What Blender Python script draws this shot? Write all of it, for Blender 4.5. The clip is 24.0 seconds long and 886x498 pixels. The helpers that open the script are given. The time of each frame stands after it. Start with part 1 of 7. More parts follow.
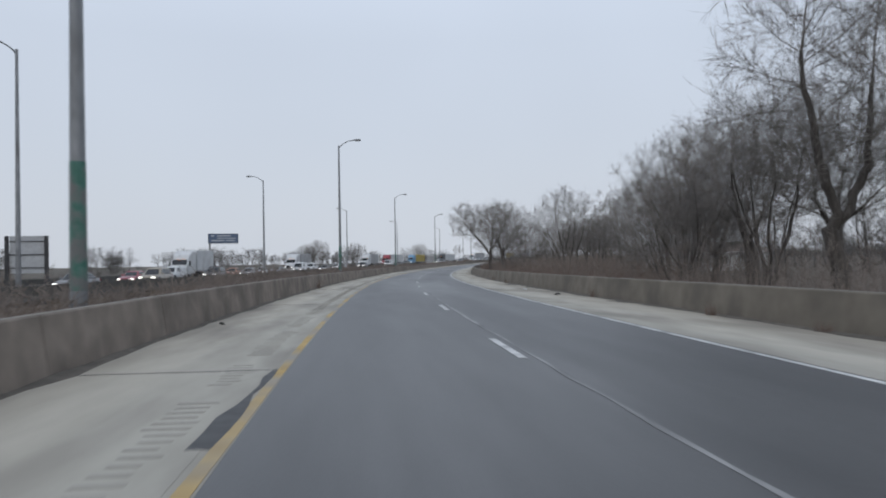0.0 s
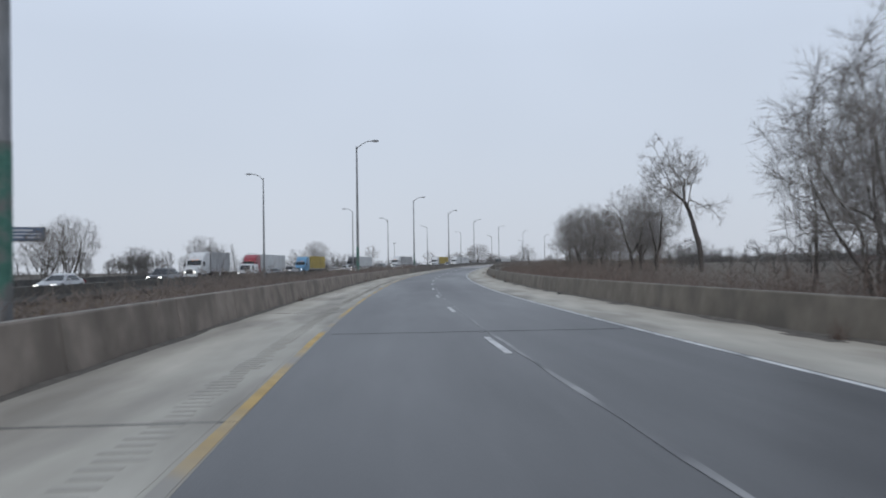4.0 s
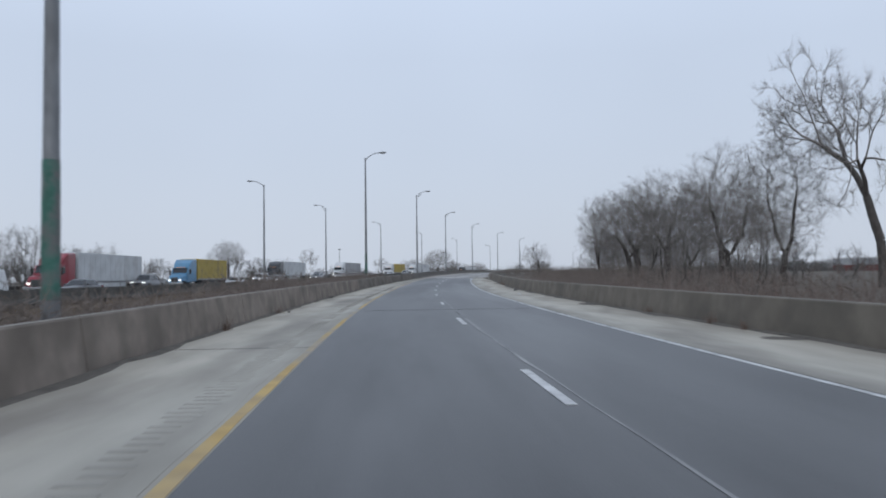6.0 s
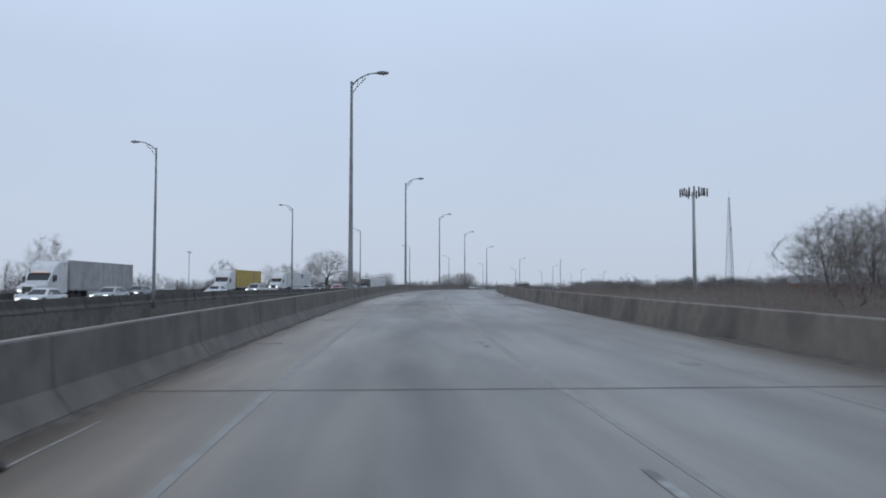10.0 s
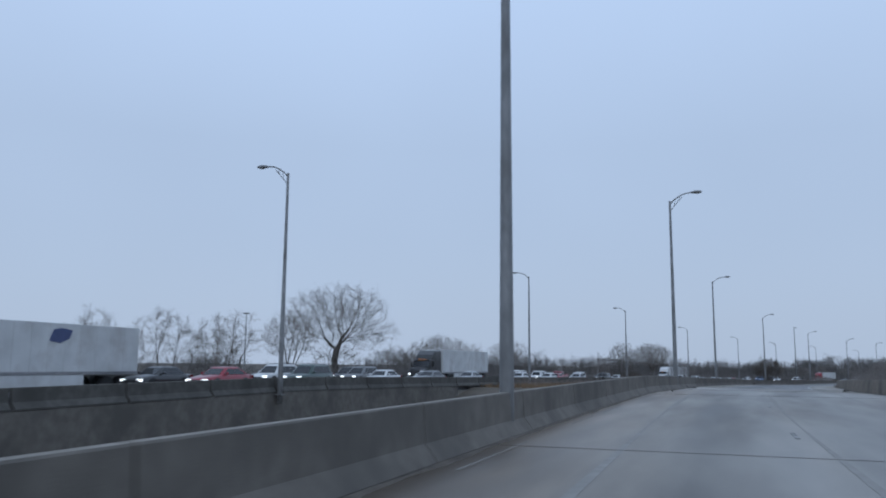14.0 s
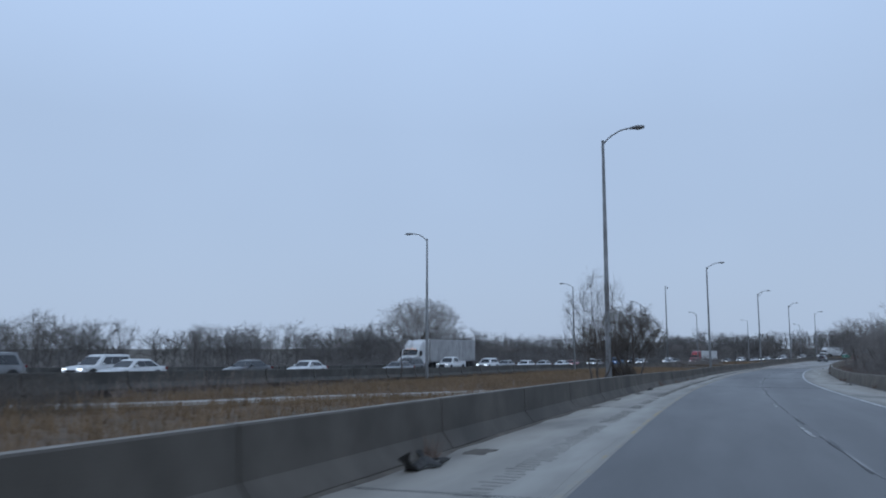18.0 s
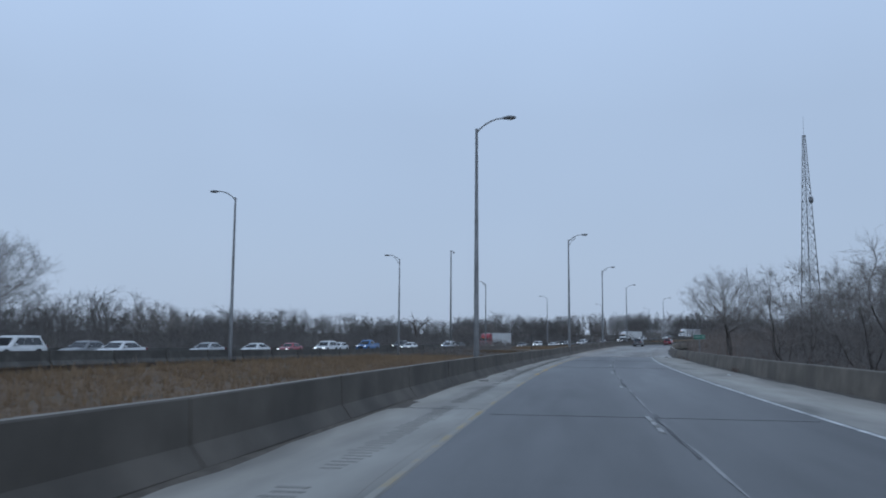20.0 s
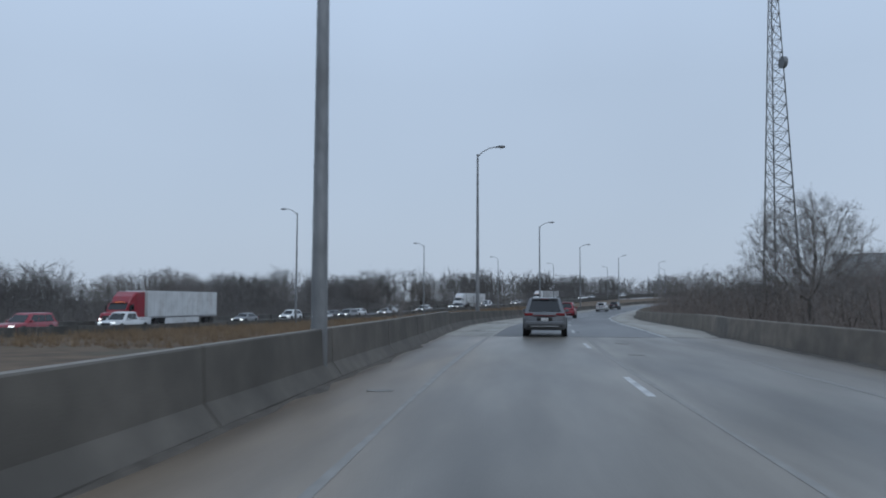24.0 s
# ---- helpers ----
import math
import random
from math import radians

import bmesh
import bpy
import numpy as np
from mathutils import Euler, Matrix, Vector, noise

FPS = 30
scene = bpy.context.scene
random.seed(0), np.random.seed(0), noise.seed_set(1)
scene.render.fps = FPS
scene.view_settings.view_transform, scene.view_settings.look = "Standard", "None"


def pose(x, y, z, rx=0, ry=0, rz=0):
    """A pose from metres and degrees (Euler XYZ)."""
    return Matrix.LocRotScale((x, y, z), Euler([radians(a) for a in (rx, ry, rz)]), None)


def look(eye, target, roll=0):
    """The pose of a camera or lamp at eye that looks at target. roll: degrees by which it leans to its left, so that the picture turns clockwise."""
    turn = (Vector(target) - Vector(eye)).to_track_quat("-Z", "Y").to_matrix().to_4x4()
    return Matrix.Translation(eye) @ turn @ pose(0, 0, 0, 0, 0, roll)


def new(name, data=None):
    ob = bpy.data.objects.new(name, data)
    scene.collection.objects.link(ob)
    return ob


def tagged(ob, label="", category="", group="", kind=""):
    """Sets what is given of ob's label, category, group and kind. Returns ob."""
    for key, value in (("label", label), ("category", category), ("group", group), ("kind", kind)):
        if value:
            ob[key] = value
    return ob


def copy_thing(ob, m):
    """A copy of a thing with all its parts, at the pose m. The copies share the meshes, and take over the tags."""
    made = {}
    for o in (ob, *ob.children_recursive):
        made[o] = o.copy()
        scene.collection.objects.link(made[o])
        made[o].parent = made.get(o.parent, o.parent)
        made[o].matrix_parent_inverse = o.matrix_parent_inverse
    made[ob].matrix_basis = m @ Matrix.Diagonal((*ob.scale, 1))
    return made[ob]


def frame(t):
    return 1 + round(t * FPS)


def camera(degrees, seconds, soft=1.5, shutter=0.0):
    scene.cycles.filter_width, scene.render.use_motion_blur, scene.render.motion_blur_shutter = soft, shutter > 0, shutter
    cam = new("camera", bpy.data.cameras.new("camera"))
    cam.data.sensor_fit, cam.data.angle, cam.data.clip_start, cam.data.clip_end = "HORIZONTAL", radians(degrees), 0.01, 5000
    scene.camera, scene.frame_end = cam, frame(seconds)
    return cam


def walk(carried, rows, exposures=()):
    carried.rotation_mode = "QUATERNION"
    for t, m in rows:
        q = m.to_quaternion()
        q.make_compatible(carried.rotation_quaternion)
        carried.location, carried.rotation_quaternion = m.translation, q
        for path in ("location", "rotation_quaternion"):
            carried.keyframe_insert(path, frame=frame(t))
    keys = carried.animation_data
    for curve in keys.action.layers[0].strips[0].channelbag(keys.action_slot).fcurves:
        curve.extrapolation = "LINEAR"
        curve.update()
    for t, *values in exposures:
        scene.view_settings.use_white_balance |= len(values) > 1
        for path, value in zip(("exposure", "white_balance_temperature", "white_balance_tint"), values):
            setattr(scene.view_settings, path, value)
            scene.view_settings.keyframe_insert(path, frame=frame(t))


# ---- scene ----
# The camera rides in the left lane of a divided motorway that bends to the right.
cam = camera(58.99, 24.0, soft=1.9, shutter=0.12)
# seconds, x, y, z, heading, pitch, lean
PATH = [
    (0.0, 1.2, 1.007, 1.42, -6.12, 0.89, 0.95),
    (0.5, 1.329, 17.401, 1.389, -7.79, 0.6, 0.78),
    (1.0, 1.754, 33.796, 1.333, -8.68, 0.52, 0.6),
    (1.5, 2.657, 50.186, 1.273, -8.53, 1.29, 0.42),
    (2.0, 3.868, 66.562, 1.212, -9.61, 1.96, 0.24),
    (2.5, 5.264, 82.927, 1.152, -11.16, 1.07, 0.2),
    (3.0, 6.981, 99.267, 1.091, -11.73, 0.78, 0.16),
    (3.5, 9.048, 115.571, 1.112, -12.57, 1.37, 0.91),
    (4.0, 11.452, 131.81, 1.134, -13.53, 1.38, 0.86),
    (4.5, 14.163, 147.978, 1.155, -14.46, 1.39, 0.8),
    (5.0, 17.166, 164.046, 1.177, -15.37, 1.4, 0.75),
    (5.5, 20.448, 179.984, 1.207, -16.24, 1.41, 0.7),
    (6.0, 23.864, 195.816, 1.308, -17.38, 2.02, 0.71),
    (6.5, 27.579, 211.61, 1.408, -18.31, 3.09, 0.7),
    (7.0, 31.59, 227.372, 1.509, -19.26, 3.36, 0.68),
    (7.5, 35.917, 243.145, 1.611, -21.04, 3.35, 0.6),
    (8.0, 40.528, 258.805, 1.735, -22.63, 2.84, 0.53),
    (8.5, 45.523, 274.175, 1.954, -23.72, 2.74, 0.6),
    (9.0, 50.774, 289.374, 2.172, -24.99, 2.83, 0.68),
    (9.5, 56.314, 304.405, 2.389, -25.66, 2.78, 0.32),
    (10.0, 62.123, 319.326, 2.605, -25.32, 2.93, -0.03),
    (10.5, 68.206, 334.203, 2.818, -27.15, 3.73, 0.47),
    (11.0, 74.519, 349.022, 3.015, -28.1, 3.67, 0.46),
    (11.5, 81.125, 363.75, 3.212, -29.09, 3.62, 0.45),
    (12.0, 88.028, 378.358, 3.41, -30.13, 3.56, 0.45),
    (12.5, 95.23, 392.82, 3.607, -31.22, 3.51, 0.44),
    (13.0, 102.886, 407.04, 3.761, -27.78, 4.14, 0.93),
    (13.5, 110.74, 421.288, 3.805, -19.06, 6.51, 0.22),
    (14.0, 118.928, 435.412, 3.849, -12.33, 8.37, -0.49),
    (14.5, 127.369, 449.378, 3.893, -11.8, 7.85, 0.38),
    (15.0, 136.102, 463.174, 3.937, -13.85, 6.52, 1.26),
    (15.5, 145.109, 476.815, 3.864, -14.93, 5.31, 1.23),
    (16.0, 154.369, 490.254, 3.605, -14.76, 4.8, 1.21),
    (16.5, 163.771, 503.518, 3.347, -15.92, 5.18, 1.02),
    (17.0, 173.373, 516.554, 3.09, -18.04, 5.36, 0.84),
    (17.5, 183.276, 529.221, 2.835, -19.82, 5.48, 0.44),
    (18.0, 193.363, 541.689, 2.562, -21.28, 7.2, 0.03),
    (18.5, 203.739, 553.989, 2.265, -22.0, 7.98, -0.63),
    (19.0, 214.286, 566.057, 1.97, -27.36, 7.96, -1.29),
    (19.5, 224.948, 577.808, 1.677, -32.56, 6.72, -0.4),
    (20.0, 235.692, 589.36, 1.386, -35.09, 6.14, -0.36),
    (20.5, 246.603, 600.642, 1.158, -37.65, 5.56, -0.32),
    (21.0, 257.699, 611.673, 1.007, -40.18, 4.99, -0.28),
    (21.5, 268.989, 622.48, 0.856, -42.68, 4.41, -0.24),
    (22.0, 280.443, 633.098, 0.705, -43.81, 4.62, -0.67),
    (22.5, 292.187, 643.616, 0.553, -44.4, 5.44, -0.22),
    (23.0, 304.17, 653.978, 0.456, -44.96, 6.26, 0.23),
    (23.5, 316.264, 664.223, 0.46, -46.01, 5.03, 0.04),
    (24.0, 328.56, 674.247, 0.465, -47.14, 3.8, -0.16),
]


def eye_pose(x, y, z, yaw, pitch, lean):
    a, b = radians(yaw), radians(pitch)
    way = Vector((-math.sin(a) * math.cos(b), math.cos(a) * math.cos(b), math.sin(b)))
    eye = Vector((x, y, z))
    return look(eye, eye + way, -lean)


EXPOSURES = [(0.0, 0.07, 6320, 9), (3.5, 0.07, 6270, 9), (6.0, 0.05, 6050, 9), (8.0, 0.0, 5900, 8), (10.0, 0.0, 5850, 8), (12.5, -0.10, 5700, 7),
             (14.0, -0.22, 5380, 7), (17.0, -0.16, 5380, 7), (19.0, -0.32, 5180, 6), (21.5, -0.17, 5600, 6), (23.0, -0.26, 5450, 6), (24.0, -0.20, 5650, 5)]
walk(cam, [(r[0], eye_pose(*r[1:])) for r in PATH], EXPOSURES)

# ---- sky and light: an even overcast ----
SUN_UP, SUN_TURN = radians(38), radians(200)
world = bpy.data.worlds.new("overcast")
scene.world = world
world.use_nodes = True
wn, wl = world.node_tree.nodes, world.node_tree.links
wn.clear()
sky = wn.new("ShaderNodeTexSky")
sky.sky_type, sky.sun_disc, sky.sun_elevation, sky.sun_rotation = "NISHITA", False, SUN_UP, SUN_TURN
sky.air_density, sky.dust_density = 1.0, 4.0
gain = wn.new("ShaderNodeVectorMath")
gain.operation = "SCALE"
gain.inputs["Scale"].default_value = 0.08
tc = wn.new("ShaderNodeTexCoord")
sep = wn.new("ShaderNodeSeparateXYZ")
ramp = wn.new("ShaderNodeValToRGB")
ramp.color_ramp.elements[0].position, ramp.color_ramp.elements[0].color = 0.0, (0.635, 0.662, 0.715, 1)
ramp.color_ramp.elements[1].position, ramp.color_ramp.elements[1].color = 1.0, (0.64, 0.705, 0.82, 1)
mid = ramp.color_ramp.elements.new(0.16)
mid.color = (0.612, 0.655, 0.732, 1)
high = ramp.color_ramp.elements.new(0.44)
high.color = (0.70, 0.772, 0.90, 1)
lowmid = ramp.color_ramp.elements.new(0.27)
lowmid.color = (0.615, 0.667, 0.758, 1)
cloud = wn.new("ShaderNodeTexNoise")
cloud.inputs["Scale"].default_value, cloud.inputs["Detail"].default_value = 1.6, 3.0
cloudy = wn.new("ShaderNodeMapRange")
cloudy.inputs["From Min"].default_value, cloudy.inputs["From Max"].default_value = 0.3, 0.7
cloudy.inputs["To Min"].default_value, cloudy.inputs["To Max"].default_value = 0.95, 1.04
veil = wn.new("ShaderNodeVectorMath")
veil.operation = "SCALE"
mix = wn.new("ShaderNodeMix")
mix.data_type, mix.inputs["Factor"].default_value = "RGBA", 0.9
back = wn.new("ShaderNodeBackground")
out = wn.new("ShaderNodeOutputWorld")
wl.new(tc.outputs["Generated"], sep.inputs[0])
wl.new(sep.outputs["Z"], ramp.inputs[0])
wl.new(tc.outputs["Generated"], cloud.inputs["Vector"])
wl.new(cloud.outputs[0], cloudy.inputs["Value"])
wl.new(ramp.outputs[0], veil.inputs[0])
wl.new(cloudy.outputs[0], veil.inputs["Scale"])
wl.new(sky.outputs[0], gain.inputs[0])
wl.new(gain.outputs[0], mix.inputs[6])
wl.new(veil.outputs[0], mix.inputs[7])
wl.new(mix.outputs[2], back.inputs[0])
wl.new(back.outputs[0], out.inputs[0])
lamp = bpy.data.lights.new("sun", "SUN")
lamp.energy, lamp.angle, lamp.color = 0.5, radians(40), (1.0, 0.97, 0.93)
new("sun", lamp).matrix_world = look((0, 0, 60), (math.sin(SUN_TURN) * -60, math.cos(SUN_TURN) * -60, 60 - 60 * math.tan(SUN_UP)))


# ---- materials ----
def material(name, low, high, scale=4.0, rough=0.8, metal=0.0, bump=0.0, fine=60.0, stain=None, stain_scale=0.35, stain_at=0.58,
             vary=0.0, world_space=True, island=0.0, stretch=(1, 1, 1), coat=0.0, rough_low=None, along=False, lanes=None):
    """A surface with grain, broad stains and relief. low, high: the base colour's range."""
    m = bpy.data.materials.new(name)
    m.use_nodes = True
    n, l = m.node_tree.nodes, m.node_tree.links
    p = n["Principled BSDF"]
    if along:
        g = n.new("ShaderNodeUVMap")
        src = g.outputs[0]
    elif world_space:
        g = n.new("ShaderNodeNewGeometry")
        src = g.outputs["Position"]
    else:
        g = n.new("ShaderNodeTexCoord")
        src = g.outputs["Object"]
    mp = n.new("ShaderNodeMapping")
    mp.inputs["Scale"].default_value = stretch
    l.new(src, mp.inputs[0])
    a = n.new("ShaderNodeTexNoise")
    a.inputs["Scale"].default_value, a.inputs["Detail"].default_value = scale, 6.0
    l.new(mp.outputs[0], a.inputs["Vector"])
    r = n.new("ShaderNodeValToRGB")
    r.color_ramp.elements[0].position, r.color_ramp.elements[1].position = 0.32, 0.68
    r.color_ramp.elements[0].color, r.color_ramp.elements[1].color = (*low, 1), (*high, 1)
    l.new(a.outputs[0], r.inputs[0])
    col = r.outputs[0]
    if stain:
        b = n.new("ShaderNodeTexNoise")
        b.inputs["Scale"].default_value, b.inputs["Detail"].default_value = stain_scale, 4.0
        l.new(mp.outputs[0], b.inputs["Vector"])
        q = n.new("ShaderNodeMapRange")
        q.inputs["From Min"].default_value, q.inputs["From Max"].default_value = stain_at - 0.08, stain_at + 0.12
        l.new(b.outputs[0], q.inputs["Value"])
        x = n.new("ShaderNodeMix")
        x.data_type = "RGBA"
        l.new(q.outputs[0], x.inputs["Factor"])
        l.new(col, x.inputs[6])
        x.inputs[7].default_value = (*stain, 1)
        col = x.outputs[2]
    if lanes:
        # tyre tracks and dirt: the tone across the road, by metres from the yellow line
        ux = n.new("ShaderNodeSeparateXYZ")
        l.new(src, ux.inputs[0])
        wob = n.new("ShaderNodeTexNoise")
        wob.inputs["Scale"].default_value, wob.inputs["Detail"].default_value = 0.12, 2.0
        l.new(src, wob.inputs["Vector"])
        add = n.new("ShaderNodeMath")
        add.operation = "MULTIPLY_ADD"
        add.inputs[1].default_value = 0.5
        l.new(wob.outputs[0], add.inputs[0])
        l.new(ux.outputs[0], add.inputs[2])
        mr = n.new("ShaderNodeMapRange")
        mr.inputs["From Min"].default_value, mr.inputs["From Max"].default_value = -3.5 + 0.25, 10.5 + 0.25
        l.new(add.outputs[0], mr.inputs["Value"])
        rr = n.new("ShaderNodeValToRGB")
        rr.color_ramp.interpolation = "EASE"
        els = rr.color_ramp.elements
        for k, (uu, tone) in enumerate(lanes):
            e = els[k] if k < 2 else els.new((uu + 3.5) / 14.0)
            e.position = (uu + 3.5) / 14.0
            e.color = (*tone, 1)
        l.new(mr.outputs[0], rr.inputs[0])
        mu = n.new("ShaderNodeMix")
        mu.data_type, mu.blend_type = "RGBA", "MULTIPLY"
        mu.inputs["Factor"].default_value = 1.0
        l.new(col, mu.inputs[6])
        l.new(rr.outputs[0], mu.inputs[7])
        col = mu.outputs[2]
    if vary or island:
        if island:
            o = n.new("ShaderNodeNewGeometry")
            rnd = o.outputs["Random Per Island"]
        else:
            o = n.new("ShaderNodeObjectInfo")
            rnd = o.outputs["Random"]
        v = n.new("ShaderNodeMapRange")
        v.inputs["To Min"].default_value, v.inputs["To Max"].default_value = 1 - (vary or island), 1 + (vary or island)
        l.new(rnd, v.inputs["Value"])
        s = n.new("ShaderNodeVectorMath")
        s.operation = "SCALE"
        l.new(col, s.inputs[0])
        l.new(v.outputs[0], s.inputs["Scale"])
        col = s.outputs[0]
    l.new(col, p.inputs["Base Color"])
    p.inputs["Metallic"].default_value = metal
    p.inputs["Roughness"].default_value = rough
    if rough_low is not None:
        w = n.new("ShaderNodeTexNoise")
        w.inputs["Scale"].default_value, w.inputs["Detail"].default_value = 0.25, 3.0
        l.new(mp.outputs[0], w.inputs["Vector"])
        q = n.new("ShaderNodeMapRange")
        q.inputs["From Min"].default_value, q.inputs["From Max"].default_value = 0.35, 0.65
        q.inputs["To Min"].default_value, q.inputs["To Max"].default_value = rough_low, rough
        l.new(w.outputs[0], q.inputs["Value"])
        l.new(q.outputs[0], p.inputs["Roughness"])
    if coat:
        p.inputs["Coat Weight"].default_value = coat
        p.inputs["Coat Roughness"].default_value = 0.08
    if bump:
        f = n.new("ShaderNodeTexNoise")
        f.inputs["Scale"].default_value, f.inputs["Detail"].default_value = fine, 3.0
        l.new(mp.outputs[0], f.inputs["Vector"])
        h = n.new("ShaderNodeBump")
        h.inputs["Strength"].default_value, h.inputs["Distance"].default_value = bump, 0.01
        l.new(f.outputs[0], h.inputs["Height"])
        l.new(h.outputs[0], p.inputs["Normal"])
    return m


def plain(name, colour, rough=0.5, metal=0.0, coat=0.0, glow=0.0):
    k = [c * 0.82 for c in colour]
    m = material(name, k, colour, scale=3.0, rough=rough, metal=metal, coat=coat, world_space=False)
    if glow:
        p = m.node_tree.nodes["Principled BSDF"]
        p.inputs["Emission Color"].default_value = (*colour, 1)
        p.inputs["Emission Strength"].default_value = glow
    return m


g3 = lambda t, w=0.0: (t + w, t, t - w)
TRACKS_ASPHALT = [(-3.5, g3(0.8)), (10.5, g3(0.8)), (0.2, g3(1.0)), (0.95, g3(0.86)), (1.9, g3(1.02)), (2.8, g3(0.86)), (3.6, g3(1.05)), (4.55, g3(0.84)), (5.4, g3(0.98)), (6.3, g3(0.82)), (7.0, g3(0.95))]
TRACKS_DECK = [(-3.5, g3(0.8, 0.05)), (10.5, g3(0.7, 0.03)), (-1.9, g3(0.72, 0.12)), (-1.0, g3(0.92, 0.14)), (-0.1, g3(1.02, 0.10)), (0.6, g3(1.0, 0.03)), (1.9, g3(0.78)), (3.1, g3(0.98)), (3.75, g3(1.1, 0.02)), (4.4, g3(0.95)), (5.5, g3(0.76)), (6.6, g3(0.98)), (7.6, g3(0.86, 0.03)), (8.9, g3(0.98, 0.05))]
TRACKS_SIDE = [(-3.5, g3(0.7, 0.03)), (10.5, g3(0.72, 0.04)), (-2.7, g3(0.92, 0.03)), (-1.7, g3(1.06, 0.02)), (-1.2, g3(0.9, 0.01)), (-0.5, g3(1.0)), (0.1, g3(0.85)), (7.2, g3(0.85)), (8.0, g3(1.05, 0.01)), (9.2, g3(0.95, 0.03))]
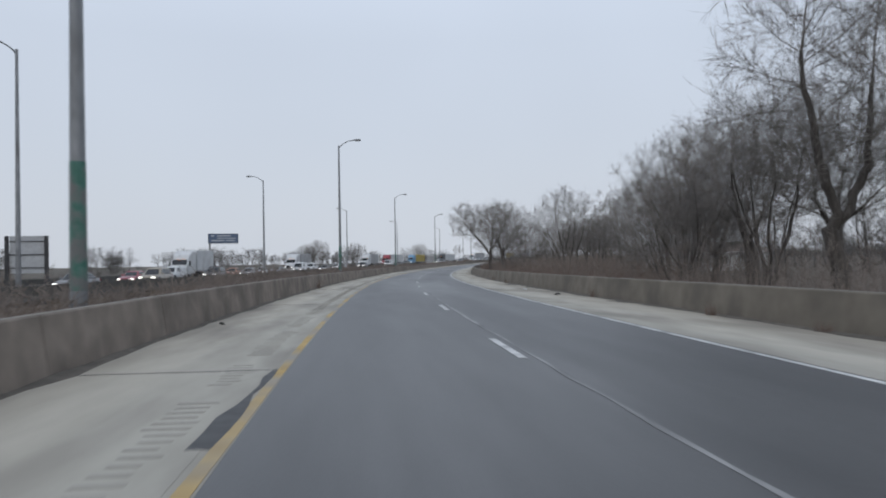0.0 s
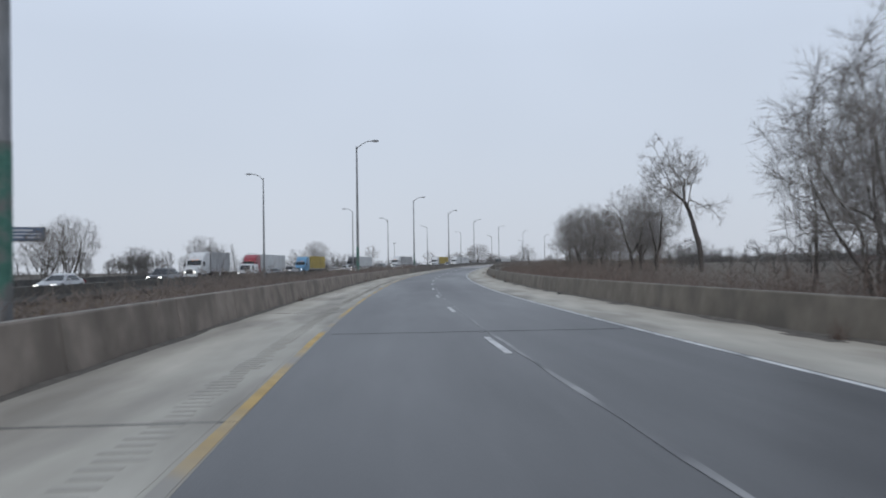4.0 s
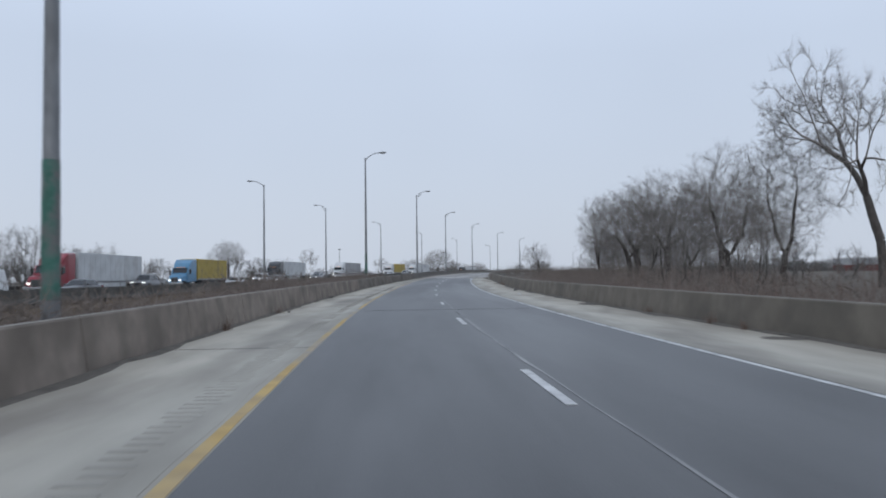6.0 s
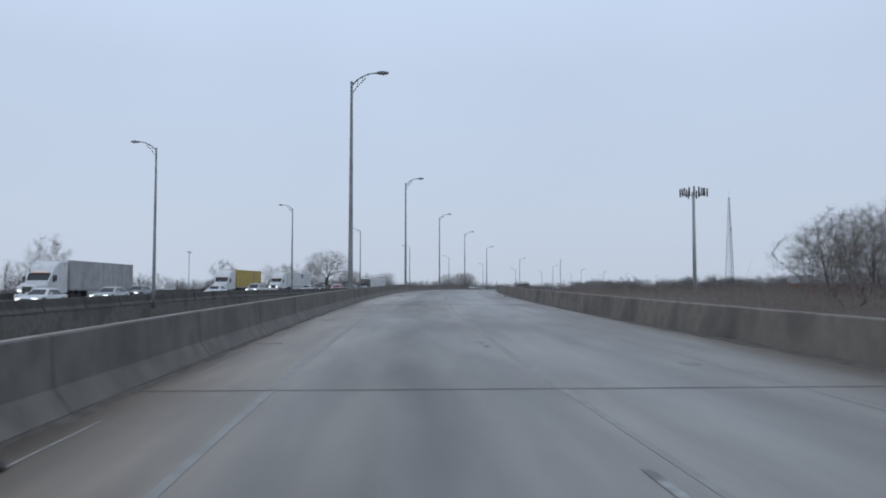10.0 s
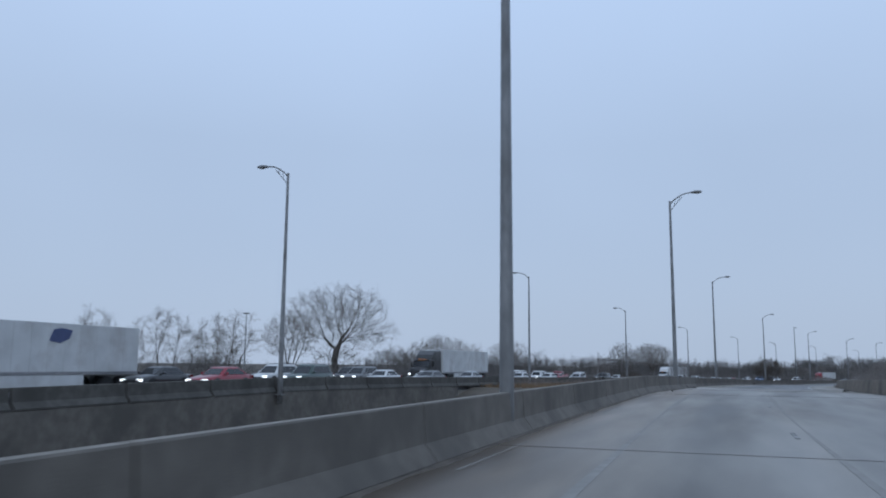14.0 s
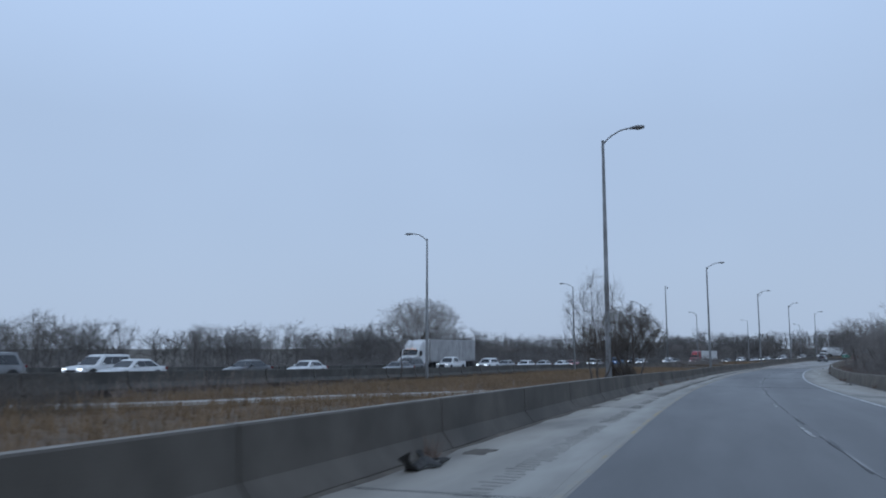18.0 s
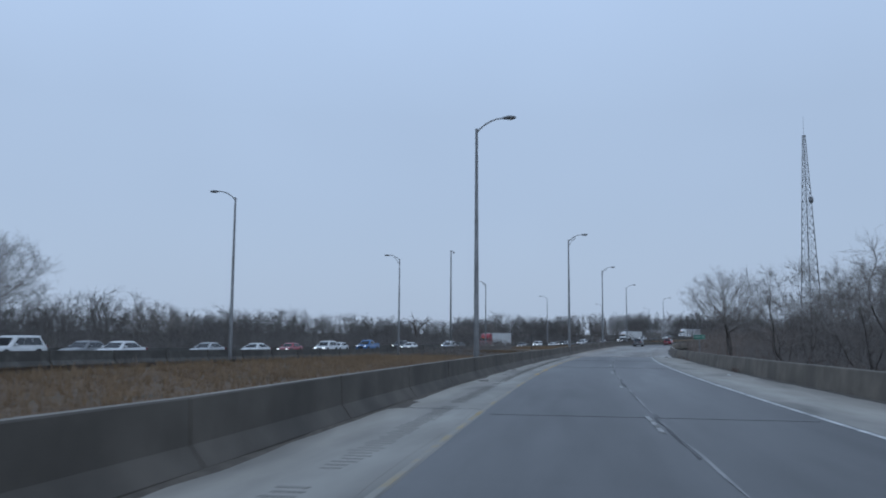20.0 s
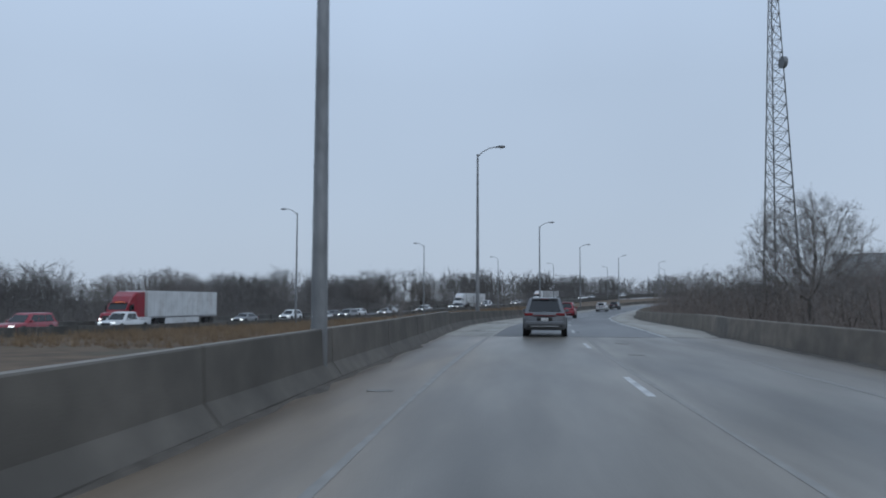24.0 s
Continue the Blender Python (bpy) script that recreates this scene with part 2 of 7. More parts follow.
M = {
    "asphalt": material("asphalt", (0.043, 0.043, 0.0435), (0.069, 0.069, 0.0695), 1.8, 0.50, bump=0.3, fine=70, stain=(0.088, 0.088, 0.0885), stain_scale=0.5, rough_low=0.38, along=True, stretch=(1, 0.12, 1), lanes=TRACKS_ASPHALT),
    "asphalt_far": material("old_asphalt", (0.09, 0.09, 0.095), (0.14, 0.14, 0.145), 1.2, 0.8, bump=0.2, fine=60),
    "shoulder": material("shoulder_concrete", (0.335, 0.316, 0.270), (0.43, 0.408, 0.352), 1.4, 0.85, bump=0.3, fine=50, stain=(0.225, 0.209, 0.18), stain_scale=0.6, stain_at=0.56, along=True, stretch=(1, 0.22, 1), lanes=TRACKS_SIDE),
    "shoulder_dirty": material("dirty_shoulder_concrete", (0.27, 0.260, 0.233), (0.37, 0.357, 0.323), 1.4, 0.85, bump=0.3, fine=50, stain=(0.15, 0.146, 0.134), stain_scale=0.7, stain_at=0.6, along=True, stretch=(1, 0.22, 1), lanes=TRACKS_SIDE),
    "deck": material("deck_concrete", (0.138, 0.125, 0.105), (0.230, 0.210, 0.180), 1.3, 0.54, bump=0.3, fine=50, stain=(0.098, 0.091, 0.080), stain_scale=0.45, rough_low=0.32, along=True, stretch=(1, 0.15, 1), lanes=TRACKS_DECK),
    "deck_patch": material("deck_repair", (0.175, 0.168, 0.153), (0.24, 0.23, 0.21), 3.0, 0.65, bump=0.2, fine=60),
    "deck_line": material("deck_seam", (0.225, 0.217, 0.20), (0.285, 0.275, 0.256), 3.0, 0.7, bump=0.2, fine=60),
    "barrier": material("barrier_concrete", (0.18, 0.150, 0.123), (0.27, 0.229, 0.191), 1.6, 0.9, bump=0.35, fine=45, stain=(0.14, 0.117, 0.096), stain_scale=0.7, stain_at=0.53, vary=0.06),
    "barrier_mid": material("barrier_stained_concrete", (0.12, 0.104, 0.088), (0.205, 0.180, 0.152), 1.6, 0.9, bump=0.35, fine=45, stain=(0.095, 0.084, 0.071), stain_scale=0.7, stain_at=0.52, vary=0.05),
    "parapet": material("parapet_concrete", (0.116, 0.107, 0.094), (0.166, 0.154, 0.136), 2.4, 0.9, bump=0.35, fine=45, stain=(0.094, 0.088, 0.079), stain_scale=0.5, stain_at=0.54, vary=0.05),
    "barrier_warm": material("barrier_tan_concrete", (0.130, 0.112, 0.088), (0.195, 0.170, 0.136), 1.3, 0.9, bump=0.3, fine=45, stain=(0.112, 0.098, 0.079), stain_scale=0.5, stain_at=0.57, vary=0.05),
    "barrier_dark": material("barrier_dark_concrete", (0.066, 0.063, 0.057), (0.100, 0.096, 0.087), 2.6, 0.9, bump=0.35, fine=45, stain=(0.057, 0.054, 0.049), stain_scale=0.5, stain_at=0.54, vary=0.06),
    "parapet_damp": material("parapet_damp_concrete", (0.090, 0.081, 0.069), (0.134, 0.121, 0.103), 1.6, 0.88, bump=0.35, fine=45, stain=(0.072, 0.065, 0.056), stain_scale=0.5, stain_at=0.53, vary=0.06),
    "barrier_wet": material("barrier_damp_concrete", (0.070, 0.062, 0.052), (0.108, 0.096, 0.081), 1.2, 0.85, bump=0.35, fine=45, stain=(0.052, 0.047, 0.040), stain_scale=0.4, stain_at=0.53, vary=0.06),
    "parapet_light": material("outer_parapet_concrete", (0.155, 0.133, 0.107), (0.214, 0.185, 0.150), 2.4, 0.9, bump=0.35, fine=45, stain=(0.100, 0.090, 0.077), stain_scale=0.5, stain_at=0.56, vary=0.06),
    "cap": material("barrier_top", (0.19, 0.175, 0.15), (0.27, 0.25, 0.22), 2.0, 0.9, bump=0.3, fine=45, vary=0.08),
    "dirt": material("gutter_dirt", (0.075, 0.066, 0.055), (0.125, 0.11, 0.092), 3.0, 0.95, bump=0.6, fine=20),
    "yellow": material("yellow_paint", (0.36, 0.245, 0.085), (0.50, 0.345, 0.12), 2.2, 0.75, bump=0.2, fine=70, stain=(0.27, 0.255, 0.225), stain_scale=0.35, stain_at=0.49),
    "yellow_worn": material("worn_yellow_paint", (0.30, 0.235, 0.12), (0.42, 0.31, 0.13), 2.2, 0.75, bump=0.2, fine=70, stain=(0.27, 0.258, 0.228), stain_scale=1.1, stain_at=0.40),
    "white": material("white_paint", (0.46, 0.46, 0.455), (0.62, 0.62, 0.61), 2.0, 0.75, bump=0.2, fine=70, stain=(0.24, 0.24, 0.24), stain_scale=1.3, stain_at=0.58),
    "white_worn": material("worn_white_paint", (0.30, 0.30, 0.295), (0.50, 0.50, 0.49), 5.0, 0.75, bump=0.2, fine=70, stain=(0.15, 0.147, 0.14), stain_scale=2.2, stain_at=0.5),
    "seam": material("filled_seam", (0.085, 0.082, 0.076), (0.15, 0.145, 0.134), 0.9, 0.8),
    "seal": material("joint_filler", (0.22, 0.22, 0.22), (0.33, 0.33, 0.325), 1.2, 0.8, bump=0.3, fine=60, stain=(0.10, 0.10, 0.104), stain_scale=0.3, stain_at=0.56),
    "smooth": material("shoulder_strip", (0.36, 0.345, 0.315), (0.45, 0.432, 0.398), 1.0, 0.85, bump=0.2, fine=50, stain=(0.27, 0.26, 0.24), stain_scale=0.5),
    "tar": material("tar_joint", (0.04, 0.04, 0.041), (0.075, 0.075, 0.076), 4.0, 0.7),
    "groove": material("rumble_groove", (0.235, 0.224, 0.198), (0.35, 0.334, 0.295), 0.3, 0.9),
    "groove_dark": material("dirty_rumble_groove", (0.15, 0.145, 0.132), (0.25, 0.24, 0.22), 0.35, 0.9),
    "grass": material("dry_grass", (0.080, 0.056, 0.034), (0.145, 0.101, 0.062), 0.8, 0.95, bump=0.8, fine=14, stain=(0.085, 0.07, 0.045), stain_scale=0.25),
    "straw": material("straw_blades", (0.115, 0.077, 0.042), (0.215, 0.147, 0.083), 0.5, 0.9, island=0.3),
    "earth": material("verge_earth", (0.075, 0.064, 0.05), (0.13, 0.11, 0.085), 0.5, 0.95, bump=0.8, fine=9, stain=(0.09, 0.083, 0.058), stain_scale=0.15),
    "steel": material("galvanised_steel", (0.15, 0.155, 0.16), (0.24, 0.245, 0.25), 5.0, 0.6, metal=0.3, stain=(0.10, 0.098, 0.095), stain_scale=1.2, world_space=False, stretch=(1, 1, 0.35)),
    "green": material("weathered_green", (0.045, 0.13, 0.10), (0.07, 0.19, 0.15), 6.0, 0.7, stain=(0.14, 0.145, 0.14), stain_scale=3.0, stain_at=0.5),
    "lens": plain("lamp_glass", (0.42, 0.42, 0.40), 0.3),
    "bark": material("bark", (0.066, 0.058, 0.052), (0.115, 0.103, 0.093), 6.0, 0.95, bump=0.6, fine=30, world_space=False, stretch=(1, 1, 0.3)),
    "twig": material("twigs", (0.155, 0.141, 0.130), (0.235, 0.215, 0.198), 0.8, 0.95, vary=0.15),
    "twig_dark": material("dark_twigs", (0.075, 0.065, 0.056), (0.125, 0.108, 0.092), 0.8, 0.95),
    "twig_far": material("far_twigs", (0.098, 0.091, 0.087), (0.145, 0.136, 0.129), 0.3, 0.95, island=0.2),
    "brush": material("brush_stems", (0.14, 0.115, 0.098), (0.21, 0.173, 0.147), 0.6, 0.95, island=0.3),
    "brush_red": material("rusty_brush", (0.118, 0.084, 0.067), (0.175, 0.128, 0.103), 0.6, 0.95, island=0.3),
}

# ---- the road's line: stations every 4 m, from the bends and levels at knots 80 m apart ----
KAPPA = [-1.034, -1.103, -1.219, -1.091, -1.152, -1.116, -1.351, -1.227, -1.005, -1.269, -1.07, -1.496, -1.387, -1.6, -1.9, -2.0, -2.0, -2.0]
LEVEL = [0.081, -0.069, -0.363, -0.257, 0.239, 1.321, 2.296, 2.511, 1.243, -0.229, -1.0, -0.975, -1.7, -1.2, 0.2, 2.2, 4.0, 5.2]
POSTS_NEAR = [(15.8, -4.01), (80.2, -4.29), (144.5, -4.11), (211.3, -4.06), (281.1, -4.15), (324.4, -1.80), (374.5, -1.71), (424.4, -1.83), (472.5, -1.92), (515.1, -2.10), (566.1, -3.89), (629.7, -4.00), (694.4, -3.75), (744.2, -2.11), (790.9, -1.87), (840.1, -3.77), (896.7, -3.98), (948.5, -4.05)]
POSTS_FAR = [(42.9, -17.4), (105.4, -17.77), (169.8, -18.18), (232.9, -18.94), (300.9, -20.25), (341.4, -20.87), (395.6, -21.59), (449.1, -22.83), (497.9, -23.09), (549.8, -23.72), (600.7, -24.03), (654.9, -25.18), (709.2, -26.11), (757.9, -27.57), (813.3, -29.57), (870.3, -31.55), (926.7, -31.81), (980.5, -31.97)]
KNOTS = np.arange(-60, 1360, 80.0)
DS = 4.0
ST = np.arange(-300, 1500, DS)
_k = np.interp(ST, KNOTS, KAPPA) / 1000
TH = np.concatenate([[0], np.cumsum((_k[1:] + _k[:-1]) / 2 * DS)])
_i0 = int(300 / DS)
TH = TH - TH[_i0]
XS = np.concatenate([[0], np.cumsum(-(np.sin(TH[1:]) + np.sin(TH[:-1])) / 2 * DS)])
YS = np.concatenate([[0], np.cumsum((np.cos(TH[1:]) + np.cos(TH[:-1])) / 2 * DS)])
XS, YS = XS - XS[_i0], YS - YS[_i0]
ZS = np.interp(ST, KNOTS, LEVEL)
BRIDGES = [(320, 528), (736, 810)]


def on_bridge(s):
    return float(np.interp(s, [300, 308, 528, 536, 728, 736, 810, 818], [0, 1, 1, 0, 0, 1, 1, 0]))


def heading(s):
    return float(np.interp(s, ST, TH))


def at(s, u, z=0.0):
    """The place at station s, u metres to the right of the yellow line, z above the road."""
    t = heading(s)
    return Vector((float(np.interp(s, ST, XS)) + u * math.cos(t), float(np.interp(s, ST, YS)) + u * math.sin(t), float(np.interp(s, ST, ZS)) + z))


def stand(s, u, z=0.0, turn=0.0, lean=0.0):
    p = at(s, u, z)
    return pose(p.x, p.y, p.z, 0, lean, math.degrees(heading(s)) + turn)


def left_wall(s):
    return float(np.interp(s, [0, 262, 304, 512, 540, 570, 640, 715, 800, 830, 1300], [-3.25, -3.15, -2.06, -1.98, -2.85, -2.8, -2.65, -2.1, -2.1, -3.0, -3.2]))


def right_wall(s):
    return 10.3 - 0.65 * on_bridge(s)


def far_edge(s):
    """The near edge of the other carriageway."""
    return float(np.interp(s, [0, 310, 620, 930, 1250], [-16.5, -21.2, -25.2, -33.2, -36.0]))


def far_level(s):
    """The other carriageway's height over this one."""
    return float(np.interp(s, [0, 250, 310, 440, 500, 620, 690, 780, 850, 950, 1100], [-0.25, -0.15, -0.7, -0.7, -0.4, 0.05, -0.05, -0.75, -1.35, -0.6, 0.6]))


# ---- building blocks ----
def mesh_of(name, bm, mat=None, smooth=False):
    me = bpy.data.meshes.new(name)
    bm.to_mesh(me)
    bm.free()
    if mat:
        me.materials.append(mat)
    if smooth:
        me.shade_smooth()
    return me


def part(name, bm, mat, parent=None, label="", smooth=False, m=None):
    ob = new(name, mesh_of(name, bm, mat, smooth) if isinstance(bm, bmesh.types.BMesh) else bm)
    if parent:
        ob.parent = parent
    if m is not None:
        ob.matrix_basis = m
    if label:
        tagged(ob, label)
    return ob


def thing(name, label, category, group="", kind="", m=None):
    ob = tagged(new(name), label, category, group, kind)
    if m is not None:
        ob.matrix_basis = m
    return ob


def box(bm, x0, x1, y0, y1, z0, z1, bevel=0.0):
    r = bmesh.ops.create_cube(bm, size=1.0, matrix=Matrix.Translation(((x0 + x1) / 2, (y0 + y1) / 2, (z0 + z1) / 2)) @ Matrix.Diagonal((x1 - x0, y1 - y0, z1 - z0, 1)))
    if bevel:
        e = list({e for v in r["verts"] for e in v.link_edges})
        bmesh.ops.bevel(bm, geom=e, offset=bevel, segments=2, profile=0.5, affect="EDGES")
    return bm


def tube(bm, pts, radii, sides=8, cap=True):
    """A tapered tube along a line of points."""
    pts = [Vector(p) for p in pts]
    rings = []
    for i, p in enumerate(pts):
        d = (pts[min(i + 1, len(pts) - 1)] - pts[max(i - 1, 0)]).normalized()
        a = d.orthogonal().normalized()
        b = d.cross(a)
        r = radii[i] if isinstance(radii, (list, tuple)) else radii
        rings.append([bm.verts.new(p + (a * math.cos(2 * math.pi * k / sides) + b * math.sin(2 * math.pi * k / sides)) * r) for k in range(sides)])
    for q, w in zip(rings, rings[1:]):
        # keep the rings from twisting
        o = min(range(sides), key=lambda k: (w[k].co - q[0].co - (w[0].co - q[0].co) * 0).length)
        w[:] = w[o:] + w[:o]
        for k in range(sides):
            bm.faces.new((q[k], q[(k + 1) % sides], w[(k + 1) % sides], w[k]))
    if cap:
        bm.faces.new(rings[0][::-1])
        bm.faces.new(rings[-1])
    return bm


def disc(bm, centre, axis, r, w, sides=20):
    c, a = Vector(centre), Vector(axis).normalized()
    return tube(bm, [c - a * w / 2, c + a * w / 2], r, sides)


def loft(bm, sections, caps=True):
    """Skin over closed sections, each a list of points with the same count."""
    rows = [[bm.verts.new(p) for p in s] for s in sections]
    n = len(rows[0])
    for q, w in zip(rows, rows[1:]):
        for k in range(n):
            bm.faces.new((q[k], q[(k + 1) % n], w[(k + 1) % n], w[k]))
    if caps:
        bm.faces.new(rows[0][::-1])
        bm.faces.new(rows[-1])
    bmesh.ops.recalc_face_normals(bm, faces=bm.faces)
    return bm


def from_arrays(name, verts, faces, mat):
    me = bpy.data.meshes.new(name)
    me.from_pydata(verts.tolist() if hasattr(verts, "tolist") else verts, [], faces.tolist() if hasattr(faces, "tolist") else faces)
    me.materials.append(mat)
    return me


def ribbon(name, s0, s1, u0, u1, z, mat, label, category, step=4.0, depth=0.12, parent=None, kind="structure", uneven=0.0):
    """A slab along the road between two lines; u0, u1, z: numbers or functions of the station. Its UV map holds metres across and along."""
    f = [(q if callable(q) else (lambda s, q=q: q)) for q in (u0, u1, z)]
    n = max(2, int(round((s1 - s0) / step)) + 1)
    ss = np.linspace(s0, s1, n)
    v, fc, uv = [], [], []
    rng = random.Random(int(s0 * 7 + len(name)))
    for s in ss:
        a, b, h = f[0](s), f[1](s), f[2](s)
        if uneven:
            a, b = a + rng.uniform(-uneven, uneven), b + rng.uniform(-uneven, uneven)
        v += [at(s, a, h)[:], at(s, b, h)[:], at(s, b, h - depth)[:], at(s, a, h - depth)[:]]
        uv += [(a, s), (b, s), (b, s), (a, s)]
    for i in range(n - 1):
        k = 4 * i
        for j in range(4):
            fc.append((k + j, k + (j + 1) % 4, k + 4 + (j + 1) % 4, k + 4 + j))
    fc += [(3, 2, 1, 0), tuple(4 * (n - 1) + j for j in (0, 1, 2, 3))]
    me = from_arrays(name, np.array(v), fc, mat)
    lay = me.uv_layers.new(name="UVMap")
    idx = np.empty(len(me.loops), dtype=np.int32)
    me.loops.foreach_get("vertex_index", idx)
    lay.data.foreach_set("uv", np.array(uv, dtype=np.float32)[idx].ravel())
    ob = new(name, me)
    if parent:
        ob.parent = parent
        if label:
            tagged(ob, label)
    else:
        tagged(ob, label, category, kind=kind)
    return ob


# ---- ground: one sheet to the horizon ----
def ground_sheet():
    c = [450 * math.copysign(abs(q) ** 2.2, q) * 9 for q in np.linspace(-1, 1, 31) if abs(q) > 0.52]
    fine = np.arange(-760, 761, 16.0)
    gx = np.array(sorted([q for q in c if abq(q) > 770] + list(fine))) + 200
    gy = np.array(sorted([q for q in c if abq(q) > 770] + list(fine))) + 420
    X, Y = np.meshgrid(gx, gy)
    P = np.stack([X.ravel(), Y.ravel()], 1)
    D = (P[:, None, 0] - XS[None, ::3]) ** 2 + (P[:, None, 1] - YS[None, ::3]) ** 2
    j = D.argmin(1) * 3
    d = np.sqrt(D.min(1))
    u = (P[:, 0] - XS[j]) * np.cos(TH[j]) + (P[:, 1] - YS[j]) * np.sin(TH[j])
    low = ZS[j] - 0.75 - np.where(u < -6, 0.6 + np.interp(ST[j], [250, 320, 528, 600, 690, 780, 850, 950], [0.3, 1.2, 1.2, 0.3, 0.3, 1.0, 1.5, 0.6]) * np.clip((-u - 6) / 12, 0, 1), 0.0)
    w = np.clip((d - 90) / 400, 0, 1)
    Z = low * (1 - w) + (-2.5) * w
    nx, ny = len(gx), len(gy)
    k = np.arange(nx * ny).reshape(ny, nx)
    F = np.stack([k[:-1, :-1].ravel(), k[:-1, 1:].ravel(), k[1:, 1:].ravel(), k[1:, :-1].ravel()], 1)
    me = from_arrays("ground", np.column_stack([P, Z]), F, M["earth"])
    me.shade_smooth()
    tagged(new("ground", me), "dark brown winter earth with dead leaves and weeds", "ground", kind="structure")


abq = abs
ground_sheet()

# ---- carriageway ----
S0, S1 = -120, 1330
LANE, EDGE = 3.69, 7.05
for a, b in ((S0, 320), (528, 736), (810, S1)):
    ribbon("road", a, b, 0.12, EDGE + 0.12, 0.0, M["asphalt"], "dark grey worn asphalt lanes of a motorway", "road", depth=0.4)
    ribbon("shoulder", a, b, left_wall, 0.12, 0.003, M["shoulder" if a < 0 else "shoulder_dirty"], "pale grey dusty concrete shoulder beside the median barrier" if a < 0 else "dirty grey concrete shoulder beside the median barrier", "shoulder", depth=0.4)
    ribbon("shoulder", a, b, EDGE + 0.12, right_wall, 0.003, M["shoulder" if a < 0 else "shoulder_dirty"], "pale grey dusty concrete shoulder beside the outer barrier", "shoulder", depth=0.4)
for a, b in BRIDGES:
    ribbon("bridge_deck", a, b, left_wall, right_wall, 0.006, M["deck"], "damp grey concrete bridge deck with worn joints", "bridge deck", depth=0.9)
# the other carriageway
ribbon("far_road", S0, S1, lambda s: far_edge(s) - 14.5, lambda s: far_edge(s) - 0.3, far_level, M["asphalt_far"], "grey opposite carriageway full of queuing traffic", "road", depth=0.4)
# median strips, and the side of the other bridge
for a, b in ((S0, 318), (532, 748), (797, S1)):
    ribbon("median", a, b, lambda s: far_edge(s) + 0.3, lambda s: left_wall(s) - 0.25, lambda s: -0.3 + 0.5 * far_level(s), M["grass"], "strip of dry tan grass between the two carriageways", "median", depth=0.5)
for a, b, z0, z1 in ((316, 332, -0.7, -3.4), (516, 532, -3.4, -0.27 + 0.5 * far_level(532)), (746, 757, -0.8, -3.6), (784, 799, -3.6, -0.9)):
    ribbon("embankment", a, b, lambda s: far_edge(s) + 0.2, lambda s: left_wall(s) - 0.35, lambda s, a=a, b=b, z0=z0, z1=z1: z0 + (z1 - z0) * (s - a) / (b - a), M["earth"], "brown earth slope under the end of a bridge", "embankment", depth=0.8, step=3.0)
for a, b in BRIDGES:
    ribbon("bridge_girder", a, b, lambda s: far_edge(s) - 0.5, lambda s: far_edge(s) + 0.28, lambda s: far_level(s) - 0.02, M["parapet"], "dark concrete side of the opposite bridge", "bridge", depth=2.6)


# ---- barriers: cast segments 6 m long ----
def barrier_mesh(name, length, h, mat, plain_face=False, gap=0.012, rise=0.0):
    """A cast segment with a paler top; plain_face: an even batter in place of the kicked-out foot; None: from one to
    the other.
    """
    battered = [(-0.22, 0.0), (-0.21, 0.06), (-0.175, 0.32), (-0.10, h - 0.03), (-0.075, h), (0.075, h), (0.10, h - 0.03), (0.175, 0.32), (0.21, 0.06), (0.22, 0.0)]
    footed = [(-0.30, 0.0), (-0.30, 0.07), (-0.115, 0.32), (-0.085, h - 0.02), (-0.065, h), (0.065, h), (0.085, h - 0.02), (0.115, 0.32), (0.30, 0.07), (0.30, 0.0)]
    first, last = footed if plain_face is False else battered, battered if plain_face else footed
    mixed = [((a + c) / 2, (b + d) / 2) for (a, b), (c, d) in zip(first, last)]
    bm = bmesh.new()
    loft(bm, [[(x, y, z) for x, z in prof] for y, prof in ((-length / 2 + gap, first), (0, mixed), (length / 2 - gap, last))])
    for v in bm.verts:
        if v.co.z > 0.4:
            v.co.z += rise * (v.co.y / length + 0.5)
    # the level faces along the top take the paler cap material
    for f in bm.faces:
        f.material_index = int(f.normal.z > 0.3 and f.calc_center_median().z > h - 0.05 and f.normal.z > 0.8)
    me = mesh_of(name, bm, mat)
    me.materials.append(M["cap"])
    return me


def barrier_line(name, label, line, level, s0, s1, mesh, step=6.0, z=0.0):
    base = thing(name, label, "barrier", kind="structure")
    n = int((s1 - s0) / step)
    for i in range(n):
        s = s0 + (i + 0.5) * step
        a, b = at(s - step / 2, line(s - step / 2), level(s - step / 2)), at(s + step / 2, line(s + step / 2), level(s + step / 2))
        d = b - a
        c = (a + b) / 2
        o = new("segment", mesh)
        o.parent = base
        o.matrix_basis = Matrix.Translation(c) @ d.to_track_quat("Y", "Z").to_matrix().to_4x4()
    return base


flat = lambda s: -0.02
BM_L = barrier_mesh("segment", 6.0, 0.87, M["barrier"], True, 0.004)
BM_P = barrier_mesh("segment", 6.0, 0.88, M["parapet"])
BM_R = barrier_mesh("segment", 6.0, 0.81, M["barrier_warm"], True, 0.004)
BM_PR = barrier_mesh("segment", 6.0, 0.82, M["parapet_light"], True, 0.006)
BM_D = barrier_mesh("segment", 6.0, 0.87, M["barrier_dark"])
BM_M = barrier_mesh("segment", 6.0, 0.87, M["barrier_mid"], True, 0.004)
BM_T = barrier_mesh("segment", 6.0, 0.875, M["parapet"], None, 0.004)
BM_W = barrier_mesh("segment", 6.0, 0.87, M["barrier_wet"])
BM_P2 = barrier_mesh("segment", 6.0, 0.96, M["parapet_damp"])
barrier_line("median_barrier", "stained brown concrete median barrier before the bridge", left_wall, flat, 264, 318, BM_M)
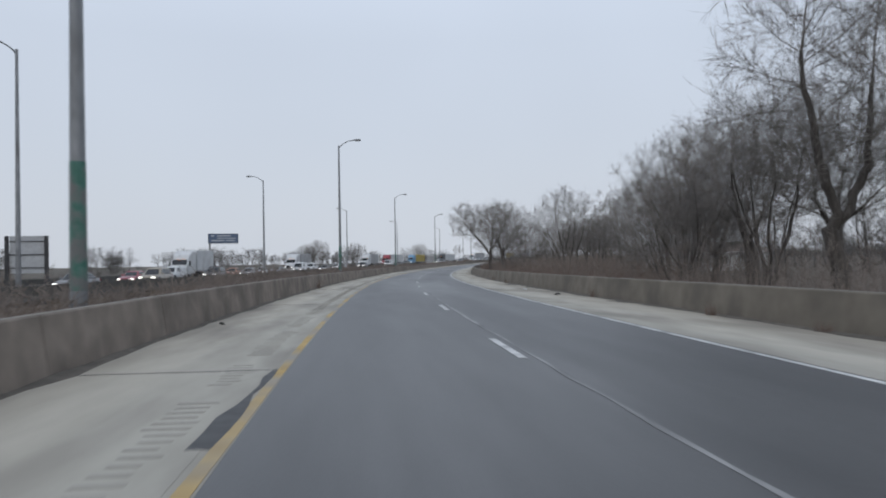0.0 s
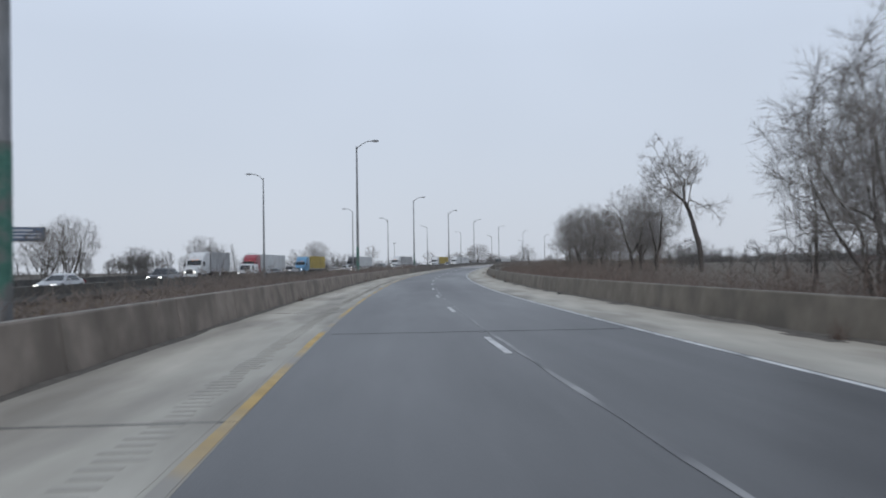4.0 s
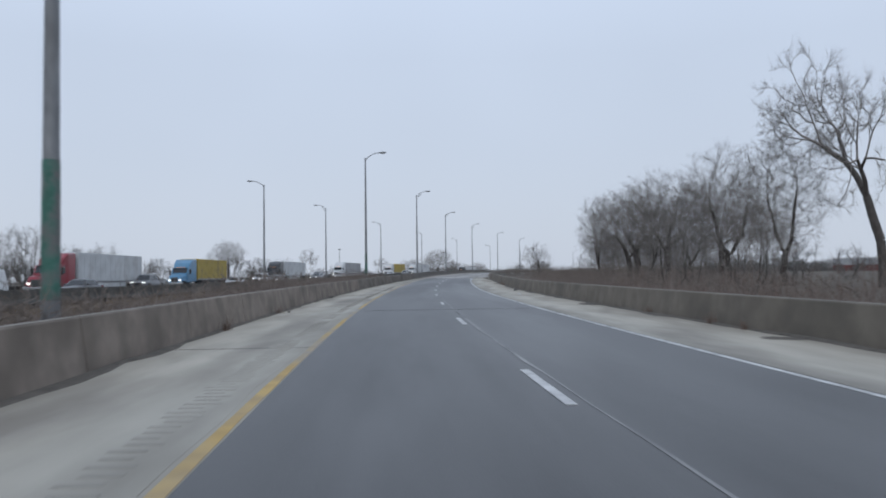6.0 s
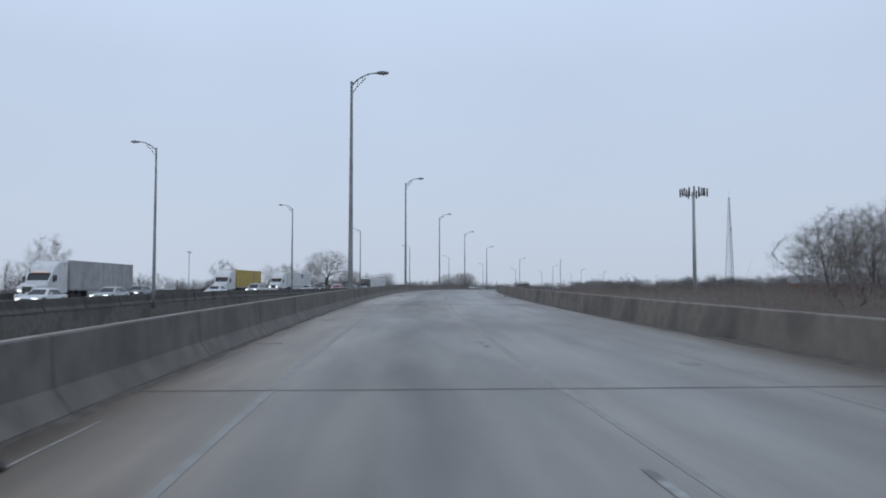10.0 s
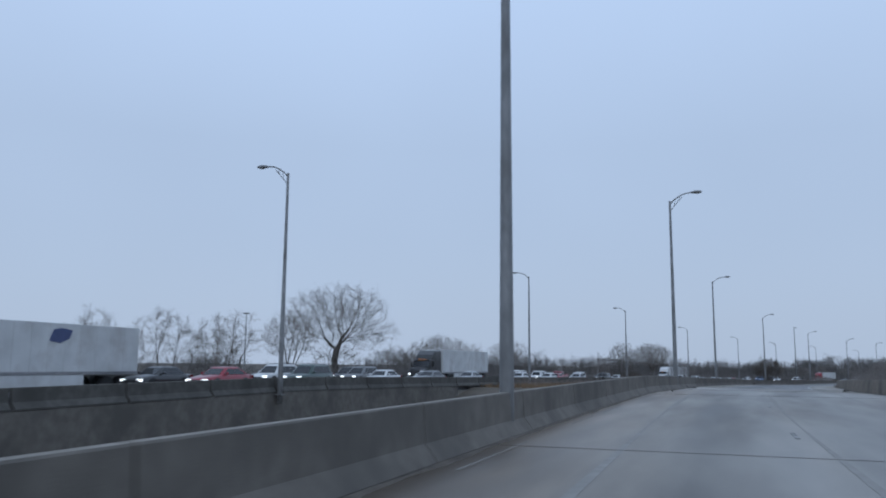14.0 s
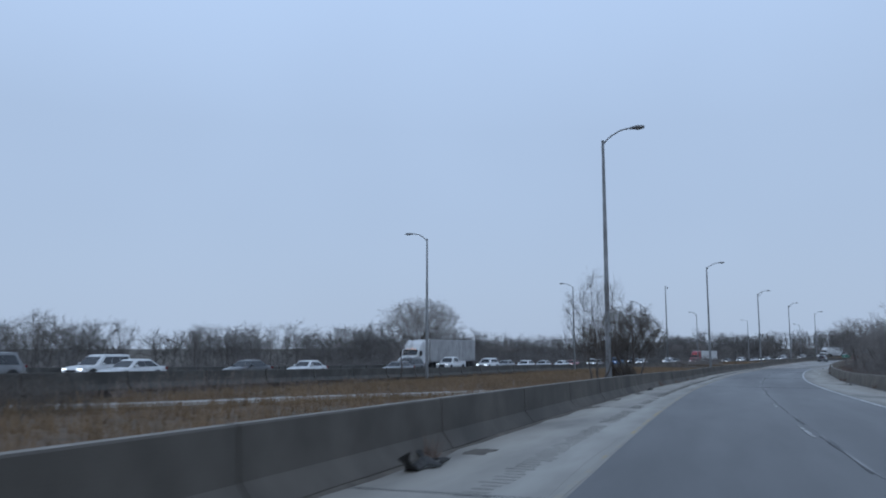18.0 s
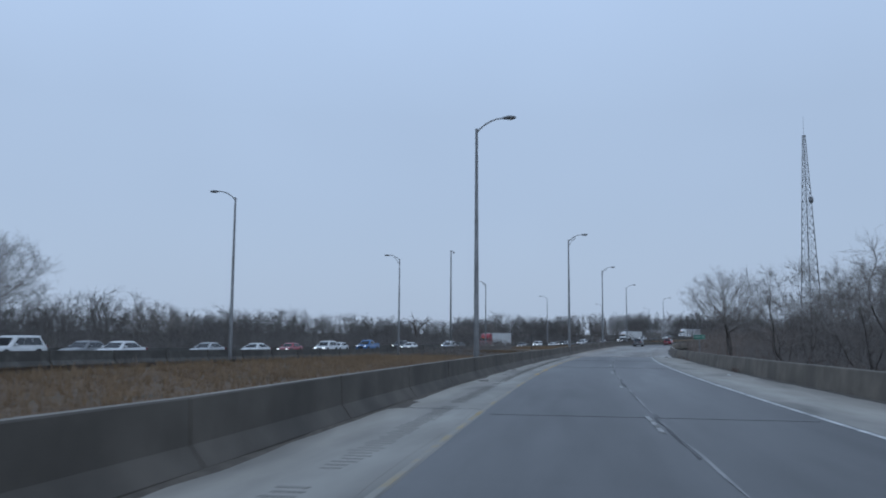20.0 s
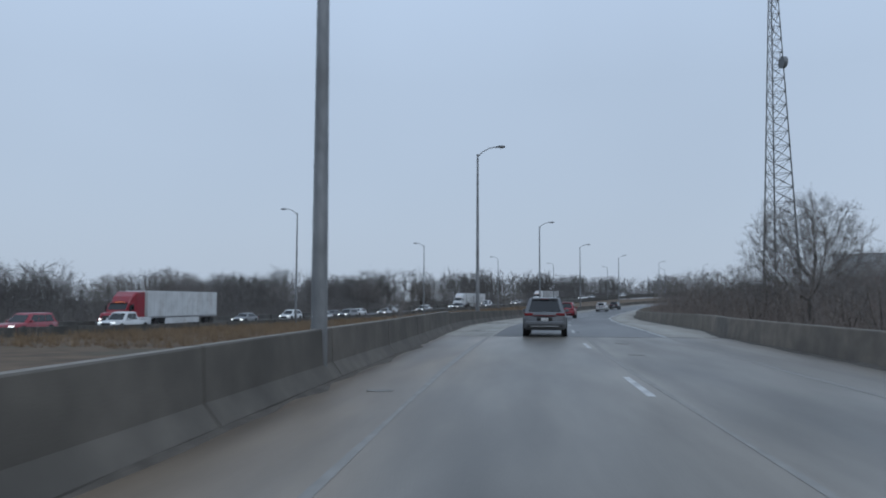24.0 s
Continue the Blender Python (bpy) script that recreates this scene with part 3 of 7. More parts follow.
barrier_line("median_barrier", "dark grey concrete barrier widening to the foot of the bridge parapet", left_wall, flat, 318, 324, BM_T)
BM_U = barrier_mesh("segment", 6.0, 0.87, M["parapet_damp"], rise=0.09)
barrier_line("median_barrier", "damp dark grey concrete barrier rising to the bridge parapet", left_wall, flat, 726, 732, BM_U)
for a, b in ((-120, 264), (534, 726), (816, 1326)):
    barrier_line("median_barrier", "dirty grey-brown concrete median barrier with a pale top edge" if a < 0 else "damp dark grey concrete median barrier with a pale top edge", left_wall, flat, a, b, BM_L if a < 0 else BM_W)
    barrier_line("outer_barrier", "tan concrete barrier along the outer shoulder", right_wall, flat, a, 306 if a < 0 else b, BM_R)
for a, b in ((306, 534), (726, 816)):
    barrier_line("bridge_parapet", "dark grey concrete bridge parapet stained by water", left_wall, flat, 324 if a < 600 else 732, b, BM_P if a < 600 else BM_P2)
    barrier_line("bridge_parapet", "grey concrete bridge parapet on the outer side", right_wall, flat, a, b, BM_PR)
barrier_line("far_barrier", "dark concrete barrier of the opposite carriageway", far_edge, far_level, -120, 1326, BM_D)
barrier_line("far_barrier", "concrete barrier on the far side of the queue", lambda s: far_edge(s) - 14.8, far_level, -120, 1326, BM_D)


# ---- lamp posts ----
def street_lamp(h=13.45, reach=1.95, rise=0.7, truss=True):
    base = thing("street_lamp", "tall tapered galvanised steel motorway lamp post with a cobra head", "street lamp", "lamp posts in the median")
    bm = bmesh.new()
    tube(bm, [(0, 0, -0.5), (0, 0, 0.9), (0, 0, h)], [0.155, 0.15, 0.075], 12)
    part("pole", bm, M["steel"], base, smooth=True)
    bm = bmesh.new()
    disc(bm, (0, 0, h + 0.03), (0, 0, 1), 0.085, 0.06, 12)
    part("cap", bm, M["steel"], base)
    bm = bmesh.new()
    arc = [(reach * 0.72 * k, 0, h - 0.12 + (rise + 0.02) * math.sin(k * math.pi / 2) ** 0.9) for k in (0, 0.2, 0.4, 0.6, 0.8, 1.0)]
    tube(bm, [(0.05, 0, h - 0.12)] + arc[1:] + [(reach * 0.78, 0, h - 0.1 + rise)], [0.04] * 6 + [0.034], 8)
    part("arm", bm, M["steel"], base, smooth=True)
    if truss:
        bm = bmesh.new()
        low = [(reach * 0.45 * k, 0, h - 0.75 + (rise + 0.36) * k ** 0.8) for k in (0.02, 0.3, 0.6, 1.0)]
        tube(bm, low, 0.026, 6)
        part("brace", bm, M["steel"], base, smooth=True)
        for k in (0.35, 0.7):
            bm = bmesh.new()
            tube(bm, [(reach * 0.45 * k, 0, h - 0.75 + (rise + 0.36) * k ** 0.8), (reach * 0.45 * k + 0.08, 0, h - 0.1 + rise * math.sin(k * 0.62 * math.pi / 2))], 0.018, 6)
            part("strut", bm, M["steel"], base)
    bm = bmesh.new()
    secs = []
    for k, wd, hu, hd in ((0, 0.07, 0.05, 0.04), (0.14, 0.12, 0.08, 0.06), (0.35, 0.17, 0.11, 0.08), (0.6, 0.17, 0.10, 0.08), (0.78, 0.08, 0.05, 0.05)):
        x = reach * 0.78 - 0.05 + k
        z = h - 0.1 + rise + k * 0.02
        secs.append([(x, -wd, z - 0.01), (x, -wd * 0.6, z - hd), (x, wd * 0.6, z - hd), (x, wd, z - 0.01), (x, wd * 0.55, z + hu), (x, -wd * 0.55, z + hu)])
    loft(bm, secs)
    head = part("lamp_head", bm, M["steel"], base, smooth=True)
    bm = bmesh.new()
    bmesh.ops.create_uvsphere(bm, u_segments=12, v_segments=6, radius=0.13, matrix=Matrix.Translation((reach * 0.78 + 0.42, 0, h - 0.16 + rise)) @ Matrix.Diagonal((1.3, 0.9, 0.45, 1)))
    part("lens", bm, M["lens"], head, "milky lamp glass", smooth=True)
    bm = bmesh.new()
    box(bm, -0.24, 0.24, -0.24, 0.24, -0.02, 0.03, 0.01)
    part("base_plate", bm, M["steel"], base, m=Matrix.Translation((0, 0, 0.02)))
    return base


lamp_a, lamp_b = street_lamp(), street_lamp(truss=False)
first = {0: lamp_a, 1: lamp_b}


def put_post(s, u, z, turn, truss):
    m = stand(s, u, z, turn)
    k = 0 if truss else 1
    if first[k]:
        o, first[k] = first[k], None
        o.matrix_basis = m
        return o
    return copy_thing((lamp_a, lamp_b)[k], m)


near_posts = [put_post(s + (0.5 if on_bridge(s) > 0.5 else 0), min(u, left_wall(s)), 0.0, 0, on_bridge(s) > 0.5) for s, u in POSTS_NEAR]
for s, u in POSTS_FAR + [(1035.0, -33.5), (1090.0, -34.0), (1150.0, -34.5)]:
    put_post(s, u, -0.55, 180, on_bridge(s) > 0.5)
for s in (1002.0, 1058.0, 1116.0, 1175.0):
    put_post(s, -4.0, 0.0, 0, False)
# brackets that carry the posts behind the parapets
for s, u in POSTS_NEAR:
    if on_bridge(s) > 0.5:
        bm = bmesh.new()
        box(bm, -0.4, 0.14, -0.4, 0.4, -0.5, 0.02, 0.03)
        tagged(part("post_bracket", bm, M["parapet"], m=stand(s + 0.5, left_wall(s) - 0.35, 0.0)), "concrete bracket behind the parapet under a lamp post", "bracket", "brackets under the lamp posts")
# green paint left round the first posts
for o in near_posts[:5]:
    bm = bmesh.new()
    tube(bm, [(0, 0, 1.05), (0, 0, 2.2), (0, 0, 3.4)], [0.154, 0.149, 0.142], 12, cap=False)
    part("paint_band", bm, M["green"], o, "patchy weathered green paint round the pole")


# ---- bare winter trees ----
def grow(rng, height, r0=0.3, twig=0.01, spread=1.0, clear=0.2, stems=1, wander=0.16, up=0.05, fork=0.45, shoots=0.4, wide=1.0, tilt=None):
    """Rods (start, end, radii, is a tip) of a bare tree: limbs fork and thin out until they are twigs."""
    rods = []

    def limb(p, d, r, free):
        while True:
            thin = 1 - min(1.0, r / (0.35 * r0))
            seg = (r / r0) ** 0.45 * rng.uniform(0.7, 1.25)
            d = (d + Vector((rng.gauss(0, 1), rng.gauss(0, 1), rng.gauss(0, 0.8))) * wander * (0.45 + 0.9 * thin) + Vector((0, 0, up))).normalized()
            q = p + d * seg
            r1 = r * (0.97 if free > 0 else 0.9)
            tip = r1 < twig
            rods.append((p[:], q[:], r, r1, tip))
            if tip:
                return
            p, r = q, r1
            if free > 0:
                free -= seg
                continue
            a = d.orthogonal().normalized()
            a.rotate(Matrix.Rotation(rng.uniform(0, 6.283), 3, d))
            x = rng.random()
            if x < fork:
                e = rng.uniform(0.35, 0.8) * spread
                limb(p, d * math.cos(e) + a * math.sin(e), r * rng.uniform(0.62, 0.82), 0)
                d = (d - a * 0.32 * spread).normalized()
                r *= rng.uniform(0.78, 0.9)
            elif x < fork + shoots:
                e = rng.uniform(0.6, 1.15) * min(spread, 1.1)
                limb(p, d * math.cos(e) + a * math.sin(e), r * rng.uniform(0.3, 0.5), 0)

    for k in range(stems):
        t = 6.283 * k / stems + rng.uniform(0, 1.0)
        o = 0.0 if stems == 1 else rng.uniform(0.2, 0.45) * spread
        d = Vector((o * math.cos(t), o * math.sin(t), 1)).normalized()
        limb(Vector((0.12 * math.cos(t), 0.12 * math.sin(t), 0)) * (stems > 1), d, r0 * (1.0 if stems == 1 else rng.uniform(0.7, 1.0)), clear * 9)
    if tilt:
        # one heavy limb that leans out low
        limb(Vector((0, 0, clear * 9.5)), Vector(tilt).normalized(), r0 * 0.72, 1.5)
    k = height / max(r[1][2] for r in rods)
    w = k * wide
    return [((a[0] * w, a[1] * w, a[2] * k - 0.3), (b[0] * w, b[1] * w, b[2] * k - 0.3), p, q, tip) for a, b, p, q, tip in rods]


def spray(rng, p0, p1, r0, count, length, r, limit):
    """Fine twigs off the thinner rods: starts, ends and radii of spikes."""
    pick = np.nonzero(r0 < limit)[0]
    pick = np.repeat(pick, count)
    n = len(pick)
    a, d = p0[pick], p1[pick] - p0[pick]
    d = d / np.maximum(np.linalg.norm(d, axis=1, keepdims=True), 1e-6)
    q = a + (p1[pick] - a) * rng.uniform(0, 1, (n, 1))
    w = d * 0.9 + rng.normal(0, 0.42, (n, 3)) + np.array([0, 0, 0.22])
    w /= np.linalg.norm(w, axis=1, keepdims=True)
    return q, q + w * (length * rng.uniform(0.35, 1.0, (n, 1))), np.full(n, r)


def rod_arrays(p0, p1, r0, r1, sides):
    """Vertices and quads of many tapered rods at once."""
    p0, p1 = np.asarray(p0, float), np.asarray(p1, float)
    d = p1 - p0
    d /= np.maximum(np.linalg.norm(d, axis=1, keepdims=True), 1e-6)
    ref = np.where(np.abs(d[:, 2:3]) < 0.9, np.array([[0, 0, 1.0]]), np.array([[1.0, 0, 0]]))
    a = np.cross(d, ref)
    a /= np.linalg.norm(a, axis=1, keepdims=True)
    b = np.cross(d, a)
    t = 2 * np.pi * np.arange(sides) / sides
    o = a[:, None] * np.cos(t)[None, :, None] + b[:, None] * np.sin(t)[None, :, None]
    n = len(p0)
    v = np.concatenate([p0[:, None] + o * np.asarray(r0)[:, None, None], p1[:, None] + o * np.asarray(r1)[:, None, None]], 1).reshape(-1, 3)
    k = np.arange(sides)
    q = np.stack([k, (k + 1) % sides, sides + (k + 1) % sides, sides + k], 1)
    f = (np.arange(n) * 2 * sides)[:, None, None] + q[None]
    return v, f.reshape(-1, 4)


def spike_arrays(p0, p1, r0):
    """Vertices and triangles of many three-sided spikes."""
    p0, p1 = np.asarray(p0, float), np.asarray(p1, float)
    v, _ = rod_arrays(p0, p1, r0, r0, 3)
    v = v.reshape(-1, 6, 3)[:, :4].copy()
    v[:, 3] = p1
    f = (np.arange(len(p0)) * 4)[:, None, None] + np.array([[0, 1, 3], [1, 2, 3], [2, 0, 3]])[None]
    return v.reshape(-1, 3), f.reshape(-1, 3)


def quick_mesh(name, mat, v, *faces):
    """A mesh from vertices and blocks of faces, each with its own corner count."""
    me = bpy.data.meshes.new(name)
    me.vertices.add(len(v))
    me.vertices.foreach_set("co", np.ascontiguousarray(v, dtype=np.float32).ravel())
    loops = np.concatenate([f.ravel() for f in faces])
    count = np.concatenate([np.full(len(f), f.shape[1]) for f in faces])
    me.loops.add(len(loops))
    me.loops.foreach_set("vertex_index", loops.astype(np.int32))
    me.polygons.add(len(count))
    me.polygons.foreach_set("loop_start", np.concatenate([[0], np.cumsum(count)[:-1]]).astype(np.int32))
    me.materials.append(mat)
    me.update(calc_edges=True)
    return me


def rods_mesh(name, p0, p1, r0, r1, tip, mat, sides=3, twigs=None):
    """Rods, with the tips drawn out to a point; twigs: spikes to add."""
    p0, p1, r0, r1, tip = (np.asarray(q) for q in (p0, p1, r0, r1, tip))
    if twigs:
        k = np.zeros(len(twigs[0]), bool)
        p0, p1, r0, r1, tip = (np.concatenate(q) for q in ((p0, twigs[0]), (p1, twigs[1]), (r0, twigs[2]), (r1, twigs[2]), (tip, ~k)))
    v, f = rod_arrays(p0[~tip], p1[~tip], r0[~tip], r1[~tip], sides)
    w, g = spike_arrays(p0[tip], p1[tip], r0[tip])
    return quick_mesh(name, mat, np.concatenate([v, w]), f, g + len(v))


def colonise(rg, aims, stems, step, reach, kill):
    """A branch skeleton that grows from the stems towards scattered aims: node places and their parents."""
    pos, par = [], []
    for line in stems:
        last = -1 if not pos else int(np.argmin(((np.array(pos) - line[0]) ** 2).sum(1)))
        for a, b in zip(line, line[1:]):
            n = max(1, int(round(np.linalg.norm(b - a) / step)))
            for k in range(0 if last < 0 else 1, n + 1):
                pos.append(a + (b - a) * k / n + rg.normal(0, 0.1 * step, 3) * (k > 0))
                par.append(last)
                last = len(pos) - 1
    near = np.full(len(aims), -1)
    best = np.full(len(aims), 1e9)
    live = np.ones(len(aims), bool)
    fresh = list(range(len(pos)))
    born = {}
    for _ in range(90):
        if not fresh:
            break
        d = np.linalg.norm(aims[:, None] - np.array(pos)[fresh][None], axis=2)
        m = d.argmin(1)
        c = d[np.arange(len(aims)), m]
        closer = c < best
        best[closer] = c[closer]
        near[closer] = np.array(fresh)[m[closer]]
        live &= best > kill
        pull = np.nonzero(live & (best < reach))[0]
        if not len(pull):
            break
        old = len(pos)
        for k in np.unique(near[pull]):
            born[k] = born.get(k, 0) + 1
            if born[k] > 3:
                live[near == k] = False
                continue
            v = aims[pull[near[pull] == k]] - pos[k]
            v = (v / np.linalg.norm(v, axis=1, keepdims=True)).mean(0) + rg.normal(0, 0.1, 3) + np.array([0, 0, 0.08])
            if par[k] >= 0:
                w = pos[k] - pos[par[k]]
                v = v + 0.5 * w / max(np.linalg.norm(w), 1e-6)
            pos.append(pos[k] + step * v / max(np.linalg.norm(v), 1e-6))
            par.append(int(k))
        fresh = list(range(old, len(pos)))
    return np.array(pos), np.array(par)


def skeleton_rods(pos, par, r0, tip):
    """Rods of a skeleton, thinning from r0 at the foot to tip by the ends that each carries."""
    n = len(pos)
    ends, kids = np.zeros(n), np.zeros(n, int)
    for i in range(n - 1, -1, -1):
        if not kids[i]:
            ends[i] = 1
        if par[i] >= 0:
            kids[par[i]] += 1
            ends[par[i]] += ends[i]
    r = tip * np.maximum(ends, 1) ** (math.log(r0 / tip) / math.log(max(ends.max(), 3)))
    k = np.nonzero(par >= 0)[0]
    q = par[k]
    return pos[q], pos[k], np.minimum(r[q], r[k] * 1.3), r[k], kids[k] == 0


def twig_fans(rg, p0, p1, r0, limit, count, length, r, second=2):
    """Fine twigs off the thin branches, and finer ones off those: starts, ends, radii."""
    pick = np.repeat(np.nonzero(r0 < limit)[0], count)
    n = len(pick)
    d = p1[pick] - p0[pick]
    d = d / np.maximum(np.linalg.norm(d, axis=1, keepdims=True), 1e-6)
    a = p0[pick] + (p1[pick] - p0[pick]) * rg.uniform(0, 1, (n, 1))
    w = d * 0.8 + rg.normal(0, 0.48, (n, 3)) + np.array([0, 0, 0.22])
    w /= np.linalg.norm(w, axis=1, keepdims=True)
    b = a + w * length * rg.uniform(0.4, 1.0, (n, 1))
    A, B, R = [a], [b], [np.full(n, r)]
    if second:
        k = np.repeat(np.arange(n), second)
        m = len(k)
        c = a[k] + (b[k] - a[k]) * rg.uniform(0.2, 0.9, (m, 1))
        v = w[k] * 0.9 + rg.normal(0, 0.4, (m, 3))
        v /= np.linalg.norm(v, axis=1, keepdims=True)
        A.append(c)
        B.append(c + v * length * 0.62 * rg.uniform(0.4, 1.0, (m, 1)))
        R.append(np.full(m, r * 0.75))
    return np.concatenate(A), np.concatenate(B), np.concatenate(R)


def crown_aims(rg, n, lobes, low):
    """Points scattered through ellipsoid lobes, thicker towards the outside."""
    w = np.array([q[3] * q[4] * q[5] for q in lobes])
    pick = rg.choice(len(lobes), n * 2, p=w / w.sum())
    L = np.array(lobes)[pick]
    v = rg.normal(0, 1, (n * 2, 3))
    v /= np.linalg.norm(v, axis=1, keepdims=True)
    q = L[:, :3] + v * L[:, 3:] * (rg.uniform(0, 1, (n * 2, 1)) ** 0.42) * rg.uniform(0.86, 1.08, (n * 2, 1))
    return q[q[:, 2] > low][:n]


def tree_skeleton(seed, height, lobes, stems=1, clear=0.2, flare=0.12, points=600, r0=0.25, tip=0.0055, step=0.03, limbs=()):
    rg = np.random.RandomState(seed)
    lines = []
    for k in range(stems):
        t = 6.283 * k / stems + rg.uniform(0, 0.9)
        o = np.array([math.cos(t), math.sin(t), 0]) * (0 if stems == 1 else flare * rg.uniform(0.6, 1.3))
        b = o * (0.0 if stems == 1 else 0.12)
        lines.append([b - np.array([0, 0, 0.03]), b + o * 0.35 + np.array([0, 0, clear * 0.5]) + rg.normal(0, 0.008, 3), b + o + np.array([0, 0, clear]) + rg.normal(0, 0.015, 3)])
    lines += [[np.array(q, float) for q in l] for l in limbs]
    # each stem stands on its own foot
    pos, par = colonise(rg, crown_aims(rg, points, lobes, clear * 0.8), lines[:1], step, 0.34, step * 1.6) if stems == 1 and not limbs else colonise(rg, crown_aims(rg, points, lobes, clear * 0.6), lines, step, 0.34, step * 1.6)
    return skeleton_rods(pos * height, par, r0, tip)


def tree_kind(seed, height, label, lobes, mat="twig", fine=4, second=4, fine_len=1.25, fine_r=0.0066, **kw):
    p0, p1, r0, r1, tip = tree_skeleton(seed, height, lobes, **kw)
    thick = r0 > 0.26 * r0.max()
    fans = twig_fans(np.random.RandomState(seed), p0, p1, r0, 0.16 * r0.max(), fine, fine_len, fine_r, second)
    d = (p1 - p0) / np.maximum(np.linalg.norm(p1 - p0, axis=1, keepdims=True), 1e-6)
    a, b = p0 - d * r0[:, None] * 0.5, p1 + d * r1[:, None] * 0.5
    return (quick_mesh("trunk", M["bark"], *rod_arrays(a[thick], b[thick], r0[thick], r1[thick], 8)),
            rods_mesh("crown", p0[~thick], p1[~thick], r0[~thick], r1[~thick], tip[~thick], M[mat], twigs=fans), label, height)


def crooked_kind(seed, height, label, mat="twig", fine=3, fine_len=0.85, fine_r=0.0055, **kw):
    p0, p1, r0, r1, tip = (np.array(q) for q in zip(*grow(random.Random(seed), height, **kw)))
    thick = r0 > 0.3 * r0.max()
    return (quick_mesh("trunk", M["bark"], *rod_arrays(p0[thick], p1[thick], r0[thick], r1[thick], 8)),
            rods_mesh("crown", p0[~thick], p1[~thick], r0[~thick], r1[~thick], tip[~thick], M[mat], twigs=spray(np.random.RandomState(seed), p0, p1, r0, fine, fine_len, fine_r, 0.12 * r0.max()) if fine else None), label, height)


